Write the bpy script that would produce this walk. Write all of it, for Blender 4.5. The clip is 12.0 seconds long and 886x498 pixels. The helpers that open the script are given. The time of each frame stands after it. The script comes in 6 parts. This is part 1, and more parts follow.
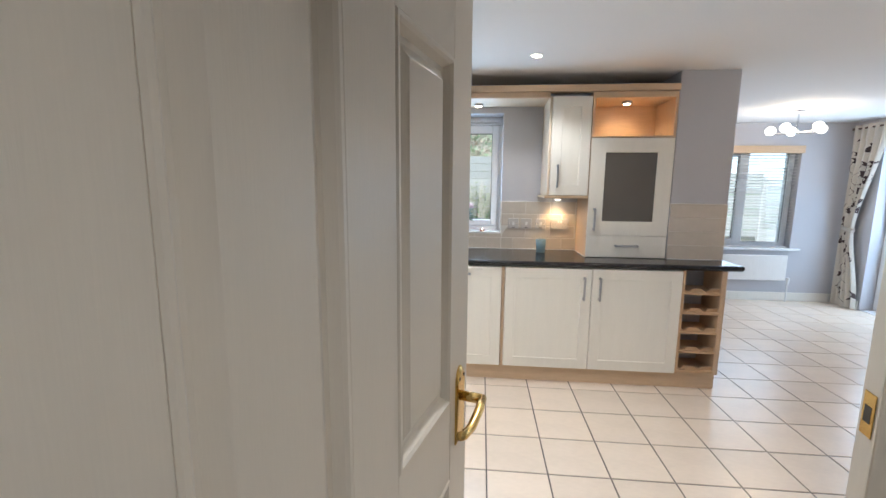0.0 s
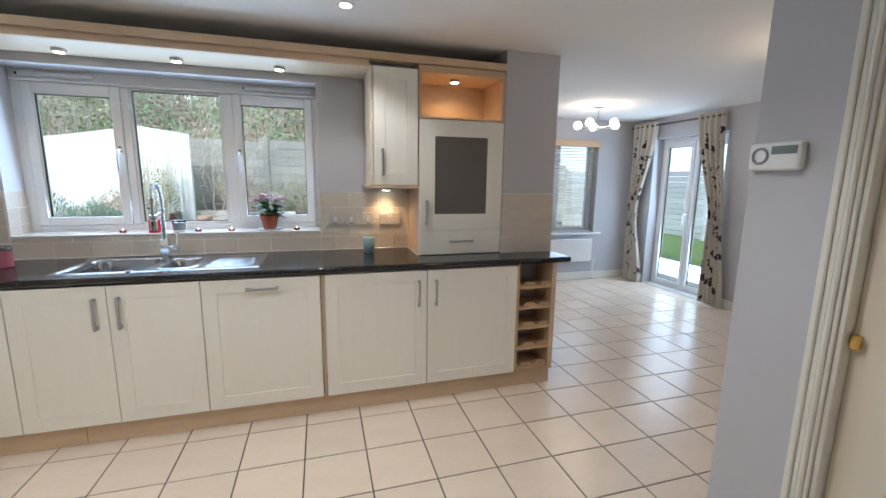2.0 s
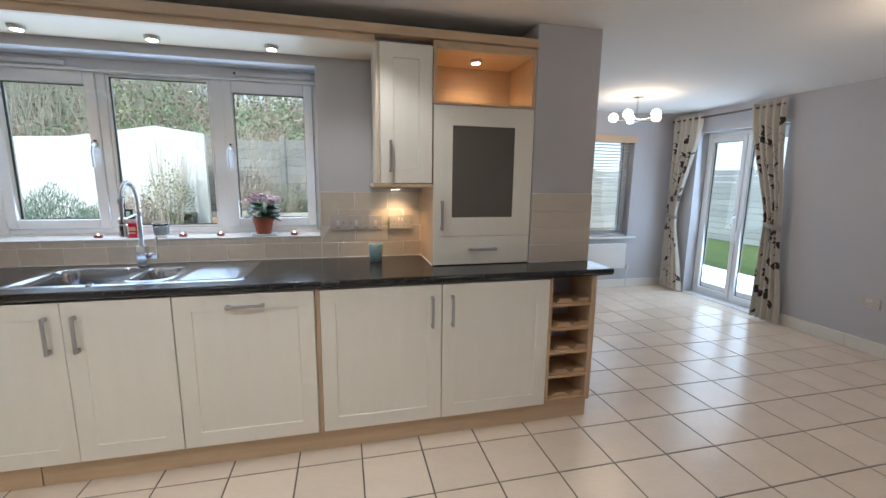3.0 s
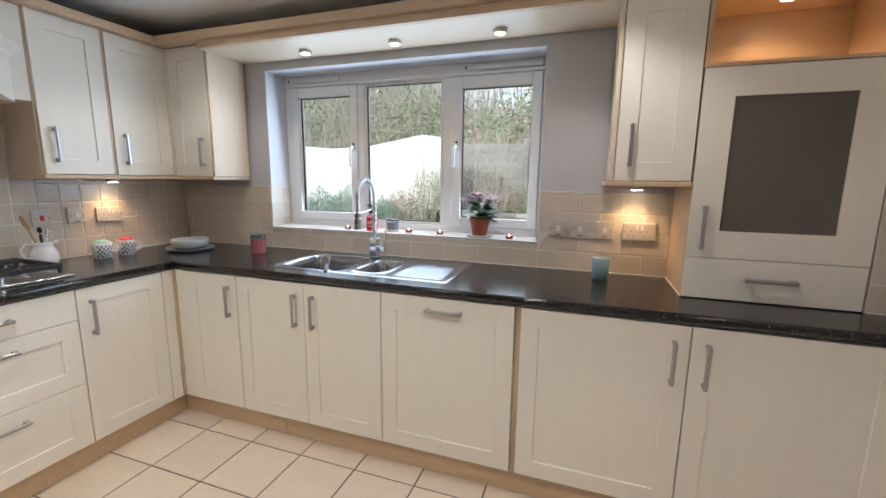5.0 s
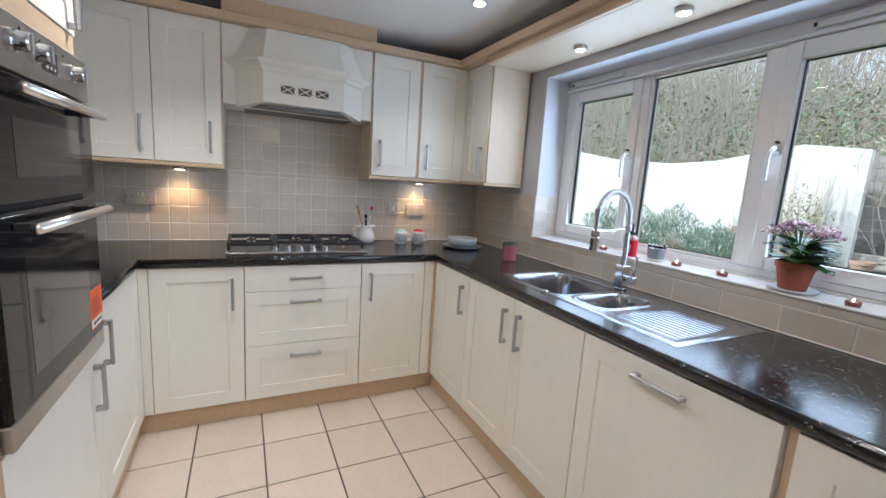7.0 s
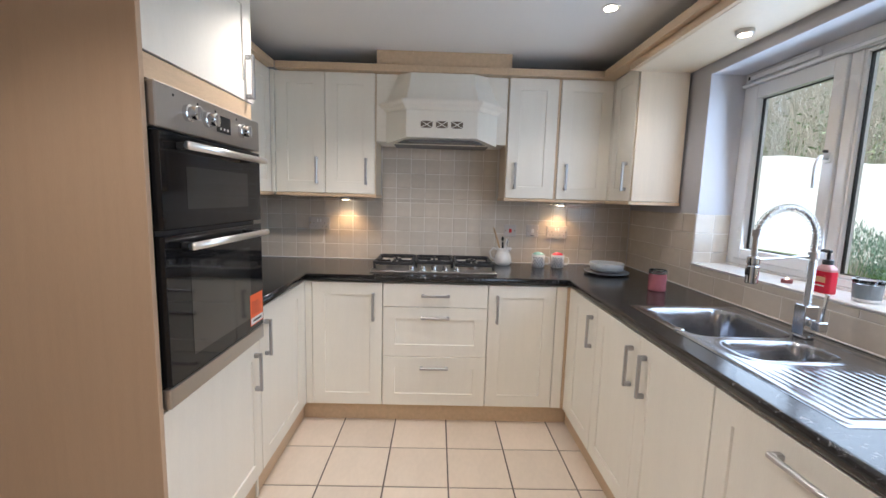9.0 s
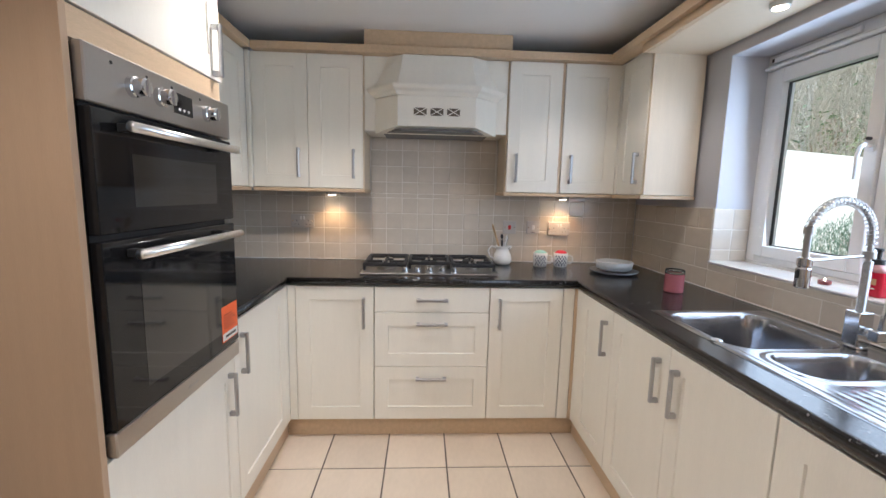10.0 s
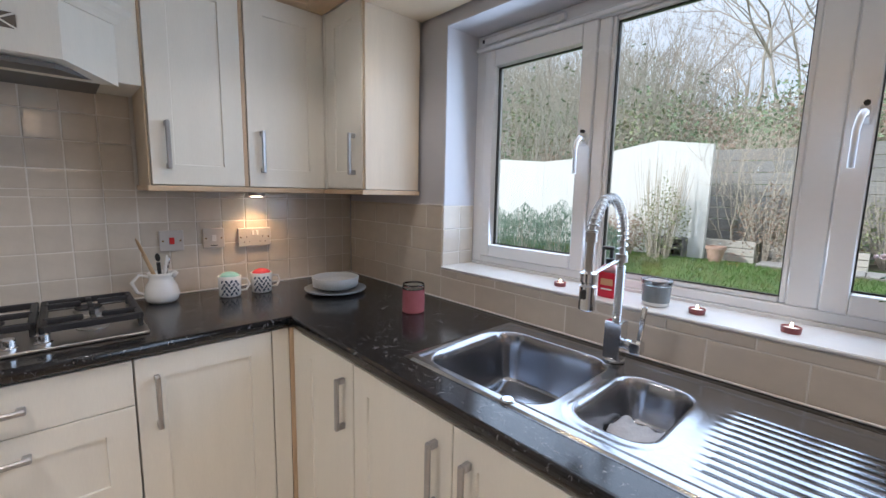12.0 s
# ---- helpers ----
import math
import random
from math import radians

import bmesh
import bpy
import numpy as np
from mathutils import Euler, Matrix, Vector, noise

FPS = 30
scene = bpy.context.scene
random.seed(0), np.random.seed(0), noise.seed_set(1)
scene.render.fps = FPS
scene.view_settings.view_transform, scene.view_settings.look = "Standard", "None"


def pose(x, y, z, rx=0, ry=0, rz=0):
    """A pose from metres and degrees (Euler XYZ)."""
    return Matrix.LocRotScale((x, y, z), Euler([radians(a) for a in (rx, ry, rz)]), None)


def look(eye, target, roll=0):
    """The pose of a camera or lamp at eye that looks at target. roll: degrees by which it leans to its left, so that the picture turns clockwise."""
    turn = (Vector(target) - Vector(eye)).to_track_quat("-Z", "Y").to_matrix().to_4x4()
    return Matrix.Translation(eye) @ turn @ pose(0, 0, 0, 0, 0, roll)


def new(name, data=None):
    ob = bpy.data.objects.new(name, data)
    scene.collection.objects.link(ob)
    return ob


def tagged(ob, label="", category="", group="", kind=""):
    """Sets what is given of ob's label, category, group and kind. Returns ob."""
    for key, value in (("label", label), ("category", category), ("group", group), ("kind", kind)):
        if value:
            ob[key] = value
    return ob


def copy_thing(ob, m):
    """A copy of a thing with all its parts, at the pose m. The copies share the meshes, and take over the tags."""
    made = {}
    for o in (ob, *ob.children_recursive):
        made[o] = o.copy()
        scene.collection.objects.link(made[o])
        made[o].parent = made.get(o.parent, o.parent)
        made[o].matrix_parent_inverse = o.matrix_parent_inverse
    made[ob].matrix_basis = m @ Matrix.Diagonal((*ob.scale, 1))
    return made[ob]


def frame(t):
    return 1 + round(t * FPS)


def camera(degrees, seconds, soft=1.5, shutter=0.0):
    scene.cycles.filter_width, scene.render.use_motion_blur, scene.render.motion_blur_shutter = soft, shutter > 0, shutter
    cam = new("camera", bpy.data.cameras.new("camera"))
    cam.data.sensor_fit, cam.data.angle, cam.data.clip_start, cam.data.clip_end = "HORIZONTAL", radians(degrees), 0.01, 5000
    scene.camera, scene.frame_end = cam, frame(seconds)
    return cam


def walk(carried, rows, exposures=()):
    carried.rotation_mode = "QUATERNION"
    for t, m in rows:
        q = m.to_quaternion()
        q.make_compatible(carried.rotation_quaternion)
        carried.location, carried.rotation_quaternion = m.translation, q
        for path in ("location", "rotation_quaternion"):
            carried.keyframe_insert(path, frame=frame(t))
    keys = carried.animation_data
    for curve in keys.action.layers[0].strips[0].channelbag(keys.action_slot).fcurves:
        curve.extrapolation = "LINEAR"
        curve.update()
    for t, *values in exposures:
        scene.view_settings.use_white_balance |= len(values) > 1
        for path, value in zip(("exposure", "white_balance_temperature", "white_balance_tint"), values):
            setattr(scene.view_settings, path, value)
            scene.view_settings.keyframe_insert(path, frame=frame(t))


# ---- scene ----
cam = camera(94.0, 12.0)
PATH = [
    (0, (2.297, -3.498, 1.407), (2.115, -1.528, 1.113), 0.5),
    (0.5, (2.359, -3.41, 1.399), (2.551, -1.443, 1.092), 0.5),
    (1, (2.357, -3.304, 1.399), (2.771, -1.377, 1.06), 0.3),
    (1.5, (2.385, -3.165, 1.377), (2.903, -1.266, 1.027), 0.6),
    (2, (2.471, -2.961, 1.397), (3.03, -1.07, 1.065), 0.8),
    (2.5, (2.551, -2.775, 1.391), (3.095, -0.88, 1.053), 0.9),
    (2.7, (2.573, -2.684, 1.376), (3.097, -0.782, 1.047), 0.8),
    (4.3, (2.658, -2.325, 1.389), (2.479, -0.363, 1.042), 0.2),
    (4.5, (2.671, -2.279, 1.371), (2.355, -0.333, 1.037), 0.2),
    (5, (2.696, -2.192, 1.354), (2.051, -0.328, 1.023), 0.7),
    (5.5, (2.707, -2.02, 1.366), (1.745, -0.297, 1.044), 1.6),
    (6, (2.753, -1.887, 1.368), (1.467, -0.389, 1.046), 2.5),
    (6.5, (2.874, -1.764, 1.355), (1.313, -0.555, 1.032), 3.2),
    (7, (2.868, -1.666, 1.337), (1.095, -0.796, 1.022), 3.7),
    (7.5, (2.85, -1.551, 1.371), (0.947, -1.016, 1.066), 3.8),
    (7.7, (2.853, -1.538, 1.374), (0.917, -1.121, 1.091), 3.7),
    (9.3, (2.920, -1.350, 1.342), (0.935, -1.328, 1.096), 1.4),
    (9.5, (2.887, -1.358, 1.342), (0.903, -1.326, 1.094), 1.3),
    (10, (2.703, -1.420, 1.341), (0.723, -1.318, 1.075), 1.3),
    (10.5, (2.533, -1.441, 1.357), (0.565, -1.212, 1.082), 1.0),
    (11.5, (2.143, -1.309, 1.362), (0.345, -0.484, 1.072), 1.3),
    (12, (2.021, -1.180, 1.351), (0.571, 0.170, 1.081), 1.2),
]
walk(cam, [(t, look(eye, target, roll)) for t, eye, target, roll in PATH], [(0, 0.55, 5500, 7), (1.5, 0.38, 5650, 8), (2.0, 0.12, 5600, 7), (2.5, -0.04, 5600, 7), (4.5, 0.06, 6150, 11), (6.5, -0.02, 5650, 11), (9.5, 0.06, 6000, 13), (10.5, 0.06, 5950, 13), (12, -0.26, 5900, 14)])

# ---- light ----
world = bpy.data.worlds.new("sky")
scene.world = world
world.use_nodes = True
wn = world.node_tree.nodes
sky = wn.new("ShaderNodeTexSky")
sky.sky_type = "NISHITA"
sky.sun_disc = False
sky.sun_elevation, sky.sun_rotation = radians(30), radians(215)
sky.air_density, sky.dust_density, sky.ozone_density = 1.0, 1.0, 0.6
wn["Background"].inputs[1].default_value = 0.15
# thin overcast: white cloud over the whole sky
cloud = wn.new("ShaderNodeMix")
cloud.data_type = "RGBA"
cloud.inputs["Factor"].default_value = 0.8
cloud.inputs["B"].default_value = (9.0, 9.6, 10.4, 1)
world.node_tree.links.new(sky.outputs[0], cloud.inputs["A"])
world.node_tree.links.new(cloud.outputs["Result"], wn["Background"].inputs[0])


def lamp(name, kind, energy, color, m, size=0.1, size_y=None, spread=None, spot=None, blend=0.7):
    data = bpy.data.lights.new(name, kind)
    data.energy, data.color = energy, color
    if kind == "AREA":
        data.shape = "RECTANGLE" if size_y else "DISK"
        data.size = size
        if size_y:
            data.size_y = size_y
        if spread:
            data.spread = radians(spread)
    elif kind == "SUN":
        data.angle = size
    else:
        data.shadow_soft_size = size
    if kind == "SPOT":
        data.spot_size, data.spot_blend = radians(spot), blend
    ob = new(name, data)
    ob.matrix_world = m
    return ob


# low winter sun through thin cloud, from the south-east
lamp("sun", "SUN", 4.2, (1.0, 0.96, 0.90), look((0, 0, 0), (0.55, 0.72, -0.52)), radians(4))
# sky light in the openings
lamp("window_skylight", "AREA", 14, (0.66, 0.82, 1.0), look((1.6, 0.15, 1.53), (1.6, -1.0, 1.40)), 1.55, 0.80)
lamp("patio_skylight", "AREA", 17, (0.70, 0.85, 1.0), look((6.92, 1.18, 1.05), (5.5, 1.18, 0.95)), 1.0, 1.8)
lamp("blind_skylight", "AREA", 6, (0.74, 0.87, 1.0), look((5.70, 2.03, 1.3), (5.70, 1.0, 1.25)), 1.0, 1.1)

# ---- materials ----


def mat(name, color, rough=0.5, metal=0.0, vary=0.06, scale=6.0, fine=80.0, bump=0.05, stretch=(1, 1, 1), coat=0.0, island=0.0, rough_vary=0.08):
    """Base colour with two scales of variation, and fine relief."""
    m = bpy.data.materials.new(name)
    m.use_nodes = True
    nt = m.node_tree
    N, L = nt.nodes, nt.links
    b = N["Principled BSDF"]
    b.inputs["Metallic"].default_value = metal
    b.inputs["Coat Weight"].default_value = coat
    b.inputs["Coat Roughness"].default_value = 0.12
    tc = N.new("ShaderNodeTexCoord")
    mp = N.new("ShaderNodeMapping")
    mp.inputs["Scale"].default_value = stretch
    L.new(tc.outputs["Object"], mp.inputs[0])
    a = N.new("ShaderNodeTexNoise")
    a.inputs["Scale"].default_value, a.inputs["Detail"].default_value = scale, 4
    f = N.new("ShaderNodeTexNoise")
    f.inputs["Scale"].default_value, f.inputs["Detail"].default_value = fine, 3
    L.new(mp.outputs[0], a.inputs[0])
    L.new(mp.outputs[0], f.inputs[0])
    s = N.new("ShaderNodeMath")
    s.operation = "ADD"
    L.new(a.outputs[0], s.inputs[0])
    L.new(f.outputs[0], s.inputs[1])
    mr = N.new("ShaderNodeMapRange")
    mr.inputs["From Min"].default_value, mr.inputs["From Max"].default_value = 0.6, 1.4
    mr.inputs["To Min"].default_value, mr.inputs["To Max"].default_value = 1 - vary, 1 + vary
    L.new(s.outputs[0], mr.inputs[0])
    val = mr.outputs[0]
    if island:
        oi = N.new("ShaderNodeObjectInfo")
        r2 = N.new("ShaderNodeMapRange")
        r2.inputs["To Min"].default_value, r2.inputs["To Max"].default_value = 1 - island, 1 + island
        L.new(oi.outputs["Random"], r2.inputs[0])
        mu = N.new("ShaderNodeMath")
        mu.operation = "MULTIPLY"
        L.new(val, mu.inputs[0])
        L.new(r2.outputs[0], mu.inputs[1])
        val = mu.outputs[0]
    vm = N.new("ShaderNodeVectorMath")
    vm.operation = "SCALE"
    vm.inputs[0].default_value = color
    L.new(val, vm.inputs["Scale"])
    L.new(vm.outputs[0], b.inputs["Base Color"])
    rr = N.new("ShaderNodeMapRange")
    rr.inputs["To Min"].default_value, rr.inputs["To Max"].default_value = max(0.02, rough - rough_vary), min(1, rough + rough_vary)
    L.new(a.outputs[0], rr.inputs[0])
    L.new(rr.outputs[0], b.inputs["Roughness"])
    if bump:
        bp = N.new("ShaderNodeBump")
        bp.inputs["Strength"].default_value, bp.inputs["Distance"].default_value = bump, 0.004
        L.new(f.outputs[0], bp.inputs["Height"])
        L.new(bp.outputs[0], b.inputs["Normal"])
    return m


def glass_mat(name, tint=(0.95, 0.98, 0.97), rough=0.0):
    m = bpy.data.materials.new(name)
    m.use_nodes = True
    b = m.node_tree.nodes["Principled BSDF"]
    b.inputs["Base Color"].default_value = (*tint, 1)
    b.inputs["Transmission Weight"].default_value = 1.0
    b.inputs["Roughness"].default_value = rough
    b.inputs["IOR"].default_value = 1.45
    return m


def glow_mat(name, color, strength):
    m = bpy.data.materials.new(name)
    m.use_nodes = True
    b = m.node_tree.nodes["Principled BSDF"]
    b.inputs["Emission Color"].default_value = (*color, 1)
    b.inputs["Emission Strength"].default_value = strength
    return m


CREAM = mat("cream_painted_door", (0.85, 0.82, 0.735), 0.36, vary=0.03, scale=3, fine=40, bump=0.03, stretch=(8, 8, 1))
BEECH = mat("light_beech", (0.62, 0.46, 0.30), 0.42, vary=0.12, scale=4, fine=60, bump=0.05, stretch=(1.5, 12, 12))
BEECH_V = mat("light_beech_upright", (0.60, 0.44, 0.29), 0.42, vary=0.10, scale=4, fine=60, bump=0.05, stretch=(12, 12, 0.8))
RACK = mat("oak_rack", (0.56, 0.38, 0.22), 0.5, vary=0.15, scale=5, fine=60, bump=0.06, stretch=(2, 10, 10))
DARKGAP = mat("shadow_gap", (0.09, 0.07, 0.05), 0.7)
GREY = mat("lavender_grey_paint", (0.52, 0.52, 0.55), 0.75, vary=0.025, scale=2, fine=220, bump=0.08)
WHITE_CEIL = mat("white_ceiling_paint", (0.86, 0.85, 0.83), 0.85, vary=0.02, scale=1.5, fine=250, bump=0.06)
GLOSS_WHITE = mat("white_gloss_paint", (0.78, 0.76, 0.70), 0.3, vary=0.03, scale=2, fine=30, bump=0.06, stretch=(10, 10, 0.7))
UPVC = mat("white_upvc", (0.82, 0.83, 0.84), 0.25, vary=0.015, scale=4, fine=60, bump=0.01)
TILE = mat("cream_wall_tile", (0.64, 0.575, 0.49), 0.10, vary=0.05, scale=9, fine=26, bump=0.20, island=0.04)
GROUT = mat("pale_grout", (0.76, 0.72, 0.66), 0.85, vary=0.08, scale=20, fine=200)
FLOOR_TILE = mat("cream_floor_tile", (0.78, 0.67, 0.55), 0.24, vary=0.05, scale=3.5, fine=22, bump=0.025, island=0.05, stretch=(1, 2.2, 1))
FLOOR_GROUT = mat("dark_floor_grout", (0.13, 0.11, 0.095), 0.85, vary=0.2, scale=20, fine=200)
STEEL = mat("brushed_steel", (0.50, 0.48, 0.46), 0.34, 1.0, vary=0.03, scale=3, fine=120, bump=0.0, rough_vary=0.03)
BRIGHT_STEEL = mat("bright_steel", (0.88, 0.88, 0.88), 0.3, 1.0, vary=0.03, bump=0.0, rough_vary=0.04)
SINK_STEEL = mat("sink_steel", (0.38, 0.39, 0.42), 0.2, 1.0, vary=0.1, scale=10, fine=150, bump=0.02)
HANDLE_STEEL = mat("satin_handle", (0.46, 0.46, 0.47), 0.32, 1.0, vary=0.05, scale=8, fine=120, bump=0.01)
CHROME = mat("chrome", (0.72, 0.73, 0.75), 0.1, 1.0, vary=0.03, bump=0.0, rough_vary=0.03)
BRASS = mat("polished_brass", (0.72, 0.50, 0.17), 0.2, 1.0, vary=0.12, scale=14, fine=70, bump=0.03)
BLACK_GLASS = mat("black_glass", (0.010, 0.010, 0.011), 0.05, vary=0.1, bump=0.0, rough_vary=0.02)
BLACK = mat("black_plastic", (0.02, 0.02, 0.021), 0.45, vary=0.2, scale=20, fine=120)
IRON = mat("cast_iron", (0.022, 0.022, 0.024), 0.5, vary=0.25, scale=30, fine=200, bump=0.15)
SMOKED = mat("grey_obscured_glass", (0.125, 0.112, 0.094), 0.38, vary=0.06, scale=5, fine=200, bump=0.04)
PLASTIC = mat("white_plastic", (0.78, 0.77, 0.75), 0.3, vary=0.02, bump=0.0)
CERAMIC = mat("white_ceramic", (0.80, 0.79, 0.77), 0.12, vary=0.02, bump=0.01)
GREY_CERAMIC = mat("blue_grey_ceramic", (0.24, 0.27, 0.30), 0.3, vary=0.08, scale=20, fine=120, bump=0.02)
GLASS = glass_mat("window_glass")
BLACK_GLASS.node_tree.nodes["Principled BSDF"].inputs["Specular IOR Level"].default_value = 0.36


def worktop_mat():
    m = mat("black_flecked_worktop", (0.012, 0.0115, 0.012), 0.17, vary=0.35, scale=9, fine=70, bump=0.015, rough_vary=0.05)
    nt = m.node_tree
    N, L = nt.nodes, nt.links
    b = N["Principled BSDF"]
    old = b.inputs["Base Color"].links[0].from_socket
    tc = N.new("ShaderNodeTexCoord")
    n = N.new("ShaderNodeTexNoise")
    n.inputs["Scale"].default_value, n.inputs["Detail"].default_value, n.inputs["Distortion"].default_value = 85, 5, 1.4
    L.new(tc.outputs["Object"], n.inputs[0])
    mr = N.new("ShaderNodeMapRange")
    mr.inputs["From Min"].default_value, mr.inputs["From Max"].default_value = 0.61, 0.67
    L.new(n.outputs[0], mr.inputs[0])
    mx = N.new("ShaderNodeMix")
    mx.data_type = "RGBA"
    mx.inputs["B"].default_value = (0.17, 0.165, 0.165, 1)
    L.new(mr.outputs[0], mx.inputs["Factor"])
    L.new(old, mx.inputs["A"])
    L.new(mx.outputs["Result"], b.inputs["Base Color"])
    return m


WORKTOP = worktop_mat()

# ---- building helpers ----


def part(name, bm, material, parent=None, label="", smooth=False):
    """Links a bmesh as one mesh object, in world metres, under a thing or part."""
    me = bpy.data.meshes.new(name)
    bmesh.ops.recalc_face_normals(bm, faces=bm.faces)
    bm.to_mesh(me)
    bm.free()
    for one in material if isinstance(material, (list, tuple)) else [material]:
        me.materials.append(one)
    if smooth:
        me.shade_smooth()
    ob = new(name, me)
    if parent:
        ob.parent = parent
        base, up = Matrix(), parent
        while up:
            base = up.matrix_basis.inverted() if up.parent is None else base
            up = up.parent
        ob.matrix_parent_inverse = base if parent.parent is None else Matrix()
        if parent.parent is not None:
            ob.matrix_parent_inverse = Matrix()
    if label:
        ob["label"] = label
    return ob


def thing(name, place, label, category, group="", kind=""):
    ob = new(name)
    ob.empty_display_size = 0.1
    ob.location = place
    return tagged(ob, label, category, group, kind)


def box(x0, x1, y0, y1, z0, z1, bevel=0.0, bm=None, m=None, seg=1):
    bm = bm or bmesh.new()
    r = bmesh.ops.create_cube(bm, size=1.0, matrix=Matrix.Translation(((x0 + x1) / 2, (y0 + y1) / 2, (z0 + z1) / 2)) @ Matrix.Diagonal((x1 - x0, y1 - y0, z1 - z0, 1)))
    if bevel:
        edges = list({e for v in r["verts"] for e in v.link_edges})
        out = bmesh.ops.bevel(bm, geom=edges, offset=bevel, segments=seg, affect="EDGES", profile=0.5)
        verts = list({v for f in out["faces"] for v in f.verts} | {v for v in r["verts"] if v.is_valid})
    else:
        verts = r["verts"]
    if m is not None:
        bmesh.ops.transform(bm, matrix=m, verts=verts)
    return bm


def lathe(profile, place, seg=28, bm=None, m=None):
    """Turns (radius, height) pairs round the upright axis."""
    bm = bm or bmesh.new()
    rings = []
    for r, z in profile:
        ring = []
        for i in range(seg):
            a = 2 * math.pi * i / seg
            ring.append(bm.verts.new((place[0] + max(r, 1e-4) * math.cos(a), place[1] + max(r, 1e-4) * math.sin(a), place[2] + z)))
        rings.append(ring)
    for a, b in zip(rings, rings[1:]):
        for i in range(seg):
            bm.faces.new((a[i], a[(i + 1) % seg], b[(i + 1) % seg], b[i]))
    bm.faces.new(rings[0][::-1])
    bm.faces.new(rings[-1])
    if m is not None:
        bmesh.ops.transform(bm, matrix=m, verts=[v for ring in rings for v in ring])
    return bm


def tube(points, radius, seg=8, bm=None, taper=None):
    """A round bar along points."""
    bm = bm or bmesh.new()
    pts = [Vector(p) for p in points]
    rings, side = [], None
    for i, p in enumerate(pts):
        d = (pts[min(i + 1, len(pts) - 1)] - pts[max(i - 1, 0)]).normalized()
        if side is None:
            side = d.orthogonal().normalized()
        side = (side - d * side.dot(d)).normalized()
        up = d.cross(side)
        r = radius if taper is None else radius + (taper - radius) * i / (len(pts) - 1)
        rings.append([bm.verts.new(p + r * (math.cos(2 * math.pi * k / seg) * side + math.sin(2 * math.pi * k / seg) * up)) for k in range(seg)])
    for a, b in zip(rings, rings[1:]):
        for k in range(seg):
            bm.faces.new((a[k], a[(k + 1) % seg], b[(k + 1) % seg], b[k]))
    bm.faces.new(rings[0][::-1])
    bm.faces.new(rings[-1])
    return bm


def prism(outline, z0, z1, bm=None):
    """An upright prism over an outline of (x, y)."""
    bm = bm or bmesh.new()
    lo = [bm.verts.new((x, y, z0)) for x, y in outline]
    hi = [bm.verts.new((x, y, z1)) for x, y in outline]
    bm.faces.new(lo[::-1])
    bm.faces.new(hi)
    n = len(lo)
    for i in range(n):
        bm.faces.new((lo[i], lo[(i + 1) % n], hi[(i + 1) % n], hi[i]))
    return bm


def loft(sections, bm=None):
    """Joins loops of equal length, with ends closed."""
    bm = bm or bmesh.new()
    rings = [[bm.verts.new(p) for p in s] for s in sections]
    n = len(rings[0])
    for a, b in zip(rings, rings[1:]):
        for i in range(n):
            bm.faces.new((a[i], a[(i + 1) % n], b[(i + 1) % n], b[i]))
    bm.faces.new(rings[0][::-1])
    bm.faces.new(rings[-1])
    return bm


def setting(name, bm, material, label="", category=""):
    return tagged(part(name, bm, material), label, category or name.split("_")[0], "", "structure")


SOUTH, EAST, NORTH = 0.0, 90.0, 180.0   # the way that a cabinet front faces


def front(x, y, z, facing):
    """Local frame of a front: x to the right for who looks at it, y into it, z up."""
    return pose(x, y, z, 0, 0, facing)

# ---- structure ----
CEIL = 2.225
KX = 4.05            # east face of the nib between kitchen and dining end
DN, DE = 2.08, 6.80  # dining walls, north and east
bm = box(-0.3, DE + 0.28, -4.6, 0.30, -0.2, -0.004)
box(3.75, DE + 0.28, 0.30, DN + 0.28, -0.2, -0.004, bm=bm)
floor = setting("floor", bm, FLOOR_GROUT, "dark grouted floor under cream ceramic tiles", "floor")
bm = box(-0.3, DE + 0.28, -4.72, 0.308, CEIL, CEIL + 0.2)
box(3.75, DE + 0.28, 0.308, DN + 0.28, CEIL, CEIL + 0.2, bm=bm)
setting("ceiling", bm, WHITE_CEIL, "plain white painted plaster ceiling", "ceiling")

WX0, WX1, WZ0, WZ1 = 0.742, 2.465, 1.040, 2.010    # kitchen window opening


def wall_with_hole(name, u0, u1, h0, h1, z0, z1, at, thick, axis, label, floor_z=0.0):
    """A wall along x or y from u0 to u1, with one opening h0..h1, z0..z1."""
    bm = bmesh.new()
    for a, b, c, d in ((u0, h0, floor_z, CEIL), (h1, u1, floor_z, CEIL), (h0, h1, floor_z, z0), (h0, h1, z1, CEIL)):
        if b - a > 1e-3 and d - c > 1e-3:
            if axis == "x":
                box(a, b, at, at + thick, c, d, bm=bm)
            else:
                box(at, at + thick, a, b, c, d, bm=bm)
    bmesh.ops.remove_doubles(bm, verts=bm.verts, dist=1e-5)
    return setting(name, bm, GREY, label, "wall")


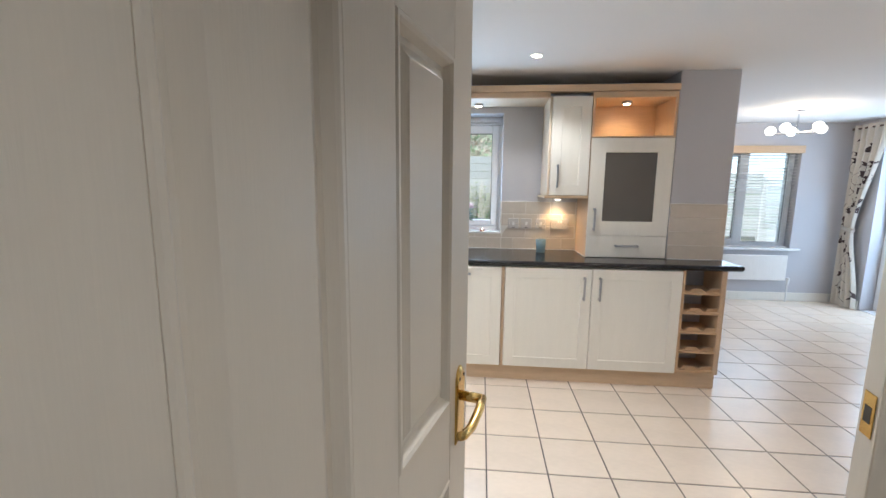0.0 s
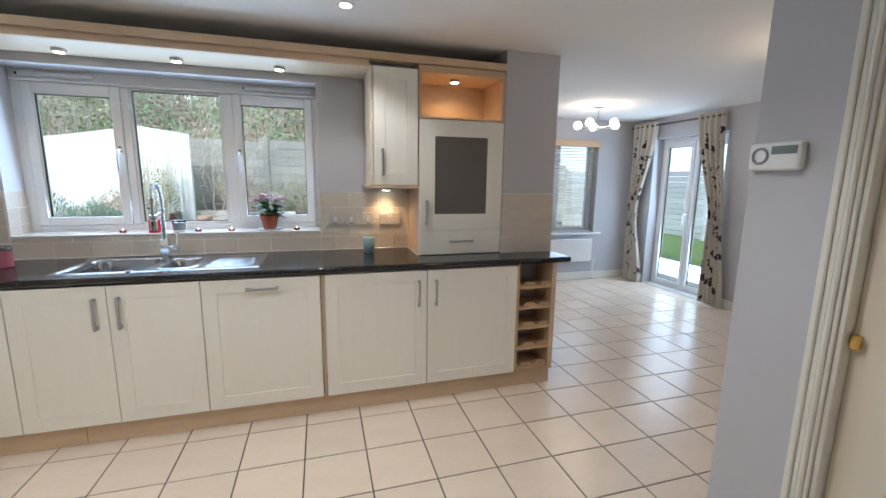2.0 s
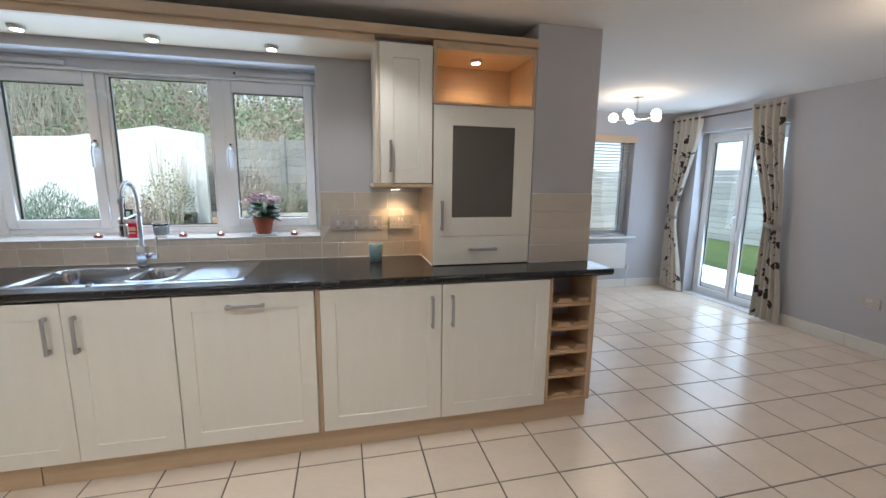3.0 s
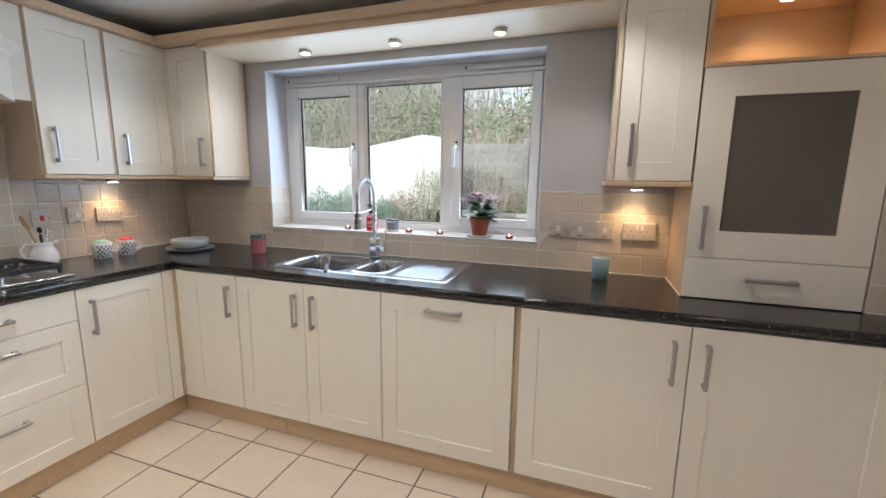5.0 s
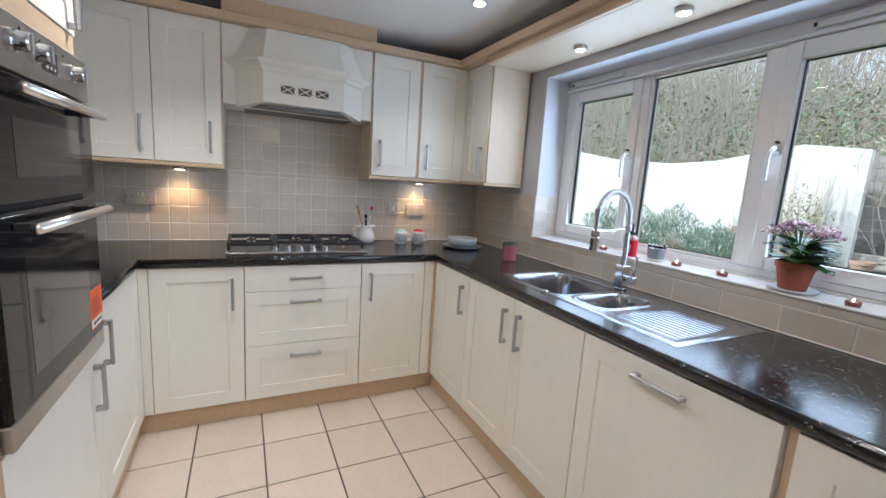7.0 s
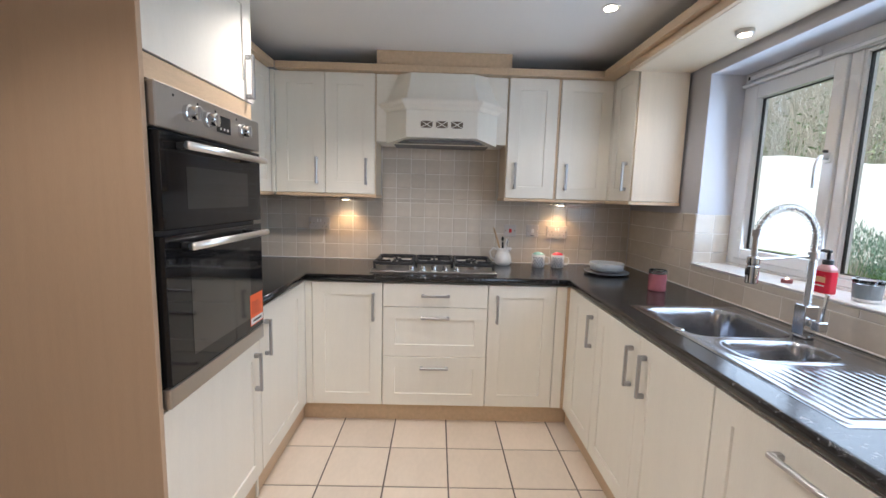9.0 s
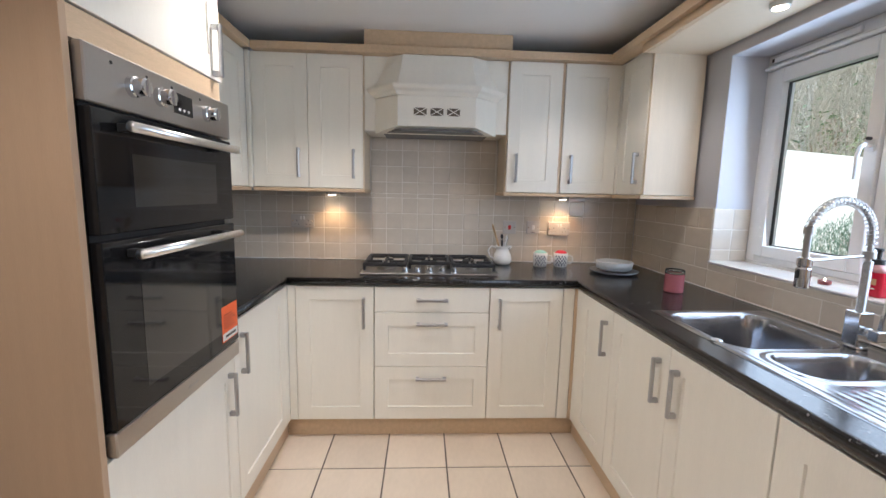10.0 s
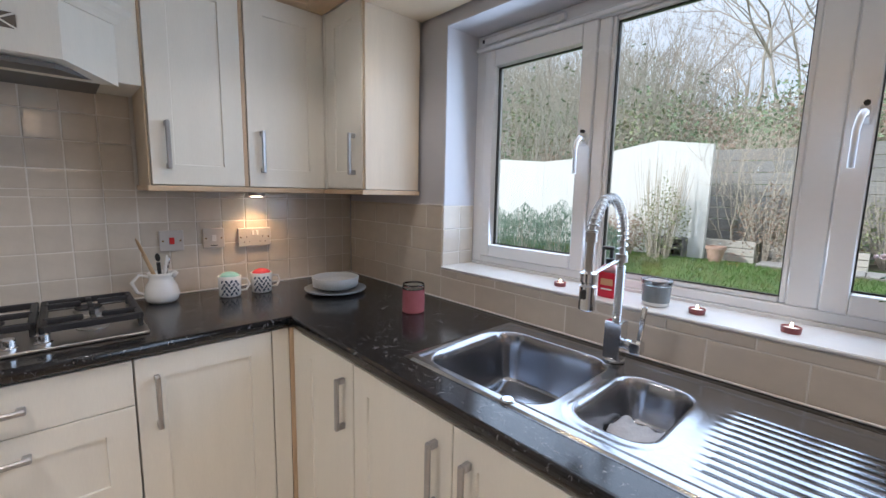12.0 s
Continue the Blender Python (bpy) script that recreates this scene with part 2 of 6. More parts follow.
wall_with_hole("wall_north", -0.3, KX, WX0, WX1, WZ0 - 0.012, WZ1, 0.008, 0.30, "x", "lavender grey painted kitchen wall with a wide window")
setting("wall_west", box(-0.3, -0.008, -2.75, 0.008, 0, CEIL), GREY, "grey painted wall behind the hob and tiles", "wall")
setting("wall_south", box(-0.3, 1.93, -2.86, -2.72, 0, CEIL), GREY, "grey painted wall behind the oven tower", "wall")
setting("wall_nib", box(3.655, KX, -0.352, 0.006, 0, CEIL, 0.004), GREY, "grey painted wall nib beside the tall cabinet", "wall")
setting("wall_dining_west", box(3.75, KX, 0.31, DN, 0, CEIL), GREY, "grey painted dining wall", "wall")
wall_with_hole("wall_dining_north", 3.75, DE + 0.28, 5.0, 6.2, 0.68, 1.95, DN, 0.28, "x", "grey painted dining wall with a blind over its window")
wall_with_hole("wall_dining_east", -2.2, DN, 0.655, 1.71, 0.0, 1.97, DE, 0.28, "y", "grey painted dining wall with glazed patio doors")
setting("wall_dining_south", box(3.754, DE + 0.28, -2.19, -2.071, 0, CEIL), GREY, "grey painted dining wall", "wall")

# passage wall with the alarm panel and a cased doorway
DA = (3.632, -2.070)
DDIR = Vector((0.0, -1.0, 0))
DIAG = Matrix.Translation((DA[0], DA[1], 0)) @ Matrix.Rotation(math.atan2(DDIR.y, DDIR.x), 4, "Z")   # local x along, local y away from the hall


def diag_box(a, b, c, d, z0, z1, bevel=0.0):
    return box(a, b, c, d, z0, z1, bevel, m=DIAG)


setting("wall_passage", diag_box(0.0, 0.264, 0.0, 0.12, 0, CEIL, 0.003), GREY, "short grey wall beside the passage doorway", "wall")
setting("wall_passage_head", diag_box(0.264, 1.02, 0.0, 0.12, 2.04, CEIL), GREY, "grey wall over the passage doorway", "wall")

# hall behind the double doors
HY = -3.40
setting("wall_hall_west", box(1.80, 1.93, HY - 0.1, -2.86, 0, CEIL), GREY, "grey wall between the hall doors and oven tower", "wall")
bm = box(1.93, 2.05, HY - 0.12, HY, 0, CEIL)
box(3.62, 4.75, -3.17, -3.05, 0, CEIL, bm=bm)
box(3.56, 3.62, HY - 0.12, -3.05, 0, CEIL, bm=bm)
box(2.05, 3.56, HY - 0.12, HY, 2.06, CEIL, bm=bm)
setting("wall_hall_doors", bm, GREY, "grey wall round the double doorway", "wall")
bm = box(0.9, 1.03, -4.6, HY - 0.12, 0, CEIL)
box(4.75, 4.88, -4.6, -2.9, 0, CEIL, bm=bm)
box(0.9, 4.88, -4.72, -4.6, 0, CEIL, bm=bm)
box(1.03, 1.8, HY - 0.12, HY, 0, CEIL, bm=bm)
setting("wall_hall", bm, GREY, "plain grey hall walls", "wall")

# skirting in the dining end
bm = box(KX, DE, DN - 0.016, DN, 0, 0.11, 0.004)
box(DE - 0.016, DE, 1.73, DN - 0.016, 0, 0.11, 0.004, bm=bm)
box(DE - 0.016, DE, -2.07, 0.64, 0, 0.11, 0.004, bm=bm)
setting("baseboard", bm, GLOSS_WHITE, "white gloss skirting board", "skirting board")

# ---- cabinets ----
FZ0, FZ1, WT0, WT1 = 0.118, 0.855, 0.862, 0.900


def shaker(w, h, m, rail=0.098):
    bm = bmesh.new()
    box(0, w, 0, 0.020, 0, h, 0.0015, bm=bm)
    face = [f for f in bm.faces if f.normal.y < -0.9 and f.calc_area() > 0.3 * w * h][0]
    if rail and w > 2.4 * rail and h > 2.4 * rail * 0.6:
        tall = min(rail, h * 0.345)
        r = bmesh.ops.inset_region(bm, faces=[face], thickness=tall)
        if tall < rail:
            xs = [v for v in face.verts]
            for v in xs:
                v.co.x = rail if v.co.x < w / 2 else w - rail
        bmesh.ops.inset_region(bm, faces=[face], thickness=0.003, depth=-0.006)
    bmesh.ops.transform(bm, matrix=m, verts=bm.verts)
    return bm


def bar_handle(cx, cz, length, upright, m, proud=0.032):
    bm = bmesh.new()
    h = length / 2
    if upright:
        box(cx - 0.007, cx + 0.007, -proud, -proud + 0.012, cz - h, cz + h, 0.003, bm=bm)
        for s in (-1, 1):
            box(cx - 0.007, cx + 0.007, -proud + 0.012, 0, cz + s * (h - 0.010) - 0.009, cz + s * (h - 0.010) + 0.009, 0.002, bm=bm)
    else:
        box(cx - h, cx + h, -proud, -proud + 0.012, cz - 0.007, cz + 0.007, 0.003, bm=bm)
        for s in (-1, 1):
            box(cx + s * (h - 0.010) - 0.009, cx + s * (h - 0.010) + 0.009, -proud + 0.012, 0, cz - 0.007, cz + 0.007, 0.002, bm=bm)
    bmesh.ops.transform(bm, matrix=m, verts=bm.verts)
    return bm


def add_front(parent, name, m, x0, x1, z0, z1, handle=None, rail=0.098, label=""):
    """A door or drawer front on a cabinet: handle is 'l', 'r' (upright, low or high), 'h' or None."""
    g = 0.0015
    door = part(name, shaker(x1 - x0 - 2 * g, z1 - z0 - 2 * g, m @ Matrix.Translation((x0 + g, 0, z0 + g)), rail), CREAM, parent, label)
    if handle:
        side, where = handle[0], handle[1]
        if side == "h":
            hb = bar_handle((x0 + x1) / 2, where, 0.165, False, m)
        else:
            hb = bar_handle(x0 + 0.052 if side == "l" else x1 - 0.052, where, 0.165, True, m)
        part("handle", hb, HANDLE_STEEL, door, "satin steel bar handle")
    return door


def cabinet(name, label, m, w, depth, z0, z1, fronts, group, category="cabinet", body=CREAM):
    place = m @ Vector((w / 2, depth / 2, z0))
    c = thing(name, place, label, category, group)
    part("body", box(0, w, 0.021, depth, z0, z1, 0.001, m=m), body, c)
    for f in fronts:
        add_front(c, *((f[0], m) + tuple(f[1:])))
    return c


G_BASE, G_WALL = "base cabinets", "wall cabinets"
HB = 0.715
# run under the window, fronts at y -0.59
Y0 = -0.59
mN = lambda x: front(x, Y0, 0, SOUTH)
cabinet("base_cabinet", "cream shaker corner base cabinet under the worktop", mN(0.665), 0.350, 0.57, FZ0, FZ1, [("door", 0, 0.350, FZ0, FZ1, ("r", HB))], G_BASE)
cabinet("base_cabinet", "cream shaker two-door base cabinet under the sink", mN(1.017), 0.829, 0.57, FZ0, 0.72, [("door", 0, 0.414, FZ0, FZ1, ("r", HB)), ("door", 0.414, 0.829, FZ0, FZ1, ("l", HB))], G_BASE)
cabinet("integrated_dishwasher", "cream panelled integrated dishwasher with a bar handle", mN(1.848), 0.602, 0.57, FZ0, FZ1, [("door", 0, 0.602, FZ0, FZ1, ("h", 0.80), 0.10)], G_BASE, "dishwasher")
cabinet("base_cabinet", "wide cream shaker single-door base cabinet", mN(2.474), 0.601, 0.57, FZ0, FZ1, [("door", 0, 0.601, FZ0, FZ1, ("r", HB))], G_BASE)
cabinet("base_cabinet", "wide cream shaker single-door base cabinet beside the wine rack", mN(3.077), 0.605, 0.57, FZ0, FZ1, [("door", 0, 0.605, FZ0, FZ1, ("l", HB))], G_BASE)
filler = thing("beech_upright", (2.462, -0.58, FZ0), "narrow beech filler strip between two cabinets", "filler panel")
part("strip", box(2.4535, 2.4725, Y0 + 0.016, -0.1, FZ0, FZ1), BEECH_V, filler)
filler = thing("corner_post", (0.63, -0.58, FZ0), "cream corner post between two cabinet runs", "corner post")
part("post", box(0.5945, 0.664, Y0 + 0.003, Y0 + 0.05, FZ0, FZ1, 0.001), CREAM, filler)
part("side_post", box(0.570, 0.5865, -0.6605, -0.602, FZ0, FZ1, 0.001), CREAM, filler)
part("edge_strip", box(0.5868, 0.5940, -0.6015, -0.570, FZ0, FZ1, 0.001), BEECH_V, filler, "light beech edge strip")

# hob run, fronts at x 0.588
X0 = 0.588
mW = lambda y: front(X0, y, 0, EAST)
cabinet("base_cabinet", "cream shaker base cabinet beside the drawers", mW(-1.056), 0.393, 0.57, FZ0, FZ1, [("door", 0, 0.393, FZ0, FZ1, ("l", HB))], G_BASE)
cabinet("drawer_unit", "cream shaker three-drawer unit under the hob", mW(-1.664), 0.606, 0.57, FZ0, FZ1,
        [("drawer", 0, 0.606, 0.717, FZ1, ("h", 0.787), 0), ("drawer", 0, 0.606, 0.419, 0.717, ("h", 0.657)), ("drawer", 0, 0.606, FZ0, 0.419, ("h", 0.355))], G_BASE, "drawer unit")
cabinet("base_cabinet", "cream shaker base cabinet in the far corner", mW(-2.070), 0.404, 0.57, FZ0, FZ1, [("door", 0, 0.404, FZ0, FZ1, ("r", HB))], G_BASE)
filler = thing("corner_post", (0.60, -2.09, FZ0), "cream corner post beside the oven run", "corner post")
part("post", box(0.57, 0.5862, -2.110, -2.0715, FZ0, FZ1, 0.001), CREAM, filler)
part("side_post", box(0.5865, 0.6355, -2.130, -2.1105, FZ0, FZ1, 0.001), CREAM, filler)

# oven run, fronts at y -2.11 facing the window
SY = -2.11
mS = lambda x: front(x, SY, 0, NORTH)
cabinet("base_cabinet", "cream shaker base cabinet beside the oven tower", mS(1.196), 0.560, 0.57, FZ0, FZ1, [("door", 0, 0.560, FZ0, FZ1, ("l", HB))], G_BASE)

# plinths
for nm, b in (("plinth", (0.54, 1.2545, -0.553, -0.535, 0, FZ0 - 0.002)), ("plinth", (1.2585, 3.97, -0.553, -0.535, 0, FZ0 - 0.002)), ("plinth", (0.52, 0.538, -2.14, -0.553, 0, FZ0 - 0.002)), ("plinth", (0.54, 1.83, -2.158, -2.14, 0, FZ0 - 0.002)), ("plinth", (3.952, 3.970, -0.535, -0.01, 0, FZ0 - 0.002))):
    p = thing(nm, ((b[0] + b[1]) / 2, (b[2] + b[3]) / 2, 0), "light beech plinth board below the base cabinets", "plinth", "plinths")
    part("board", box(*b, 0.001), BEECH, p)

# worktop, with the sink opening left out
wt = thing("worktop", (2.0, -0.3, WT0), "black flecked laminate worktop with a rounded edge", "worktop")
def cell_slab(xs, ys, z0, z1, solid):
    """One slab over the cells of a grid that are solid."""
    bm = bmesh.new()
    lo, hi = {}, {}
    for i, x in enumerate(xs):
        for j, y in enumerate(ys):
            lo[i, j], hi[i, j] = bm.verts.new((x, y, z0)), bm.verts.new((x, y, z1))
    ok = {(i, j) for i in range(len(xs) - 1) for j in range(len(ys) - 1) if solid((xs[i] + xs[i + 1]) / 2, (ys[j] + ys[j + 1]) / 2)}
    for i, j in ok:
        q = [(i, j), (i + 1, j), (i + 1, j + 1), (i, j + 1)]
        bm.faces.new([hi[k] for k in q])
        bm.faces.new([lo[k] for k in q[::-1]])
        for a, b, n in ((q[0], q[1], (i, j - 1)), (q[1], q[2], (i + 1, j)), (q[2], q[3], (i, j + 1)), (q[3], q[0], (i - 1, j))):
            if n not in ok:
                bm.faces.new((lo[a], lo[b], hi[b], hi[a]))
    bmesh.ops.delete(bm, geom=[v for v in bm.verts if not v.link_faces], context="VERTS")
    return bm


def worktop_solid(x, y):
    if y > -0.59:
        hole = 1.19 < x < 1.78 and -0.49 < y < -0.09
        return not hole and (x < 3.654 or y < -0.354)
    return x < 0.59 if y > -2.11 else x < 1.197


bm = cell_slab([0, 0.59, 1.19, 1.197, 1.78, 3.654, 4.055], [-2.715, -2.11, -0.59, -0.49, -0.354, -0.09, -0.001], WT0, WT1, worktop_solid)
part("top", bm, WORKTOP, wt)
bm = bmesh.new()
R = (WT1 - WT0) / 2


def nosing(p, q, bm):
    """Half-round front edge from p to q, bulging to the right of the way."""
    p, q = Vector((*p, 0)), Vector((*q, 0))
    d = (q - p).normalized()
    out = Vector((d.y, -d.x, 0))
    secs = []
    for s in (p, q):
        secs.append([s + out * (0.015 * math.cos(a)) + Vector((0, 0, WT0 + R + R * math.sin(a))) for a in [math.pi * (k / 10 - 0.5) for k in range(11)]])
    loft(secs, bm)


nosing((0.59, -0.59), (4.055, -0.59), bm)
nosing((4.055, -0.59), (4.055, -0.354), bm)
nosing((0.59, -2.11), (0.59, -0.59), bm)
nosing((1.197, -2.11), (0.59, -2.11), bm)
part("front_edge", bm, WORKTOP, wt, smooth=True)

# ---- wall cabinets ----
UZ0, UZ1 = 1.358, 2.092
UX = 0.275           # fronts over the hob
HU = 1.497
mUW = lambda y: front(UX, y, 0, EAST)
cabinet("wall_cabinet", "cream shaker two-door wall cabinet beside the cooker hood", mUW(-2.378), 0.613, UX - 0.012, UZ0, UZ1, [("door", 0, 0.306, UZ0, UZ1, ("r", HU)), ("door", 0.307, 0.613, UZ0, UZ1, ("r", HU))], G_WALL)
cabinet("wall_cabinet", "narrow cream shaker wall cabinet beside the cooker hood", mUW(-0.936), 0.306, UX - 0.012, UZ0, UZ1, [("door", 0, 0.306, UZ0, UZ1, ("l", HU))], G_WALL)
cabinet("wall_cabinet", "cream shaker corner wall cabinet by the window", mUW(-0.614), 0.325, UX - 0.012, UZ0, UZ1, [("door", 0, 0.325, UZ0, UZ1, ("l", HU))], G_WALL)
cabinet("wall_cabinet", "cream shaker end wall cabinet with a beech side", front(0.292, -0.285, 0, SOUTH), 0.285, 0.272, UZ0, UZ1, [("door", 0, 0.285, UZ0, UZ1, ("r", HU))], G_WALL)
cabinet("wall_cabinet", "cream shaker wall cabinet near the oven tower", front(1.196, -2.40, 0, NORTH), 0.90, 0.30, UZ0, UZ1, [("door", 0, 0.45, UZ0, UZ1, ("r", HU)), ("door", 0.452, 0.90, UZ0, UZ1, ("l", HU))], G_WALL)
UCY = -0.350
cabinet("wall_cabinet", "narrow cream shaker wall cabinet beside the window", front(2.792, UCY, 0, SOUTH), 0.278, 0.338, UZ0, UZ1 - 0.03, [("door", 0, 0.278, UZ0, UZ1 - 0.03, ("l", HU))], G_WALL)


def panel(name, label, b, material, category="panel"):
    p = thing(name, ((b[0] + b[1]) / 2, (b[2] + b[3]) / 2, b[4]), label, category)
    part("board", box(*b, 0.001), material, p)
    return p


SIDE = mat("cream_maple_side", (0.70, 0.58, 0.43), 0.4, vary=0.05, scale=4, fine=50, bump=0.03, stretch=(12, 12, 0.8))
panel("end_panel", "light maple end panel of the wall cabinet by the window", (0.578, 0.596, -0.280, -0.010, UZ0, UZ1), SIDE)
panel("end_panel", "light maple side panel of the wall cabinet beside the hood", (0.012, 0.262, -1.7648, -1.7585, 1.345, UZ1), SIDE)
panel("end_panel", "light maple side panel of the narrow wall cabinet", (0.012, 0.262, -0.9425, -0.9365, 1.345, UZ1), SIDE)
panel("end_panel", "light maple side panel beside the window", (2.774, 2.790, -0.340, -0.006, UZ0, UZ1 - 0.03), SIDE)
panel("filler_strip", "light maple strip between two wall cabinets", (0.20, 0.268, -0.6295, -0.6145, UZ0, UZ1), BEECH_V)
panel("filler_strip", "cream filler strip between wall cabinets in the corner", (0.012, 0.2950, -2.3995, -2.3790, UZ0, UZ1), CREAM)
panel("filler_strip", "cream filler strip in the wall cabinet corner", (0.24, 0.291, -0.2885, -0.278, UZ0, UZ1), CREAM)


def rail(name, label, bs, material, category):
    for b in bs:
        r = thing(name, ((b[0] + b[1]) / 2, (b[2] + b[3]) / 2, b[4]), label, category, name + "s")
        part("moulding", box(*b, 0.004, seg=2), material, r)


# light pelmets below and cornices above
PZ0, PZ1 = 1.336, 1.356
rail("light_pelmet", "light beech pelmet strip under a wall cabinet", [(0.012, UX + 0.012, -2.378, -1.752, PZ0, PZ1), (0.012, UX + 0.012, -0.950, -0.300, PZ0, PZ1), (0.012, 0.602, -0.2975, -0.006, PZ0, PZ1), (0.288, 1.196, -2.70, -2.388, PZ0, PZ1), (2.755, 3.072, -0.362, -0.006, PZ0, PZ1)], BEECH, "pelmet")
CZ0, CZ1 = 2.094, 2.135
rail("cornice", "light beech cornice along the top of the wall cabinets", [(0.235, 0.318, -2.36, -0.322, CZ0, CZ1), (0.235, 3.654, -0.372, -0.286, CZ0 - 0.002, CZ1 + 0.001), (0.318, 1.19, -2.43, -2.36, CZ0, CZ1)], BEECH, "cornice")
panel("soffit_board", "cream board over the window with recessed spotlights", (0.598, 2.773, -0.321, -0.004, 2.054, 2.092), SIDE, "soffit")
panel("cornice_backing", "light beech board behind the cornice over the window", (0.598, 2.773, -0.345, -0.323, 2.054, 2.091), BEECH, "cornice")
panel("hood_duct_box", "beech boxing over the cooker hood up to the ceiling", (0.004, 0.285, -1.755, -0.93, CZ1 + 0.002, CEIL - 0.001), BEECH, "duct box")

# cooker hood with a canopy
hood = thing("cooker_hood", (0.15, -1.35, 1.68), "cream timber canopy cooker hood over the hob", "cooker hood")
HY0, HY1 = -1.757, -0.944
part("back_panel", box(0.01, 0.262, HY0, HY1, 1.685, UZ1, 0.002), CREAM, hood)
HC = (HY0 + HY1) / 2
bay = lambda x, w1, w2, z: [(0.262, HC - w1, z), (x, HC - w2, z), (x, HC + w2, z), (0.262, HC + w1, z)]
part("chimney", loft([bay(0.385, 0.355, 0.215, 1.915), bay(0.345, 0.31, 0.20, 2.00), bay(0.315, 0.275, 0.19, 2.091)]), CREAM, hood)
part("moulding", loft([bay(0.392, 0.35, 0.215, 1.862), bay(0.398, 0.36, 0.22, 1.872), bay(0.402, 0.365, 0.222, 1.880), bay(0.418, 0.385, 0.232, 1.892), bay(0.425, 0.395, 0.236, 1.904), bay(0.425, 0.395, 0.236, 1.914)]), CREAM, hood)
bm = bmesh.new()
low = [(0.262, HC - 0.345, 1.672), (0.385, HC - 0.212, 1.702), (0.385, HC + 0.212, 1.702), (0.262, HC + 0.345, 1.672)]
loft([low, bay(0.385, 0.345, 0.212, 1.861)], bm)
part("fascia", bm, CREAM, hood)
bm = prism([(0.03, HC - 0.30), (0.255, HC - 0.30), (0.372, HC - 0.195), (0.372, HC + 0.195), (0.255, HC + 0.30), (0.03, HC + 0.30)], 1.676, 1.690)
part("filter_tray", bm, mat("grey_filter", (0.16, 0.16, 0.16), 0.45, 0.4, fine=200), hood, "grey steel filter underside")
for i in range(3):
    cy = HC + (i - 1) * 0.0905
    ve = part("vent", box(0.3856, 0.3885, cy - 0.035, cy + 0.035, 1.758, 1.798, 0.0008), mat("vent_shadow", (0.16, 0.13, 0.10), 0.8), hood, "dark pierced vent with crossed bars")
    bm = bmesh.new()
    ang = math.atan2(0.040, 0.070)
    for s in (-1, 1):
        box(-0.0008, 0.0012, -0.040, 0.040, -0.0022, 0.0022, bm=bm, m=Matrix.Translation((0.3898, cy, 1.778)) @ Matrix.Rotation(s * ang, 4, "X"))
    part("cross_bar", bm, CREAM, ve, "cream crossed bars")

# tall glazed cabinet on the worktop, with a lit niche over it
TX0, TX1, TY = 3.076, 3.652, -0.355
tall = thing("dresser_cabinet", ((TX0 + TX1) / 2, -0.18, WT1), "cream tall cabinet with a grey glass door and drawer", "cabinet")
part("body", box(TX0 + 0.012, TX1 - 0.002, TY + 0.021, -0.002, WT1 + 0.012, 1.772), CREAM, tall)
part("side_panel", box(TX0, TX0 + 0.011, TY + 0.012, -0.002, WT1 + 0.0005, 1.772), BEECH_V, tall, "light beech side panel")
mT = front(TX0, TY, 0, SOUTH)
tw = TX1 - TX0
bm = bmesh.new()
dz0, dz1 = 1.068, 1.770
gx0, gx1, gz0, gz1 = 0.105, 0.465, 1.172, 1.668
for b in ((0.002, gx0, dz0, dz1), (gx1, tw - 0.002, dz0, dz1), (gx0, gx1, dz0, gz0), (gx0, gx1, gz1, dz1)):
    box(b[0], b[1], 0, 0.02, b[2], b[3], m=mT, bm=bm)
bmesh.ops.remove_doubles(bm, verts=bm.verts, dist=1e-5)
td = part("door", bm, CREAM, tall)
part("glass_pane", box(gx0 - 0.001, gx1 + 0.001, 0.007, 0.011, gz0 - 0.001, gz1 + 0.001, m=mT), SMOKED, td, "grey obscured glass pane")
part("handle", bar_handle(0.046, 1.185, 0.165, True, mT), HANDLE_STEEL, td, "satin steel bar handle")
dr = part("drawer", shaker(tw - 0.004, 1.065 - WT1 - 0.004, mT @ Matrix.Translation((0.002, 0, WT1 + 0.004)), 0), CREAM, tall)
part("handle", bar_handle(tw / 2, 0.992, 0.165, False, mT), HANDLE_STEEL, dr, "dark satin steel bar handle")

niche = thing("display_niche", (3.36, -0.18, 1.774), "open beech niche lit by a small spotlight", "display shelf")
NZ0, NZ1 = 1.774, 2.088
part("side", box(TX0 - 0.004, TX0 + 0.014, TY + 0.002, -0.004, NZ0, NZ1), BEECH_V, niche)
part("side", box(TX1 - 0.018, TX1, TY + 0.002, -0.004, NZ0, NZ1), BEECH_V, niche)
part("back", box(TX0 + 0.0145, TX1 - 0.0185, -0.020, -0.006, NZ0 + 0.013, NZ1 - 0.0405), BEECH, niche)
part("top", box(TX0 + 0.0145, TX1 - 0.0185, TY + 0.002, -0.006, NZ1 - 0.040, NZ1), BEECH, niche)
part("bottom", box(TX0 + 0.0145, TX1 - 0.0185, TY + 0.002, -0.006, NZ0, NZ0 + 0.012), BEECH, niche)

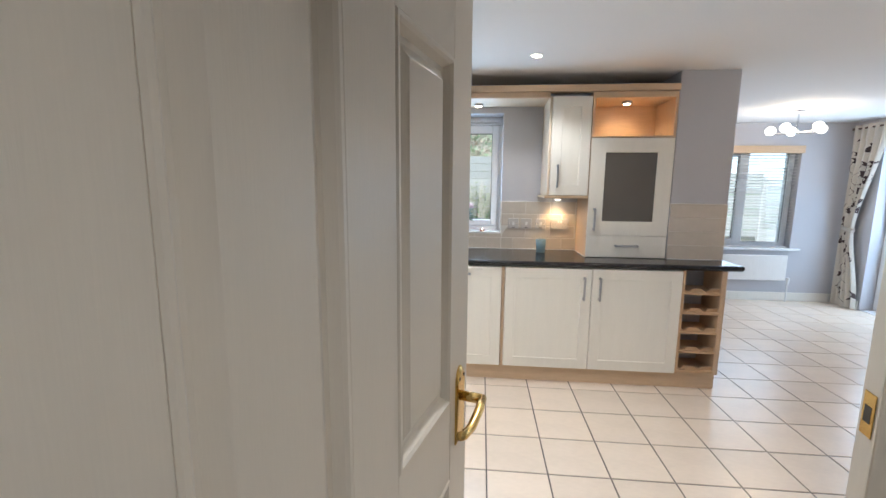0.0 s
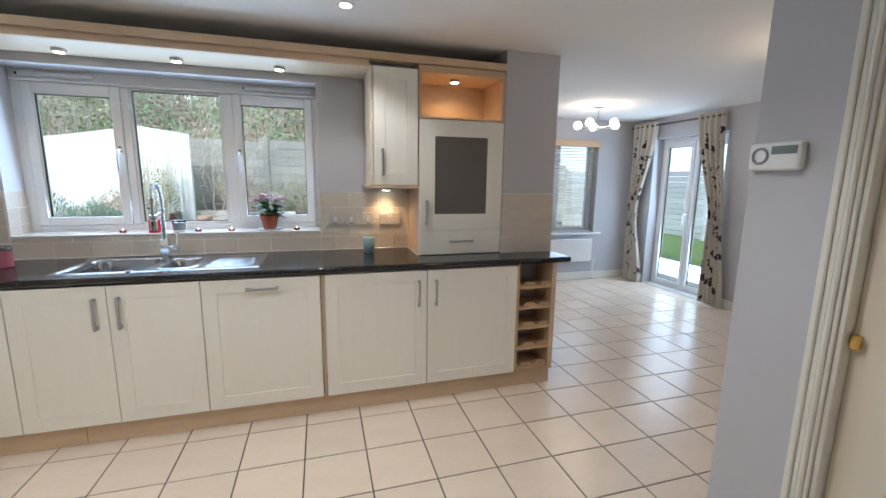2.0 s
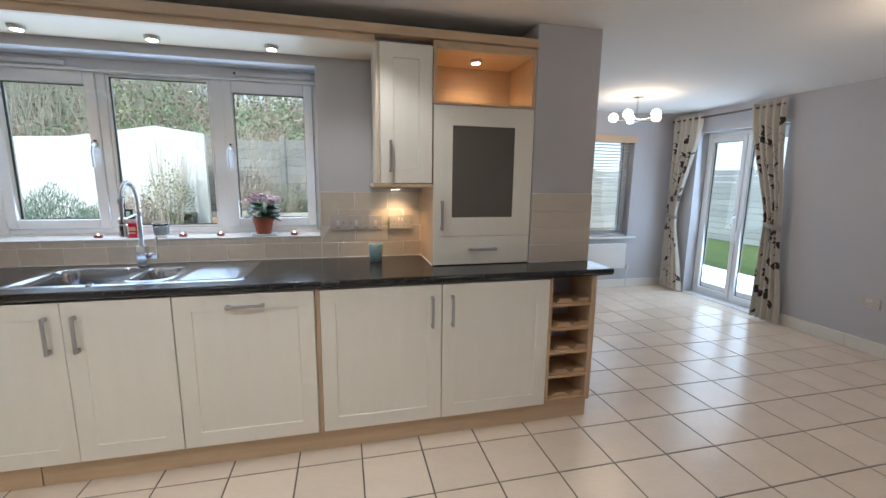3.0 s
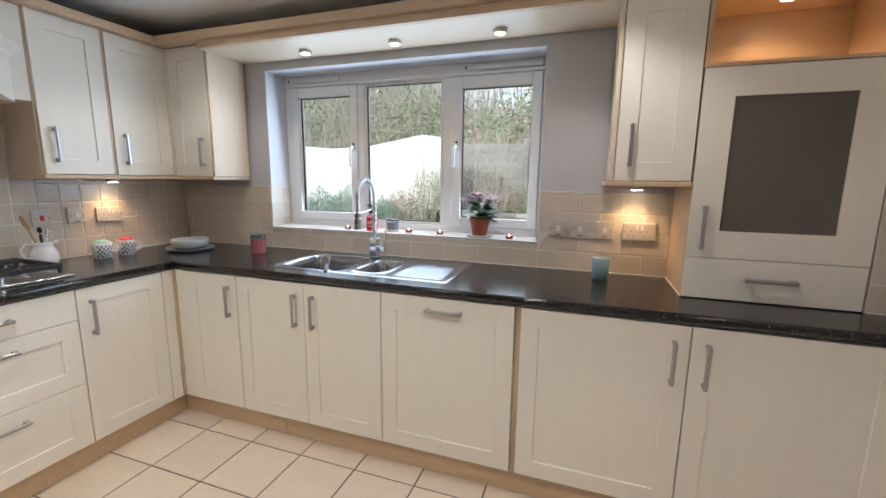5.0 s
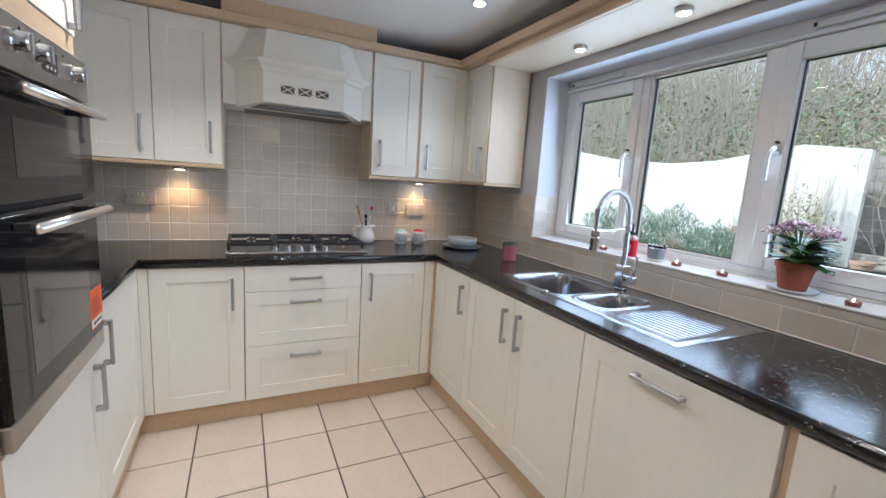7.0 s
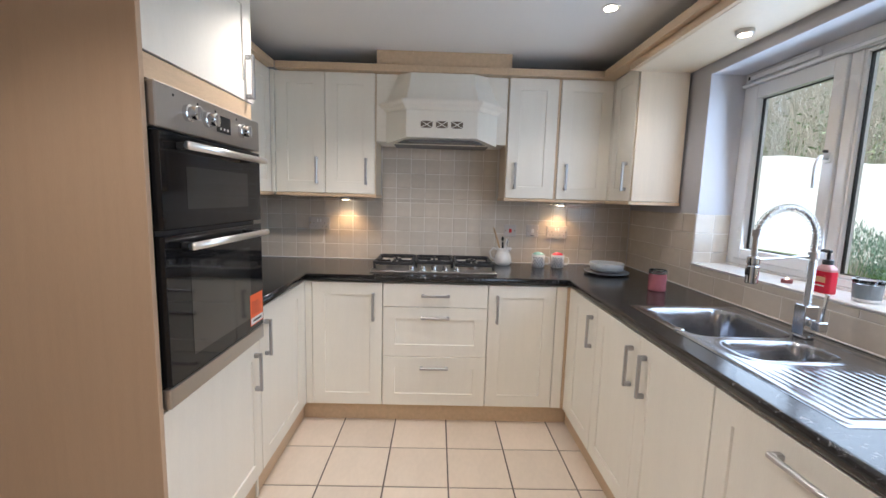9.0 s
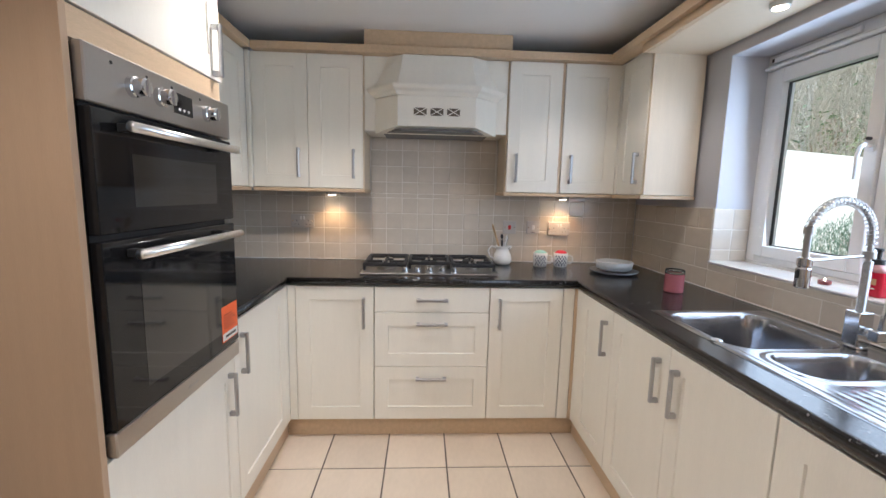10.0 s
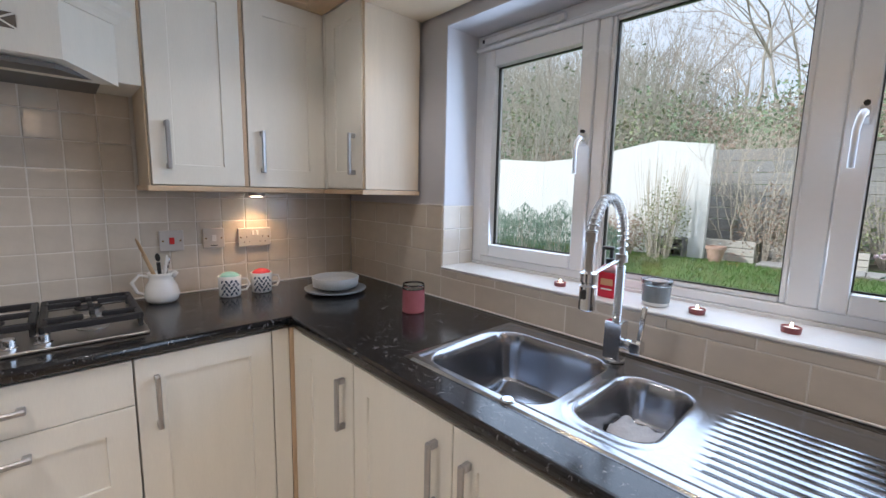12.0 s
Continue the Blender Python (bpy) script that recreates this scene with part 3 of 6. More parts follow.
# wine rack at the end of the run
rack = thing("wine_rack", (3.82, -0.3, FZ0), "oak wine rack with five scalloped shelves", "wine rack")
RX0, RX1 = 3.685, 3.955
part("side", box(RX0, RX0 + 0.016, Y0 + 0.004, -0.012, FZ0, FZ1 + 0.004), RACK, rack)
part("side", box(RX1 - 0.018, RX1, Y0 + 0.004, -0.012, FZ0, FZ1 + 0.004), BEECH_V, rack)
part("back", box(RX0 + 0.017, RX1 - 0.019, -0.30, -0.285, FZ0, FZ1), RACK, rack)
for zs in (0.728, 0.588, 0.448, 0.306, 0.163):
    part("shelf", box(RX0 + 0.0165, RX1 - 0.0185, Y0 + 0.006, -0.301, zs - 0.036, zs - 0.020), RACK, rack)
    bm = bmesh.new()
    w = RX1 - RX0 - 0.037
    n = 24
    top = [(RX0 + 0.0175 + w * i / n, zs + 0.004 - 0.020 * max(0.0, math.sin(4 * math.pi * i / n)) ** 0.7 * (1 if (i / n) % 0.5 < 0.25 else 0)) for i in range(n + 1)]
    for y0 in (Y0 + 0.020,):
        a = [(RX0 + 0.0175, y0, zs - 0.0195), (RX1 - 0.0195, y0, zs - 0.0195)] + [(x, y0, z) for x, z in top[::-1]]
        b = [(x, y0 + 0.02, z) for x, y, z in a]
        loft([a, b], bm)
    part("bottle_rest", bm, RACK, rack, "scalloped oak bottle rest")
panel("end_panel", "light beech end panel under the worktop", (3.956, 3.970, Y0 + 0.004, -0.353, FZ0, WT0 - 0.001), BEECH_V)

# ---- oven tower ----
TOX0, TOX1 = 1.199, 1.826
tower = thing("oven_tower", (1.51, -2.4, 0), "beech sided tall oven housing with cream doors", "oven housing")
part("side_panel", box(TOX1 + 0.001, TOX1 + 0.019, -2.715, SY + 0.004, 0, CZ1 - 0.02, 0.001), mat("tan_maple_side", (0.50, 0.355, 0.235), 0.42, vary=0.05, scale=4, fine=50, bump=0.03, stretch=(12, 12, 0.8)), tower, "plain light maple side panel")
part("side_panel", box(TOX0 - 0.002, TOX0 + 0.014, -2.715, SY - 0.022, 0, CZ1 - 0.02), CREAM, tower)
part("back", box(TOX0 + 0.015, TOX1, -2.715, -2.70, 0.0, CZ1 - 0.02), BEECH, tower)
part("rail", box(TOX0 + 0.015, TOX1, SY - 0.04, SY - 0.002, 1.628, 1.690), BEECH, tower, "light beech rail over the oven")
part("rail", box(TOX0 + 0.015, TOX1, SY - 0.04, SY - 0.012, FZ0 + 0.58, 0.732), BEECH, tower)
part("top", box(TOX0 - 0.002, TOX1 + 0.019, -2.715, SY + 0.02, CZ1 - 0.019, CZ1 + 0.01, 0.004), BEECH, tower)
mO = front(TOX1, SY, 0, NORTH)
add_front(tower, "door", mO, 0, TOX1 - TOX0, FZ0, 0.728, ("r", 0.60))
add_front(tower, "door", mO, 0, TOX1 - TOX0, 1.694, CZ1 - 0.022, ("r", 1.785))

oven = thing("double_oven", (1.51, -2.3, 0.735), "black glass and steel built-in double oven", "oven")
ow = TOX1 - TOX0 - 0.012
mV = front(TOX1 - 0.006, SY, 0, NORTH)
ob_ = lambda a, b, c, d, e, f, bev=0.0: box(a, b, c, d, e, f, bev, m=mV)
part("casing", ob_(0.01, ow - 0.01, 0.004, 0.52, 0.738, 1.622), BLACK, oven)
cp = part("control_panel", ob_(0, ow, -0.022, 0.003, 1.508, 1.624, 0.003), STEEL, oven, "brushed steel control panel")
for kx in (0.135, 0.235, 0.462):
    kb = lathe([(0.0235, 0), (0.0235, 0.012), (0.020, 0.014), (0.0195, 0.034), (0.016, 0.037)], (0, 0, 0), 24, m=mV @ Matrix.Translation((kx, -0.0222, 1.566)) @ Matrix.Rotation(radians(90), 4, "X"))
    kn = part("knob", kb, CHROME, cp, "polished steel knob")
    part("grip", box(-0.004, 0.004, -0.004, 0.0, -0.019, 0.019, 0.001, m=mV @ Matrix.Translation((kx, -0.0222 - 0.037, 1.566))), STEEL, cp)
part("display", ob_(0.295, 0.385, -0.0235, -0.0222, 1.540, 1.594), BLACK_GLASS, cp, "black clock display")
for ix in range(3):
    part("button", lathe([(0.004, 0), (0.004, 0.002)], (0, 0, 0), 12, m=mV @ Matrix.Translation((0.318 + 0.022 * ix, -0.0236, 1.552)) @ Matrix.Rotation(radians(90), 4, "X")), PLASTIC, cp)
for ix in (0.075, 0.19, 0.29, 0.43):
    part("indicator", lathe([(0.004, 0), (0.004, 0.001)], (0, 0, 0), 12, m=mV @ Matrix.Translation((ix, -0.0222, 1.602)) @ Matrix.Rotation(radians(90), 4, "X")), BLACK, cp)
WINDOW = mat("oven_window", (0.022, 0.021, 0.02), 0.06, vary=0.1, bump=0.0, rough_vary=0.02, coat=0.4)
for dz0, dz1, hz, nm in ((1.238, 1.500, 1.468, "grill_door"), (0.800, 1.222, 1.192, "oven_door")):
    d = part(nm, ob_(0.004, ow - 0.004, -0.024, 0.003, dz0, dz1, 0.002), BLACK_GLASS, oven, "black glass drop-down door")
    part("window", ob_(0.115, ow - 0.115, -0.0246, -0.0241, dz0 + 0.055, dz1 - 0.085), WINDOW, d, "dark oven window")
    hb = tube([(0.055, -0.068, hz), (ow - 0.055, -0.068, hz)], 0.0115, 14)
    bmesh.ops.transform(hb, matrix=mV, verts=hb.verts)
    part("handle", hb, BRIGHT_STEEL, d, "bright steel round bar handle", smooth=True)
    for hx in (0.085, ow - 0.085):
        part("handle_post", ob_(hx - 0.012, hx + 0.012, -0.064, -0.0245, hz - 0.009, hz + 0.009, 0.002), BLACK, d)
lr = part("vent_rail", ob_(0, ow, -0.022, 0.003, 0.738, 0.796, 0.003), STEEL, oven, "brushed steel lower rail")
part("badge", ob_(0.285, 0.335, -0.0228, -0.0221, 0.763, 0.770), HANDLE_STEEL, lr)
ORANGE = mat("orange_label", (0.80, 0.13, 0.03), 0.5, vary=0.05)
st = part("energy_sticker", ob_(ow - 0.125, ow - 0.012, -0.0252, -0.0243, 0.822, 0.945), ORANGE, oven, "orange sticker on the oven glass")
part("white_strip", ob_(ow - 0.122, ow - 0.015, -0.0258, -0.0253, 0.826, 0.852), PLASTIC, st)
for i in range(6):
    part("print_bar", ob_(ow - 0.112, ow - 0.030 - 0.012 * (i % 3), -0.0258, -0.0253, 0.868 + 0.009 * i, 0.871 + 0.009 * i), mat("brown_print", (0.25, 0.04, 0.02), 0.6), st)
part("print_bar", ob_(ow - 0.105, ow - 0.030, -0.0263, -0.0259, 0.835, 0.843), BLACK, st)

# ---- window ----


def window_frame(name, label, x0, x1, z0, z1, y, lights, transom=0.045, category="window", axis=None, low=0.045):
    """A white frame with lights (x0, x1, opening) side by side; local x along, y into the wall."""
    m = axis or Matrix.Translation((0, y, 0))
    w = thing(name, m @ Vector(((x0 + x1) / 2, 0, z0)), label, category, "", "structure")
    d = 0.065
    e0, e1 = lights[0][0] - 0.0005, lights[-1][1] + 0.0005
    for b in ((x0, e0, z0, z1), (e1, x1, z0, z1), (e0, e1, z0, z0 + low), (e0, e1, z1 - transom, z1)):
        part("window_frame", box(b[0], b[1], 0, d, b[2], b[3], 0.004, m=m), UPVC, w)
    for i, (a, b, sash) in enumerate(lights):
        if i:
            c = (lights[i - 1][1] + a) / 2
            part("mullion", box(lights[i - 1][1], a, 0.0, d, z0 + low + 0.0005, z1 - transom - 0.0005, 0.004, m=m), UPVC, w)
        s = 0.052 if sash else 0.014
        lo, hi = z0 + low + 0.001, z1 - transom - 0.001
        st = s + 0.012 if sash else s
        off = -0.012 if sash else 0.006
        bm = bmesh.new()
        for q in ((a, a + s, lo, hi), (b - s, b, lo, hi), (a + s, b - s, lo, lo + s), (a + s, b - s, hi - st, hi)):
            box(q[0] + 0.0006, q[1] - 0.0006, off, 0.055, q[2] + 0.0006, q[3] - 0.0006, 0.003, m=m, bm=bm)
        sa = part("sash", bm, UPVC, w)
        bm = bmesh.new()
        g = 0.003
        for q in ((a + s, a + s + g, lo + s, hi - st), (b - s - g, b - s, lo + s, hi - st), (a + s, b - s, lo + s, lo + s + g), (a + s, b - s, hi - st - g, hi - st)):
            box(q[0], q[1], 0.020, 0.036, q[2], q[3], m=m, bm=bm)
        part("gasket", bm, BLACK, sa, "black rubber gasket")
        p = part("pane", box(a + s, b - s, 0.028, 0.034, lo + s, hi - st, m=m), GLASS, sa, "clear glass pane")
        p.visible_shadow = False
    return w, m


kw, km = window_frame("window_1", "white double glazed kitchen window with three lights", WX0 + 0.0008, WX1 - 0.0008, WZ0 + 0.010, WZ1 - 0.0008, 0.190,
                      [(WX0 + 0.056, 1.292, True), (1.336, 1.860, False), (1.926, WX1 - 0.036, True)], 0.075, low=0.030)


def casement_handle(parent, x, z, m, drop=0.12):
    hb = part("handle_plate", box(x - 0.012, x + 0.012, -0.020, -0.0125, z - 0.022, z + 0.022, 0.003, m=m), UPVC, parent)
    bm = tube([(x, -0.018, z), (x, -0.046, z + 0.002), (x - 0.004, -0.056, z - 0.010), (x - 0.008, -0.058, z - 0.035), (x - 0.008, -0.056, z - drop)], 0.0085, 12, taper=0.0065)
    bmesh.ops.transform(bm, matrix=m, verts=bm.verts)
    part("lever", bm, UPVC, hb, "curved white lever", smooth=True)
    part("lock", lathe([(0.006, 0), (0.006, 0.014)], (0, 0, 0), 12, m=m @ Matrix.Translation((x + 0.002, -0.026, z + 0.024)) @ Matrix.Rotation(radians(90), 4, "X")), BLACK, hb, "black lock button")


casement_handle(kw, 1.272, 1.545, km)
casement_handle(kw, 1.957, 1.545, km)
# trickle vents along the head
for x0, x1 in ((0.79, 1.17), (2.00, 2.43)):
    v = part("trickle_vent", box(x0, x1, -0.018, -0.001, 1.962, 1.990, 0.004, m=km), UPVC, kw, "white slim trickle vent")
    part("end_cap", box(x0 - 0.002, x0 + 0.008, -0.021, -0.0185, 1.968, 1.982, m=km), BLACK, v)
part("head_bead", box(WX0 + 0.014, WX1 - 0.006, -0.028, -0.001, 1.936, 1.952, 0.005, m=km), UPVC, kw)
setting("window_subsill", box(WX0 + 0.001, WX1 - 0.001, 0.187, 0.30, WZ0 - 0.011, WZ0 + 0.0095, 0.002), UPVC, "white plastic strip under the window frame", "window sill")
setting("window_sill", box(WX0 + 0.001, WX1 - 0.001, -0.004, 0.186, WZ0 - 0.010, WZ0, 0.003), mat("white_sill_tile", (0.78, 0.77, 0.75), 0.18, vary=0.03, scale=8, fine=60, bump=0.03), "white tiled window sill", "window sill")
# plastered reveal skins, paler and bluer than the wall
REV = mat("pale_bluish_reveal", (0.60, 0.61, 0.65), 0.7, vary=0.02, scale=3, fine=200, bump=0.05)
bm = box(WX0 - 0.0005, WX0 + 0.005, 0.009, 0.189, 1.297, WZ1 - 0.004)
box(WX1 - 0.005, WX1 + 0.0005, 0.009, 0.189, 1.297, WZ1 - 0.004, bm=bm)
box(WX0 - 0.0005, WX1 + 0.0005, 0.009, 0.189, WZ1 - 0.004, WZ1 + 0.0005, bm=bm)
setting("window_reveal", bm, REV, "pale bluish plaster window reveal", "window reveal")

# ---- sink, tap, hob ----


def smooth_step(a, b, x):
    t = max(0.0, min(1.0, (x - a) / (b - a)))
    return t * t * (3 - 2 * t)


def inside_round(x, y, x0, x1, y0, y1, r):
    """Distance to the edge of a round-cornered rectangle, negative within."""
    cx, cy = (x0 + x1) / 2, (y0 + y1) / 2
    dx, dy = abs(x - cx) - (x1 - x0) / 2 + r, abs(y - cy) - (y1 - y0) / 2 + r
    return math.hypot(max(dx, 0), max(dy, 0)) + min(max(dx, dy), 0) - r


SX0, SX1, SY0, SY1 = 1.150, 2.132, -0.512, -0.036
sink = thing("kitchen_sink", (1.6, -0.27, WT1), "stainless steel one and a half bowl sink with drainer", "sink")


def sink_height(x, y):
    e = inside_round(x, y, SX0, SX1, SY0, SY1, 0.035)
    z = WT1 + 0.0045 - 0.0035 * smooth_step(-0.012, 0.0, e) - 0.003 * smooth_step(-0.026, -0.040, e)
    b1 = inside_round(x, y, 1.195, 1.560, -0.478, -0.105, 0.075)
    b2 = inside_round(x, y, 1.615, 1.775, -0.440, -0.150, 0.055)
    z -= 0.150 * smooth_step(0.004, -0.036, b1) + 0.018 * smooth_step(-0.05, -0.17, b1)
    z -= 0.100 * smooth_step(0.004, -0.030, b2)
    z += 0.0035 * smooth_step(0.030, 0.014, abs(b2)) * (1 if b2 > 0 else 0)
    if x > 1.82:
        g = smooth_step(1.82, 1.87, x) * smooth_step(0.0, -0.03, inside_round(x, y, 1.80, 2.095, -0.470, -0.125, 0.03))
        z += g * (0.0010 * math.sin(2 * math.pi * (y + 0.47) / 0.0265) - 0.001)
    return z


nx, ny = 190, 150
bm = bmesh.new()
rows = [[bm.verts.new((SX0 + (SX1 - SX0) * i / nx, SY0 + (SY1 - SY0) * j / ny, sink_height(SX0 + (SX1 - SX0) * i / nx, SY0 + (SY1 - SY0) * j / ny))) for i in range(nx + 1)] for j in range(ny + 1)]
for j in range(ny):
    for i in range(nx):
        bm.faces.new((rows[j][i], rows[j][i + 1], rows[j + 1][i + 1], rows[j + 1][i]))
part("sink_top", bm, SINK_STEEL, sink, smooth=True)
for dx, dy, dz, r in ((1.40, -0.30, -0.166, 0.042), (1.695, -0.295, -0.100, 0.030)):
    w = part("waste", lathe([(r, 0), (r, 0.004), (r * 0.8, 0.005), (r * 0.75, 0.001), (0.012, 0.001), (0.010, 0.006)], (dx, dy, WT1 + 0.003 + dz), 28), CHROME, sink, "round chrome waste")
    for k in range(6):
        part("drain_hole", lathe([(0.004, 0), (0.004, 0.0006)], (dx + 0.55 * r * math.cos(k * 1.047), dy + 0.55 * r * math.sin(k * 1.047), WT1 + 0.0045 + dz), 8), BLACK, w)
part("waste_control", lathe([(0.017, 0), (0.017, 0.004), (0.012, 0.007)], (1.50, -0.492, WT1 + 0.0015), 22), CHROME, sink, "round pop-up waste control")
CLOTH = mat("grey_dishcloth", (0.45, 0.45, 0.46), 0.9, vary=0.15, scale=30, fine=200, bump=0.3)
cloth = thing("dishcloth", (1.70, -0.30, 0.79), "crumpled grey dishcloth lying in the small bowl", "cloth")
bm = bmesh.new()
bmesh.ops.create_grid(bm, x_segments=16, y_segments=12, size=0.5)
for v in bm.verts:
    x, y = v.co.x * 0.12, v.co.y * 0.20
    v.co = Vector((1.70 + x, -0.31 + y, 0.818 + 0.030 * abs(noise.noise(Vector((x * 30, y * 30, 1)))) + 0.010 * math.sin(y * 40)))
bmesh.ops.solidify(bm, geom=bm.faces[:], thickness=0.004)
part("fabric", bm, CLOTH, cloth, smooth=True)

tap = thing("spring_tap", (1.548, -0.088, WT1), "chrome spring-neck mixer tap with pull-down spray", "tap")
tx, ty, tz = 1.548, -0.088, WT1 + 0.004
part("base", lathe([(0.029, 0), (0.029, 0.005), (0.026, 0.008)], (tx, ty, tz), 28), CHROME, tap)
part("body", box(tx - 0.023, tx + 0.023, ty - 0.023, ty + 0.023, tz + 0.008, tz + 0.112, 0.003, seg=2), CHROME, tap, "square chrome tap body")
lv = part("valve", tube([(tx + 0.023, ty, tz + 0.055), (tx + 0.046, ty - 0.004, tz + 0.055)], 0.014, 18), CHROME, tap, smooth=True)
part("valve_block", box(tx + 0.046, tx + 0.074, ty - 0.021, ty + 0.013, tz + 0.038, tz + 0.070, 0.003), CHROME, lv, "square chrome valve block")
part("lever", box(-0.006, 0.006, -0.004, 0.004, 0.0, 0.098, 0.002, m=Matrix.Translation((tx + 0.064, ty - 0.004, tz + 0.068)) @ Matrix.Rotation(radians(5), 4, "Y")), CHROME, lv, "flat chrome lever")
# neck path: straight up, then an arch towards the room
ddir = Vector((0.11, -1.0, 0)).normalized()
RA, NZ = 0.114, 1.234
npath = [Vector((tx, ty, tz + 0.110 + (NZ - tz - 0.110) * i / 10)) for i in range(11)]
for i in range(1, 25):
    a = radians(163) * i / 24
    npath.append(Vector((tx, ty, NZ)) + ddir * (RA * (1 - math.cos(a))) + Vector((0, 0, 0.112 * math.sin(a))))
tip = npath[-1]
part("hose", tube(npath, 0.0068, 10), STEEL, tap, "grey steel braided hose", smooth=True)


def coil(path, radius, wire, turns, seg=6):
    """A spring of so many turns along the path."""
    n = turns * 14
    pts, total = [], len(path) - 1
    for i in range(n + 1):
        u = i / n * total
        k = min(int(u), total - 1)
        p = path[k].lerp(path[k + 1], u - k)
        d = (path[k + 1] - path[k]).normalized()
        s = Vector((ddir.y, -ddir.x, 0))
        t = d.cross(s)
        a = 2 * math.pi * i / 14
        pts.append(p + radius * (math.cos(a) * s + math.sin(a) * t))
    return tube(pts, wire, seg)


part("lower_spring", coil(npath[:8], 0.0105, 0.0021, 34), CHROME, tap, "tight chrome spring", smooth=True)
part("upper_spring", coil(npath[8:], 0.0120, 0.0016, 26), CHROME, tap, "open chrome spring", smooth=True)
part("collar", lathe([(0.0150, 0), (0.0155, 0.002), (0.0155, 0.020), (0.0150, 0.022)], npath[8] - Vector((0, 0, 0.013)), 24), STEEL, tap, "steel collar on the spring")
hx, hy, hz = tip.x + 0.002, tip.y - 0.003, tip.z
part("spray_collar", lathe([(0.0125, 0), (0.0125, 0.022)], (hx, hy, hz - 0.018), 24), STEEL, tap, "dark steel collar")
part("spray_stem", lathe([(0.0085, 0), (0.0085, 0.084)], (hx, hy, hz - 0.100), 20), STEEL, tap)
sp = part("spray_head", lathe([(0.015, 0), (0.0185, 0.003), (0.0185, 0.056), (0.0155, 0.060), (0.0155, 0.064), (0.0185, 0.066), (0.0185, 0.086), (0.012, 0.090)], (hx, hy, 1.092), 26), CHROME, tap, "chrome spray head")
part("spray_button", box(hx - 0.006, hx + 0.006, hy - 0.0215, hy - 0.017, 1.120, 1.142, 0.002), BLACK, sp)
part("holder_arm", tube([npath[8] - Vector((0, 0, 0.004)), Vector((hx, hy, 1.170))], 0.0042, 10), CHROME, tap)

hob = thing("gas_hob", (0.28, -1.37, WT1), "five burner stainless steel gas hob with black pan supports", "hob")
HX0, HX1, HA, HB_ = 0.060, 0.505, -1.752, -1.000
part("tray", box(HX0, HX1, HA, HB_, WT1, WT1 + 0.010, 0.003), STEEL, hob, "brushed steel hob tray")
burners = [(0.165, -1.62, 0.030), (0.36, -1.62, 0.042), (0.235, -1.375, 0.055), (0.165, -1.13, 0.042), (0.36, -1.13, 0.030)]
for bx, by, br in burners:
    b = part("burner", lathe([(br * 1.35, 0), (br * 1.35, 0.004), (br, 0.006), (br, 0.017), (br * 0.9, 0.018)], (bx, by, WT1 + 0.0102), 28), STEEL, hob, "steel burner ring")
    part("burner_cap", lathe([(br * 0.85, 0), (br * 0.9, 0.003), (br * 0.85, 0.007), (br * 0.3, 0.008)], (bx, by, WT1 + 0.0285), 28), IRON, b, "black burner cap")
for cy, w in ((-1.625, 0.225), (-1.376, 0.225), (-1.127, 0.225)):
    bm = bmesh.new()
    z0, z1 = WT1 + 0.040, WT1 + 0.054
    x0, x1 = 0.085, 0.435 if abs(cy + 1.376) > 0.01 else 0.375
    for sgn in (-1, 1):
        box(x0, x1, cy + sgn * w / 2 - 0.009, cy + sgn * w / 2 + 0.009, z0 - 0.006, z1, 0.003, bm=bm)
        for fx in (x0 + 0.01, x1 - 0.01):
            box(fx - 0.008, fx + 0.008, cy + sgn * w / 2 - 0.007, cy + sgn * w / 2 + 0.007, WT1 + 0.0102, z1, 0.002, bm=bm)
    for fx in (x0 + 0.006, x1 - 0.006):
        box(fx - 0.009, fx + 0.009, cy - w / 2, cy + w / 2, z0 - 0.006, z1, 0.003, bm=bm)
    mids = (0.165, 0.36) if x1 > 0.4 else (0.235,)
    for fx in mids:
        for sgn in (-1, 1):
            box(fx - 0.007, fx + 0.007, cy + sgn * 0.022 if sgn > 0 else cy - w / 2, cy + w / 2 if sgn > 0 else cy - 0.022, z0, z1 + 0.003, 0.003, bm=bm)
            box(fx + (0.022 if sgn > 0 else -0.075), fx + (0.075 if sgn > 0 else -0.022), cy - 0.007, cy + 0.007, z0, z1 + 0.003, 0.003, bm=bm)
    part("pan_support", bm, IRON, hob, "black cast iron pan support")
for i in range(5):
    k = part("control_knob", lathe([(0.021, 0), (0.021, 0.004), (0.0165, 0.006), (0.0165, 0.026), (0.013, 0.029)], (0.455, -1.376 + (i - 2) * 0.068, WT1 + 0.0102), 24), CHROME, hob, "round steel control knob")

# ---- sockets and switches ----
PLATE = mat("satin_pale_plate", (0.56, 0.53, 0.50), 0.3, vary=0.03)
SLOT = mat("dark_slot", (0.03, 0.025, 0.025), 0.6)
RED = mat("red_rocker", (0.65, 0.03, 0.03), 0.35)


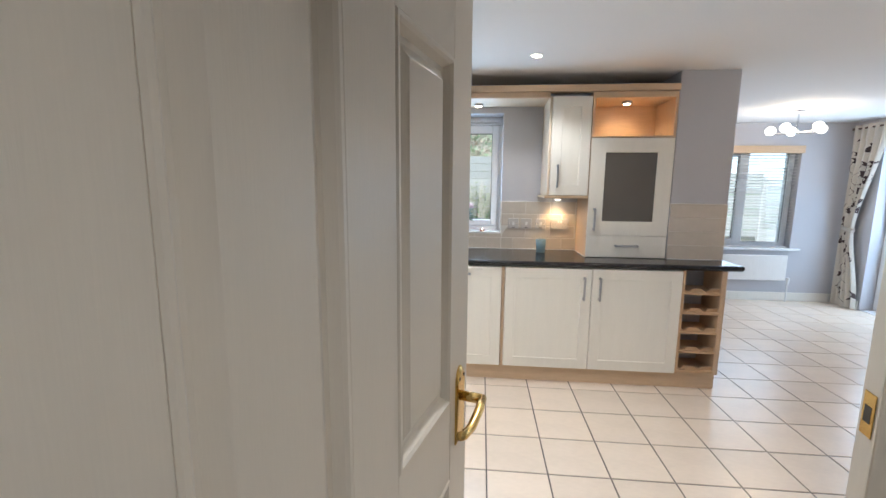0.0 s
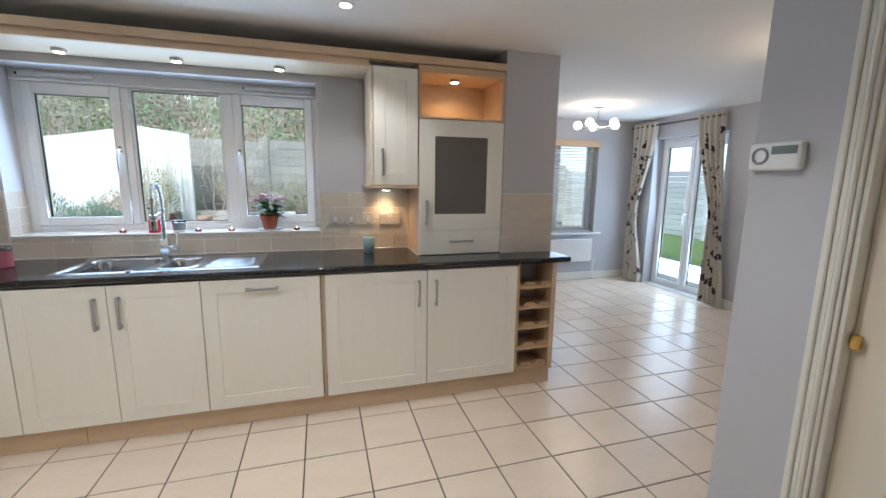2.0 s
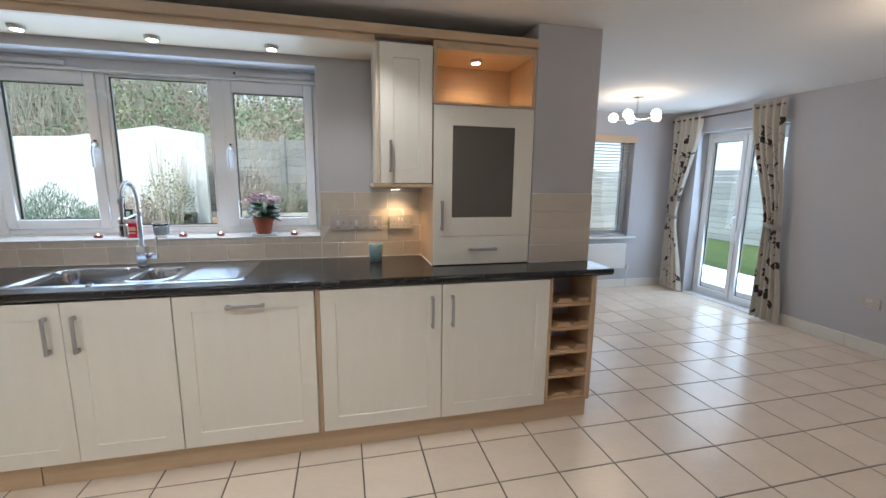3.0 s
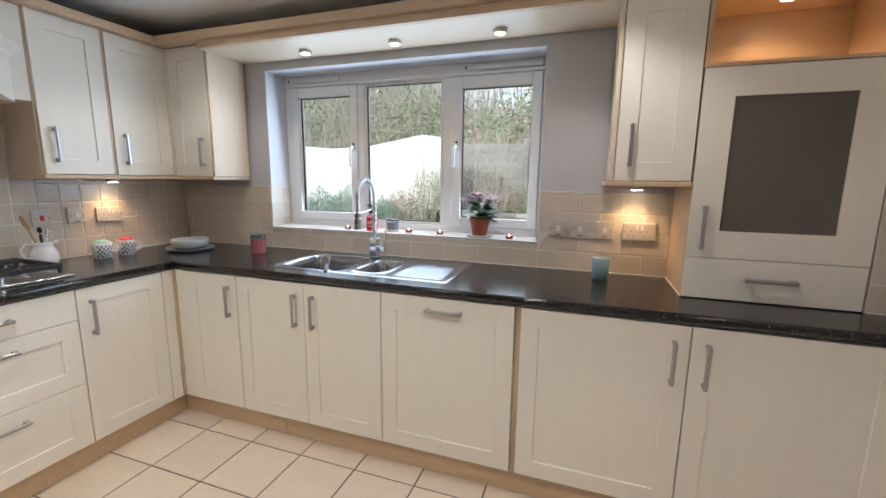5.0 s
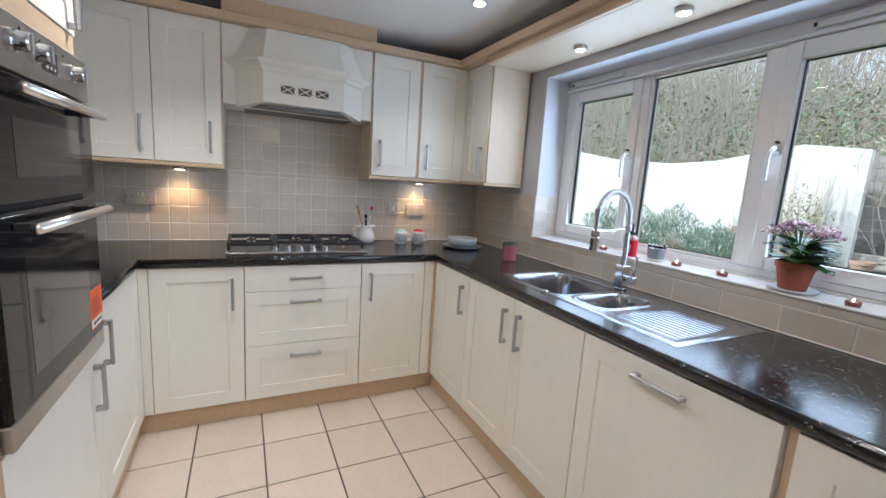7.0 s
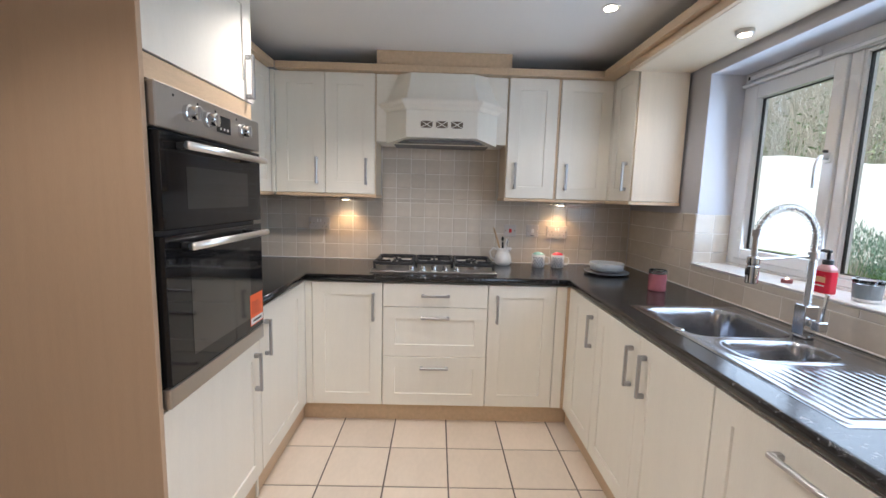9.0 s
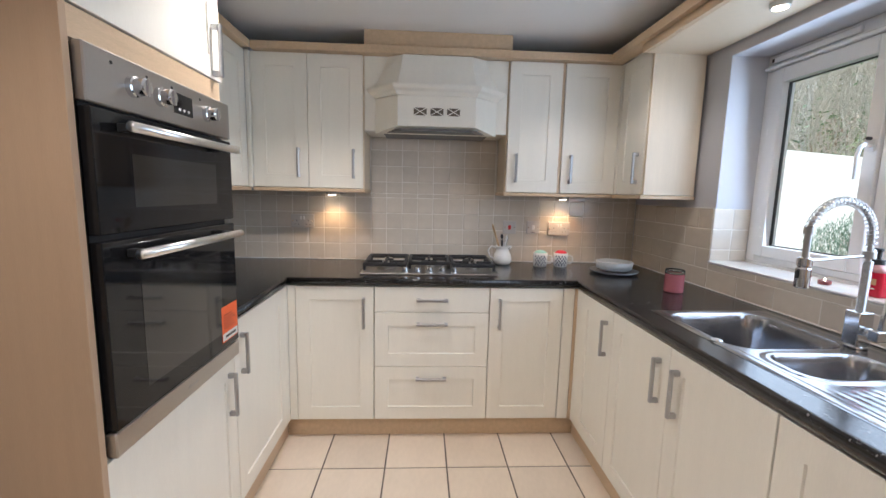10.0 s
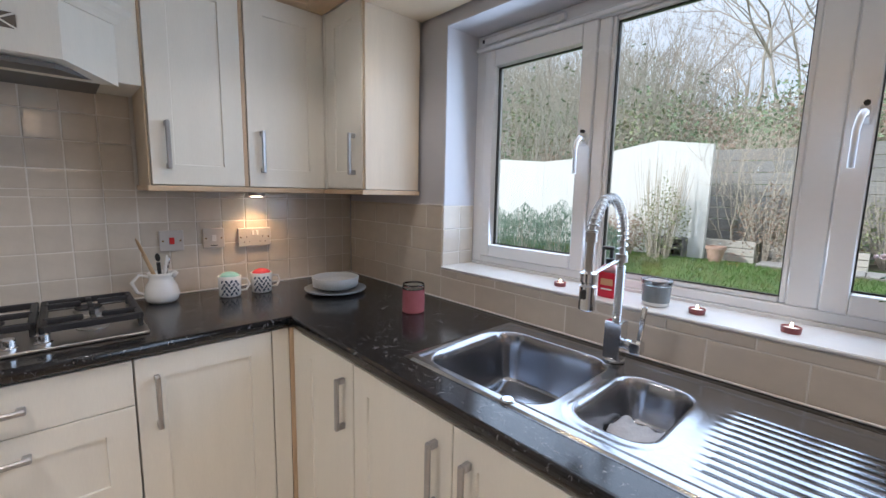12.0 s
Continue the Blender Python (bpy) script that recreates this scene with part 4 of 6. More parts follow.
def wall_plate(label, m, w, h, kind):
    """Plate with local x along the wall and y into it."""
    p = thing(kind, m @ Vector((0, 0, 0)), label, "socket" if "socket" in kind else "switch", "electrical plates")
    part("plate", box(-w / 2, w / 2, -0.009, 0.0, -h / 2, h / 2, 0.003, m=m, seg=2), PLATE, p)
    for s in (-1, 1):
        part("screw", lathe([(0.0035, 0), (0.0035, 0.001)], (0, 0, 0), 10, m=m @ Matrix.Translation((s * (w / 2 - 0.012), -0.009, 0)) @ Matrix.Rotation(radians(90), 4, "X")), BRASS, p)
    if kind == "double_socket":
        for s in (-1, 1):
            for q in ((0.0, 0.012, 0.0035, 0.008), (-0.011, -0.012, 0.007, 0.003), (0.011, -0.012, 0.007, 0.003)):
                cx, cz = s * 0.036 + q[0], -0.010 + q[1]
                part("pin_slot", box(cx - q[2] / 2, cx + q[2] / 2, -0.0096, -0.0091, cz - q[3] / 2, cz + q[3] / 2, m=m), SLOT, p)
            part("rocker", box(s * 0.010 - 0.0055, s * 0.010 + 0.0055, -0.0125, -0.0091, 0.008, 0.030, 0.0015, m=m), PLASTIC, p, "white rocker switch")
    else:
        part("rocker", box(-0.009, 0.009, -0.0125, -0.0091, -0.014, 0.014, 0.0015, m=m), RED if "cooker" in kind else PLASTIC, p)
        if "cooker" not in kind:
            part("label_bar", box(-0.014, 0.014, -0.0096, -0.0091, -0.034, -0.030, m=m), SLOT, p)
    return p


wp = lambda x: front(x, -0.0045, 1.116, SOUTH)
wall_plate("pale fused switch plate on the cream tiles", wp(2.563), 0.086, 0.086, "switch_plate")
wall_plate("pale fused switch plate on the cream tiles", wp(2.670), 0.086, 0.086, "switch_plate")
wall_plate("pale light switch plate on the cream tiles", wp(2.786), 0.086, 0.086, "switch_plate")
wall_plate("pale double socket on tiles beside the tall cabinet", wp(2.941), 0.147, 0.086, "double_socket")
we = lambda y, z: front(0.0045, y, z, EAST)
wall_plate("pale double socket on tiles under wall cabinets", we(-2.187, 1.148), 0.147, 0.086, "double_socket")
wall_plate("pale cooker switch with a red rocker", we(-0.846, 1.130), 0.086, 0.086, "cooker_switch")
wall_plate("pale switch plate behind the mugs", we(-0.689, 1.132), 0.086, 0.086, "switch_plate")
wall_plate("pale double socket under the corner cabinet", we(-0.516, 1.128), 0.147, 0.086, "double_socket")

# ---- small things ----


def jug():
    o = thing("utensil_jug", (0.10, -0.905, WT1), "white ceramic jug beside the hob", "jug")
    c = (0.105, -0.905, WT1 + 0.0005)
    part("body", lathe([(0.042, 0), (0.054, 0.010), (0.060, 0.035), (0.053, 0.065), (0.041, 0.090), (0.041, 0.106), (0.049, 0.120), (0.045, 0.118), (0.037, 0.105), (0.034, 0.09), (0.034, 0.03)], c, 32), CERAMIC, o, smooth=True)
    h = [(0.105, -0.942, WT1 + 0.104), (0.105, -0.975, WT1 + 0.116), (0.105, -0.998, WT1 + 0.088), (0.105, -0.985, WT1 + 0.050), (0.105, -0.958, WT1 + 0.036)]
    part("handle", tube(h, 0.006, 10), CERAMIC, o, smooth=True)
    part("spout", tube([(0.122, -0.872, WT1 + 0.104), (0.128, -0.855, WT1 + 0.121)], 0.014, 10, taper=0.009), CERAMIC, o, smooth=True)
    WOOD = mat("pale_spoon_wood", (0.55, 0.38, 0.22), 0.6, vary=0.12, stretch=(8, 8, 1))

    def tool(nm, label, dx, dy, length, material, head):
        base = Vector((0.105, -0.905, WT1 + 0.045))
        d = Vector((dx, dy, 1)).normalized()
        t = thing(nm, base, label, "utensil", "utensils in the jug")
        part("shaft", tube([base, base + d * length], 0.0068, 8), material, t)
        m = Matrix.Translation(base + d * (length + 0.02)) @ d.to_track_quat("Z", "X").to_matrix().to_4x4()
        bm = bmesh.new()
        bmesh.ops.create_uvsphere(bm, u_segments=14, v_segments=8, radius=1.0, matrix=m @ Matrix.Diagonal((0.005, head, head * 1.5, 1)))
        part("head", bm, material, t, smooth=True)

    tool("wooden_spoon", "pale wooden spoon standing in the jug", 0.02, -0.34, 0.165, WOOD, 0.027)
    tool("spatula", "black kitchen utensil standing in the jug", 0.05, -0.06, 0.115, BLACK, 0.011)
    tool("ladle", "white plastic utensil standing in the jug", 0.05, 0.16, 0.10, PLASTIC, 0.016)
    tool("whisk", "steel utensil standing in the jug", -0.02, 0.24, 0.10, CHROME, 0.014)


jug()
NAVY = mat("navy_print", (0.03, 0.05, 0.09), 0.3)


def mug(y, x, rim, label, turn):
    o = thing("mug", (x, y, WT1), label, "mug", "patterned mugs")
    c = (x, y, WT1 + 0.0005)
    part("cup", lathe([(0.036, 0), (0.042, 0.006), (0.043, 0.045), (0.045, 0.088), (0.042, 0.088), (0.040, 0.05), (0.037, 0.01)], c, 30), CERAMIC, o, smooth=True)
    h = [(x + 0.014, y + 0.040, WT1 + 0.072), (x + 0.020, y + 0.064, WT1 + 0.070), (x + 0.022, y + 0.071, WT1 + 0.046), (x + 0.018, y + 0.060, WT1 + 0.024), (x + 0.014, y + 0.040, WT1 + 0.022)]
    part("handle", tube(h, 0.005, 10), CERAMIC, o, smooth=True)
    part("inside", lathe([(0.040, 0), (0.037, 0.010), (0.028, 0.019), (0.014, 0.024), (0.003, 0.025)], (x, y, WT1 + 0.079), 28), rim, o, "coloured cloth filling the mug", smooth=True)
    k = 0
    for row in range(5):
        for col in range(4):
            a = radians(-55 + turn + col * 24 + (12 if row % 2 else 0))
            z = WT1 + 0.016 + row * 0.013
            r = 0.0432 + 0.0006
            p = Vector((x + r * math.cos(a), y + r * math.sin(a), z))
            bm = bmesh.new()
            bmesh.ops.create_icosphere(bm, subdivisions=1, radius=1, matrix=Matrix.Translation(p) @ Matrix.Rotation(a, 4, "Z") @ Matrix.Rotation(0.6 if k % 2 else -0.6, 4, "X") @ Matrix.Diagonal((0.0014, 0.0046, 0.0088, 1)))
            part("leaf_print", bm, NAVY, o)
            k += 1
    return o


mug(-0.675, 0.165, mat("mint_glaze", (0.40, 0.72, 0.62), 0.25), "white mug with dark leaf print, filled with mint cloth", 0)
mug(-0.545, 0.165, mat("red_glaze", (0.75, 0.06, 0.09), 0.25), "white mug with dark leaf print, filled with red cloth", 0)

pl = thing("dinner_plates", (0.37, -0.30, WT1), "stack of blue-grey dinner plates", "plates")
part("plate", lathe([(0.085, 0), (0.13, 0.010), (0.136, 0.018), (0.130, 0.017), (0.09, 0.008)], (0.36, -0.29, WT1 + 0.0005), 40), GREY_CERAMIC, pl, smooth=True)
bw = thing("stacked_bowls", (0.36, -0.29, WT1 + 0.019), "stack of pale grey bowls on dinner plates", "bowls")
part("bowl", lathe([(0.075, 0), (0.098, 0.010), (0.103, 0.05), (0.099, 0.052), (0.095, 0.035), (0.07, 0.03)], (0.36, -0.29, WT1 + 0.019), 40), mat("pale_grey_ceramic", (0.42, 0.45, 0.47), 0.3, vary=0.05, scale=20), bw, smooth=True)

WAX = mat("pink_wax", (0.40, 0.13, 0.15), 0.15, vary=0.08, scale=12)
JAR = glass_mat("jar_glass")
cj = thing("candle_jar", (0.825, -0.215, WT1), "pink candle in a glass jar on the worktop", "candle")
g = part("jar", lathe([(0.0425, 0), (0.0432, 0.012), (0.041, 0.020), (0.039, 0.020), (0.0405, 0.012), (0.0405, 0.002)], (0.825, -0.215, WT1 + 0.0885), 32), JAR, cj, "clear glass jar neck", smooth=True)
part("wax", lathe([(0.040, 0), (0.0428, 0.004), (0.0428, 0.088)], (0.825, -0.215, WT1 + 0.0005), 32), WAX, cj, "dusky pink wax behind glass")
part("wick", tube([(0.825, -0.215, WT1 + 0.088), (0.826, -0.215, WT1 + 0.098)], 0.001, 6), BLACK, cj)

dish = thing("spoon_rest", (1.09, -2.20, WT1), "small white ceramic spoon rest on the worktop", "spoon rest")
oval = lambda z, w, d: [(1.095 + w * math.cos(q), -2.20 + d * math.sin(q), WT1 + z) for q in [2 * math.pi * k / 28 for k in range(28)]]
part("dish", loft([oval(0.0005, 0.030, 0.018), oval(0.010, 0.062, 0.036), oval(0.034, 0.074, 0.044), oval(0.044, 0.070, 0.041), oval(0.040, 0.050, 0.028), oval(0.034, 0.020, 0.010)]), CERAMIC, dish, smooth=True)

tc_ = thing("tumbler", (2.775, -0.155, WT1), "blue-grey ceramic tumbler on the worktop", "tumbler")
part("cup", lathe([(0.032, 0), (0.035, 0.003), (0.041, 0.104), (0.038, 0.104), (0.034, 0.02)], (2.775, -0.155, WT1 + 0.0005), 32), mat("teal_grey_glaze", (0.17, 0.26, 0.29), 0.45, vary=0.1, scale=14), tc_, smooth=True)

so = thing("soap_bottle", (1.455, 0.055, WZ0), "red hand soap bottle on the window sill", "soap bottle")
SOAP = mat("red_soap_bottle", (0.62, 0.02, 0.05), 0.2, vary=0.05)
sec = lambda z, w, d: [(1.455 + w * math.copysign(abs(math.cos(q)) ** 0.45, math.cos(q)), 0.055 + d * math.copysign(abs(math.sin(q)) ** 0.45, math.sin(q)), WZ0 + z) for q in [2 * math.pi * k / 24 for k in range(24)]]
part("bottle", loft([sec(0.0005, 0.030, 0.017), sec(0.004, 0.032, 0.019), sec(0.080, 0.032, 0.019)]), SOAP, so, "red lower bottle", smooth=False)
part("shoulder", loft([sec(0.0802, 0.031, 0.018), sec(0.092, 0.029, 0.017), sec(0.100, 0.020, 0.014), sec(0.105, 0.013, 0.012)]), mat("pale_pink_plastic", (0.70, 0.42, 0.44), 0.2), so, "pale pink see-through shoulder", smooth=True)
part("label", box(1.436, 1.474, 0.0335, 0.0350, WZ0 + 0.040, WZ0 + 0.060), mat("gold_label", (0.66, 0.36, 0.20), 0.5), so, "gold flower mark")
part("print_bar", box(1.438, 1.472, 0.0335, 0.0350, WZ0 + 0.026, WZ0 + 0.030), PLASTIC, so)
pu = part("pump", lathe([(0.016, 0), (0.016, 0.016), (0.006, 0.018), (0.006, 0.042)], (1.455, 0.055, WZ0 + 0.105), 20), BLACK, so, "black pump top")
part("nozzle", box(1.425, 1.463, 0.048, 0.062, WZ0 + 0.147, WZ0 + 0.158, 0.003), BLACK, pu)

gt = thing("glass_tealight_holder", (1.585, 0.075, WZ0), "grey candle in a clear glass holder on the sill", "candle holder")
part("holder", lathe([(0.0395, 0), (0.042, 0.016), (0.040, 0.016), (0.0378, 0.001)], (1.585, 0.075, WZ0 + 0.0595), 32), JAR, gt, "clear glass rim", smooth=True)
part("foot", lathe([(0.030, 0), (0.036, 0.003), (0.0365, 0.011)], (1.585, 0.075, WZ0 + 0.0005), 32), CERAMIC, gt)
part("wax", lathe([(0.0365, 0), (0.0395, 0.047)], (1.585, 0.075, WZ0 + 0.012), 32), mat("grey_wax", (0.22, 0.25, 0.27), 0.12), gt)

FLAME = glow_mat("tealight_flame", (1.0, 0.72, 0.42), 14.0)
first = None
for x, y in ((1.275, 0.07), (1.695, 0.07), (1.893, 0.07), (2.305, 0.045)):
    if first is None:
        first = thing("tealight", (x, y, WZ0), "lit tealight in a dark red cup on the sill", "tealight", "tealights on the sill")
        part("cup", lathe([(0.019, 0), (0.0205, 0.014), (0.019, 0.014), (0.0185, 0.010)], (x, y, WZ0 + 0.0005), 24), mat("dark_red_cup", (0.22, 0.05, 0.05), 0.35), first, "dark red cup")
        part("wax", lathe([(0.017, 0), (0.017, 0.009)], (x, y, WZ0 + 0.002), 24), PLASTIC, first)
        part("flame", lathe([(0.001, 0), (0.0035, 0.004), (0.0025, 0.008), (0.0005, 0.012)], (x, y, WZ0 + 0.013), 12), FLAME, first, smooth=True)
        fx, fy = x, y
    else:
        copy_thing(first, Matrix.Translation((x, y, WZ0)))

# potted plant with mauve flowers
pp = thing("potted_plant", (2.130, 0.070, WZ0), "flowering plant with mauve blooms in a terracotta pot", "plant")
px, py = 2.130, 0.070
TERRA = mat("terracotta", (0.33, 0.095, 0.05), 0.75, vary=0.12, scale=14, fine=90, bump=0.1)
part("saucer", lathe([(0.055, 0), (0.072, 0.004), (0.074, 0.012), (0.070, 0.012), (0.06, 0.007)], (px, py, WZ0 + 0.0005), 30), mat("pale_saucer", (0.62, 0.66, 0.72), 0.3), pp, "pale ceramic saucer", smooth=True)
part("pot", lathe([(0.040, 0), (0.054, 0.075), (0.059, 0.076), (0.060, 0.096), (0.055, 0.096), (0.050, 0.082)], (px, py, WZ0 + 0.008), 32), TERRA, pp, "terracotta pot")
LEAF = mat("dark_green_leaf", (0.035, 0.10, 0.03), 0.4, vary=0.3, scale=20, fine=80)
LEAF2 = mat("mid_green_leaf", (0.07, 0.16, 0.05), 0.45, vary=0.3, scale=20, fine=80)
BLOOM = mat("mauve_bloom", (0.46, 0.30, 0.38), 0.6, vary=0.25, scale=40, fine=120)
BLOOM2 = mat("pale_bloom", (0.78, 0.66, 0.70), 0.6, vary=0.2, scale=40, fine=120)
rnd = random.Random(4)


def leaf_bm(bm, base, d, length, width, curl=0.25):
    d = d.normalized()
    s = d.cross(Vector((0, 0, 1)))
    s = (s if s.length > 0.01 else Vector((1, 0, 0))).normalized()
    n = s.cross(d)
    prof = ((0, 0.1), (0.3, 0.9), (0.6, 1.0), (0.85, 0.6), (1.0, 0.05))
    L, C, Rr = [], [], []
    for u, w in prof:
        c = base + d * (length * u) - Vector((0, 0, 1)) * (curl * length * u * u)
        C.append(bm.verts.new(c - n * 0.06 * width))
        L.append(bm.verts.new(c + s * width * w / 2))
        Rr.append(bm.verts.new(c - s * width * w / 2))
    for i in range(len(prof) - 1):
        bm.faces.new((L[i], L[i + 1], C[i + 1], C[i]))
        bm.faces.new((C[i], C[i + 1], Rr[i + 1], Rr[i]))


for i in range(64):
    a, e = rnd.uniform(0, 6.283), rnd.uniform(0.0, 1.0)
    base = Vector((px + 0.03 * math.cos(a), py + 0.02 * math.sin(a), WZ0 + 0.095 + 0.085 * e))
    bm = bmesh.new()
    leaf_bm(bm, base, Vector((math.cos(a), 0.7 * math.sin(a), rnd.uniform(-0.1, 0.6))), rnd.uniform(0.055, 0.080), rnd.uniform(0.045, 0.065))
    part("leaf", bm, LEAF if i % 3 else LEAF2, pp, smooth=True)
for i in range(15):
    a, r = rnd.uniform(0, 6.283), rnd.uniform(0.0, 0.105)
    top = Vector((px + r * math.cos(a), py + 0.6 * r * math.sin(a), WZ0 + rnd.uniform(0.222, 0.246) - 0.32 * r))
    bm = tube([(px, py, WZ0 + 0.12), (px + 0.5 * r * math.cos(a), py + 0.3 * r * math.sin(a), WZ0 + 0.18), top], 0.002, 5)
    part("stem", bm, LEAF2, pp)
    bm = bmesh.new()
    for k in range(24):
        q = top + Vector((rnd.gauss(0, 0.016), rnd.gauss(0, 0.014), rnd.gauss(0.004, 0.005)))
        bmesh.ops.create_icosphere(bm, subdivisions=1, radius=rnd.uniform(0.004, 0.0075), matrix=Matrix.Translation(q))
    part("flower_head", bm, BLOOM if i % 2 else BLOOM2, pp, "mauve and pale pink flower head")

# ---- lights that can be seen ----
BULB = glow_mat("warm_bulb", (1.0, 0.82, 0.58), 25.0)
GLOBE = glow_mat("lit_globe", (1.0, 0.86, 0.68), 4.0)
WARM = (1.0, 0.83, 0.62)


def puck(x, y, z, label, group, energy, tilt=0, spot=120):
    o = thing("spotlight", (x, y, z), label, "spotlight", group)
    part("housing", lathe([(0.030, 0), (0.033, 0.003), (0.034, 0.016), (0.034, 0.0175)], (x, y, z - 0.018), 28), STEEL, o, "satin steel housing")
    part("bulb", lathe([(0.022, 0), (0.024, 0.0014)], (x, y, z - 0.0198), 24), BULB, o, "lit lamp face")
    lamp("spot_lamp", "SPOT", energy, (1.0, 0.60, 0.27), Matrix.Translation((x, y, z - 0.024)), 0.022, spot=spot)


for x in (1.160, 1.708, 2.256):
    puck(x, -0.135, 2.054, "round steel spotlight under the board over the window", "window spotlights", 3)
puck(3.350, -0.205, NZ1 - 0.040, "round steel spotlight in the beech niche", "niche spotlight", 4.5, spot=150)
for x, y in ((0.085, -1.985), (0.085, -0.525), (2.905, -0.085)):
    puck(x, y, PZ0, "round steel spotlight under a wall cabinet", "cabinet spotlights", 5, spot=120)


def downlight(x, y, energy):
    o = thing("downlight", (x, y, CEIL), "small round recessed ceiling downlight in a partly added set", "downlight", "ceiling downlights")
    part("bezel", lathe([(0.030, 0), (0.042, 0.0), (0.042, 0.004)], (x, y, CEIL - 0.0045), 28), PLASTIC, o)
    part("lamp_face", lathe([(0.028, 0), (0.028, 0.002)], (x, y, CEIL - 0.0065), 24), BULB, o, "lit lamp face")
    lamp("downlight_lamp", "SPOT", energy, (1.0, 0.90, 0.80), Matrix.Translation((x, y, CEIL - 0.012)), 0.03, spot=124, blend=0.5)


# the second and fourth are unseen, added to brighten the cabinet fronts and floor
for x, y, e in ((2.617, -0.745, 26), (2.617, -1.95, 42), (0.93, -0.60, 15), (1.15, -1.80, 48), (2.75, -4.0, 26)):
    downlight(x, y, e)


def chandelier(x, y, turn):
    zc = CEIL
    o = thing("chandelier", (x, y, zc), "chrome five-arm ceiling light with lit white globes", "ceiling light", "dining ceiling lights")
    part("rose", lathe([(0.060, 0), (0.060, 0.016), (0.05, 0.022)], (x, y, zc - 0.0225), 30), CHROME, o, "round chrome ceiling rose")
    part("stem", tube([(x, y, zc - 0.02), (x, y, zc - 0.235)], 0.008, 12), CHROME, o)
    part("hub", lathe([(0.02, 0), (0.034, 0.008), (0.034, 0.022), (0.015, 0.03)], (x, y, zc - 0.255), 24), CHROME, o)
    for k in range(5):
        a = turn + k * 2 * math.pi / 5
        cx, cy = math.cos(a), math.sin(a)
        arm = part("arm", tube([(x, y, zc - 0.24), (x + 0.11 * cx, y + 0.11 * cy, zc - 0.243), (x + 0.20 * cx, y + 0.20 * cy, zc - 0.235)], 0.007, 10), CHROME, o, "curved chrome arm")
        gx, gy, gz = x + 0.215 * cx, y + 0.215 * cy, zc - 0.205
        bm = bmesh.new()
        bmesh.ops.create_uvsphere(bm, u_segments=20, v_segments=12, radius=0.046, matrix=Matrix.Translation((gx, gy, gz)))
        part("globe", bm, GLOBE, arm, "lit opal glass globe", smooth=True)
        part("holder", lathe([(0.016, 0), (0.022, 0.012), (0.020, 0.018)], (gx, gy, zc - 0.250), 18), CHROME, arm)
    lamp("chandelier_lamp", "POINT", 9, (1.0, 0.68, 0.40), Matrix.Translation((x, y, zc - 0.15)), 0.14)


chandelier(5.45, 1.12, 1.17)
chandelier(5.30, -1.30, 0.9)

# ---- double doors from the hall ----
DOOR_PAINT = mat("aged_white_gloss", (0.76, 0.69, 0.57), 0.38, vary=0.025, scale=2, fine=45, bump=0.05, stretch=(14, 14, 0.6))
LW, LH = 0.710, 1.985
PX = (0.108, 0.296, 0.404, 0.612)


def panel_door(name, label, m, category="door"):
    """A six-panel leaf: local x 0..LW as seen from the hall, face at y 0, 40 mm thick behind."""
    d = thing(name, m @ Vector((LW / 2, 0.02, 0.006)), label, category, "", "structure")
    xs = [(0.0, PX[0]), (PX[1], PX[2]), (PX[3], LW)]
    zs = [(0.008, 0.220), (0.870, 1.020), (1.612, 1.705), (1.885, LH)]
    for a, b in xs:
        part("stile", box(a, b, 0, 0.040, 0.008, LH, 0.0015, m=m), DOOR_PAINT, d)
    for a, b in zs:
        for c, e in (PX[:2], PX[2:]):
            part("rail", box(c, e, 0.0003, 0.0397, a, b, m=m), DOOR_PAINT, d)
    for c, e in (PX[:2], PX[2:]):
        for (q0, a), (b, q1) in zip(zs, zs[1:]):
            ring = lambda i, y: [(c + i, y, a + i), (e - i, y, a + i), (e - i, y, b - i), (c + i, y, b - i)]
            bm = loft([ring(0.05, 0.036), ring(0.022, 0.028), ring(0.0, 0.0395), ring(0.0, 0.0005), ring(0.003, -0.0018), ring(0.008, -0.0018), ring(0.012, 0.002), ring(0.018, 0.0135), ring(0.026, 0.014), ring(0.041, 0.005), ring(0.044, 0.003)])
            bmesh.ops.transform(bm, matrix=m, verts=bm.verts)
            part("raised_panel", bm, DOOR_PAINT, d)
    return d


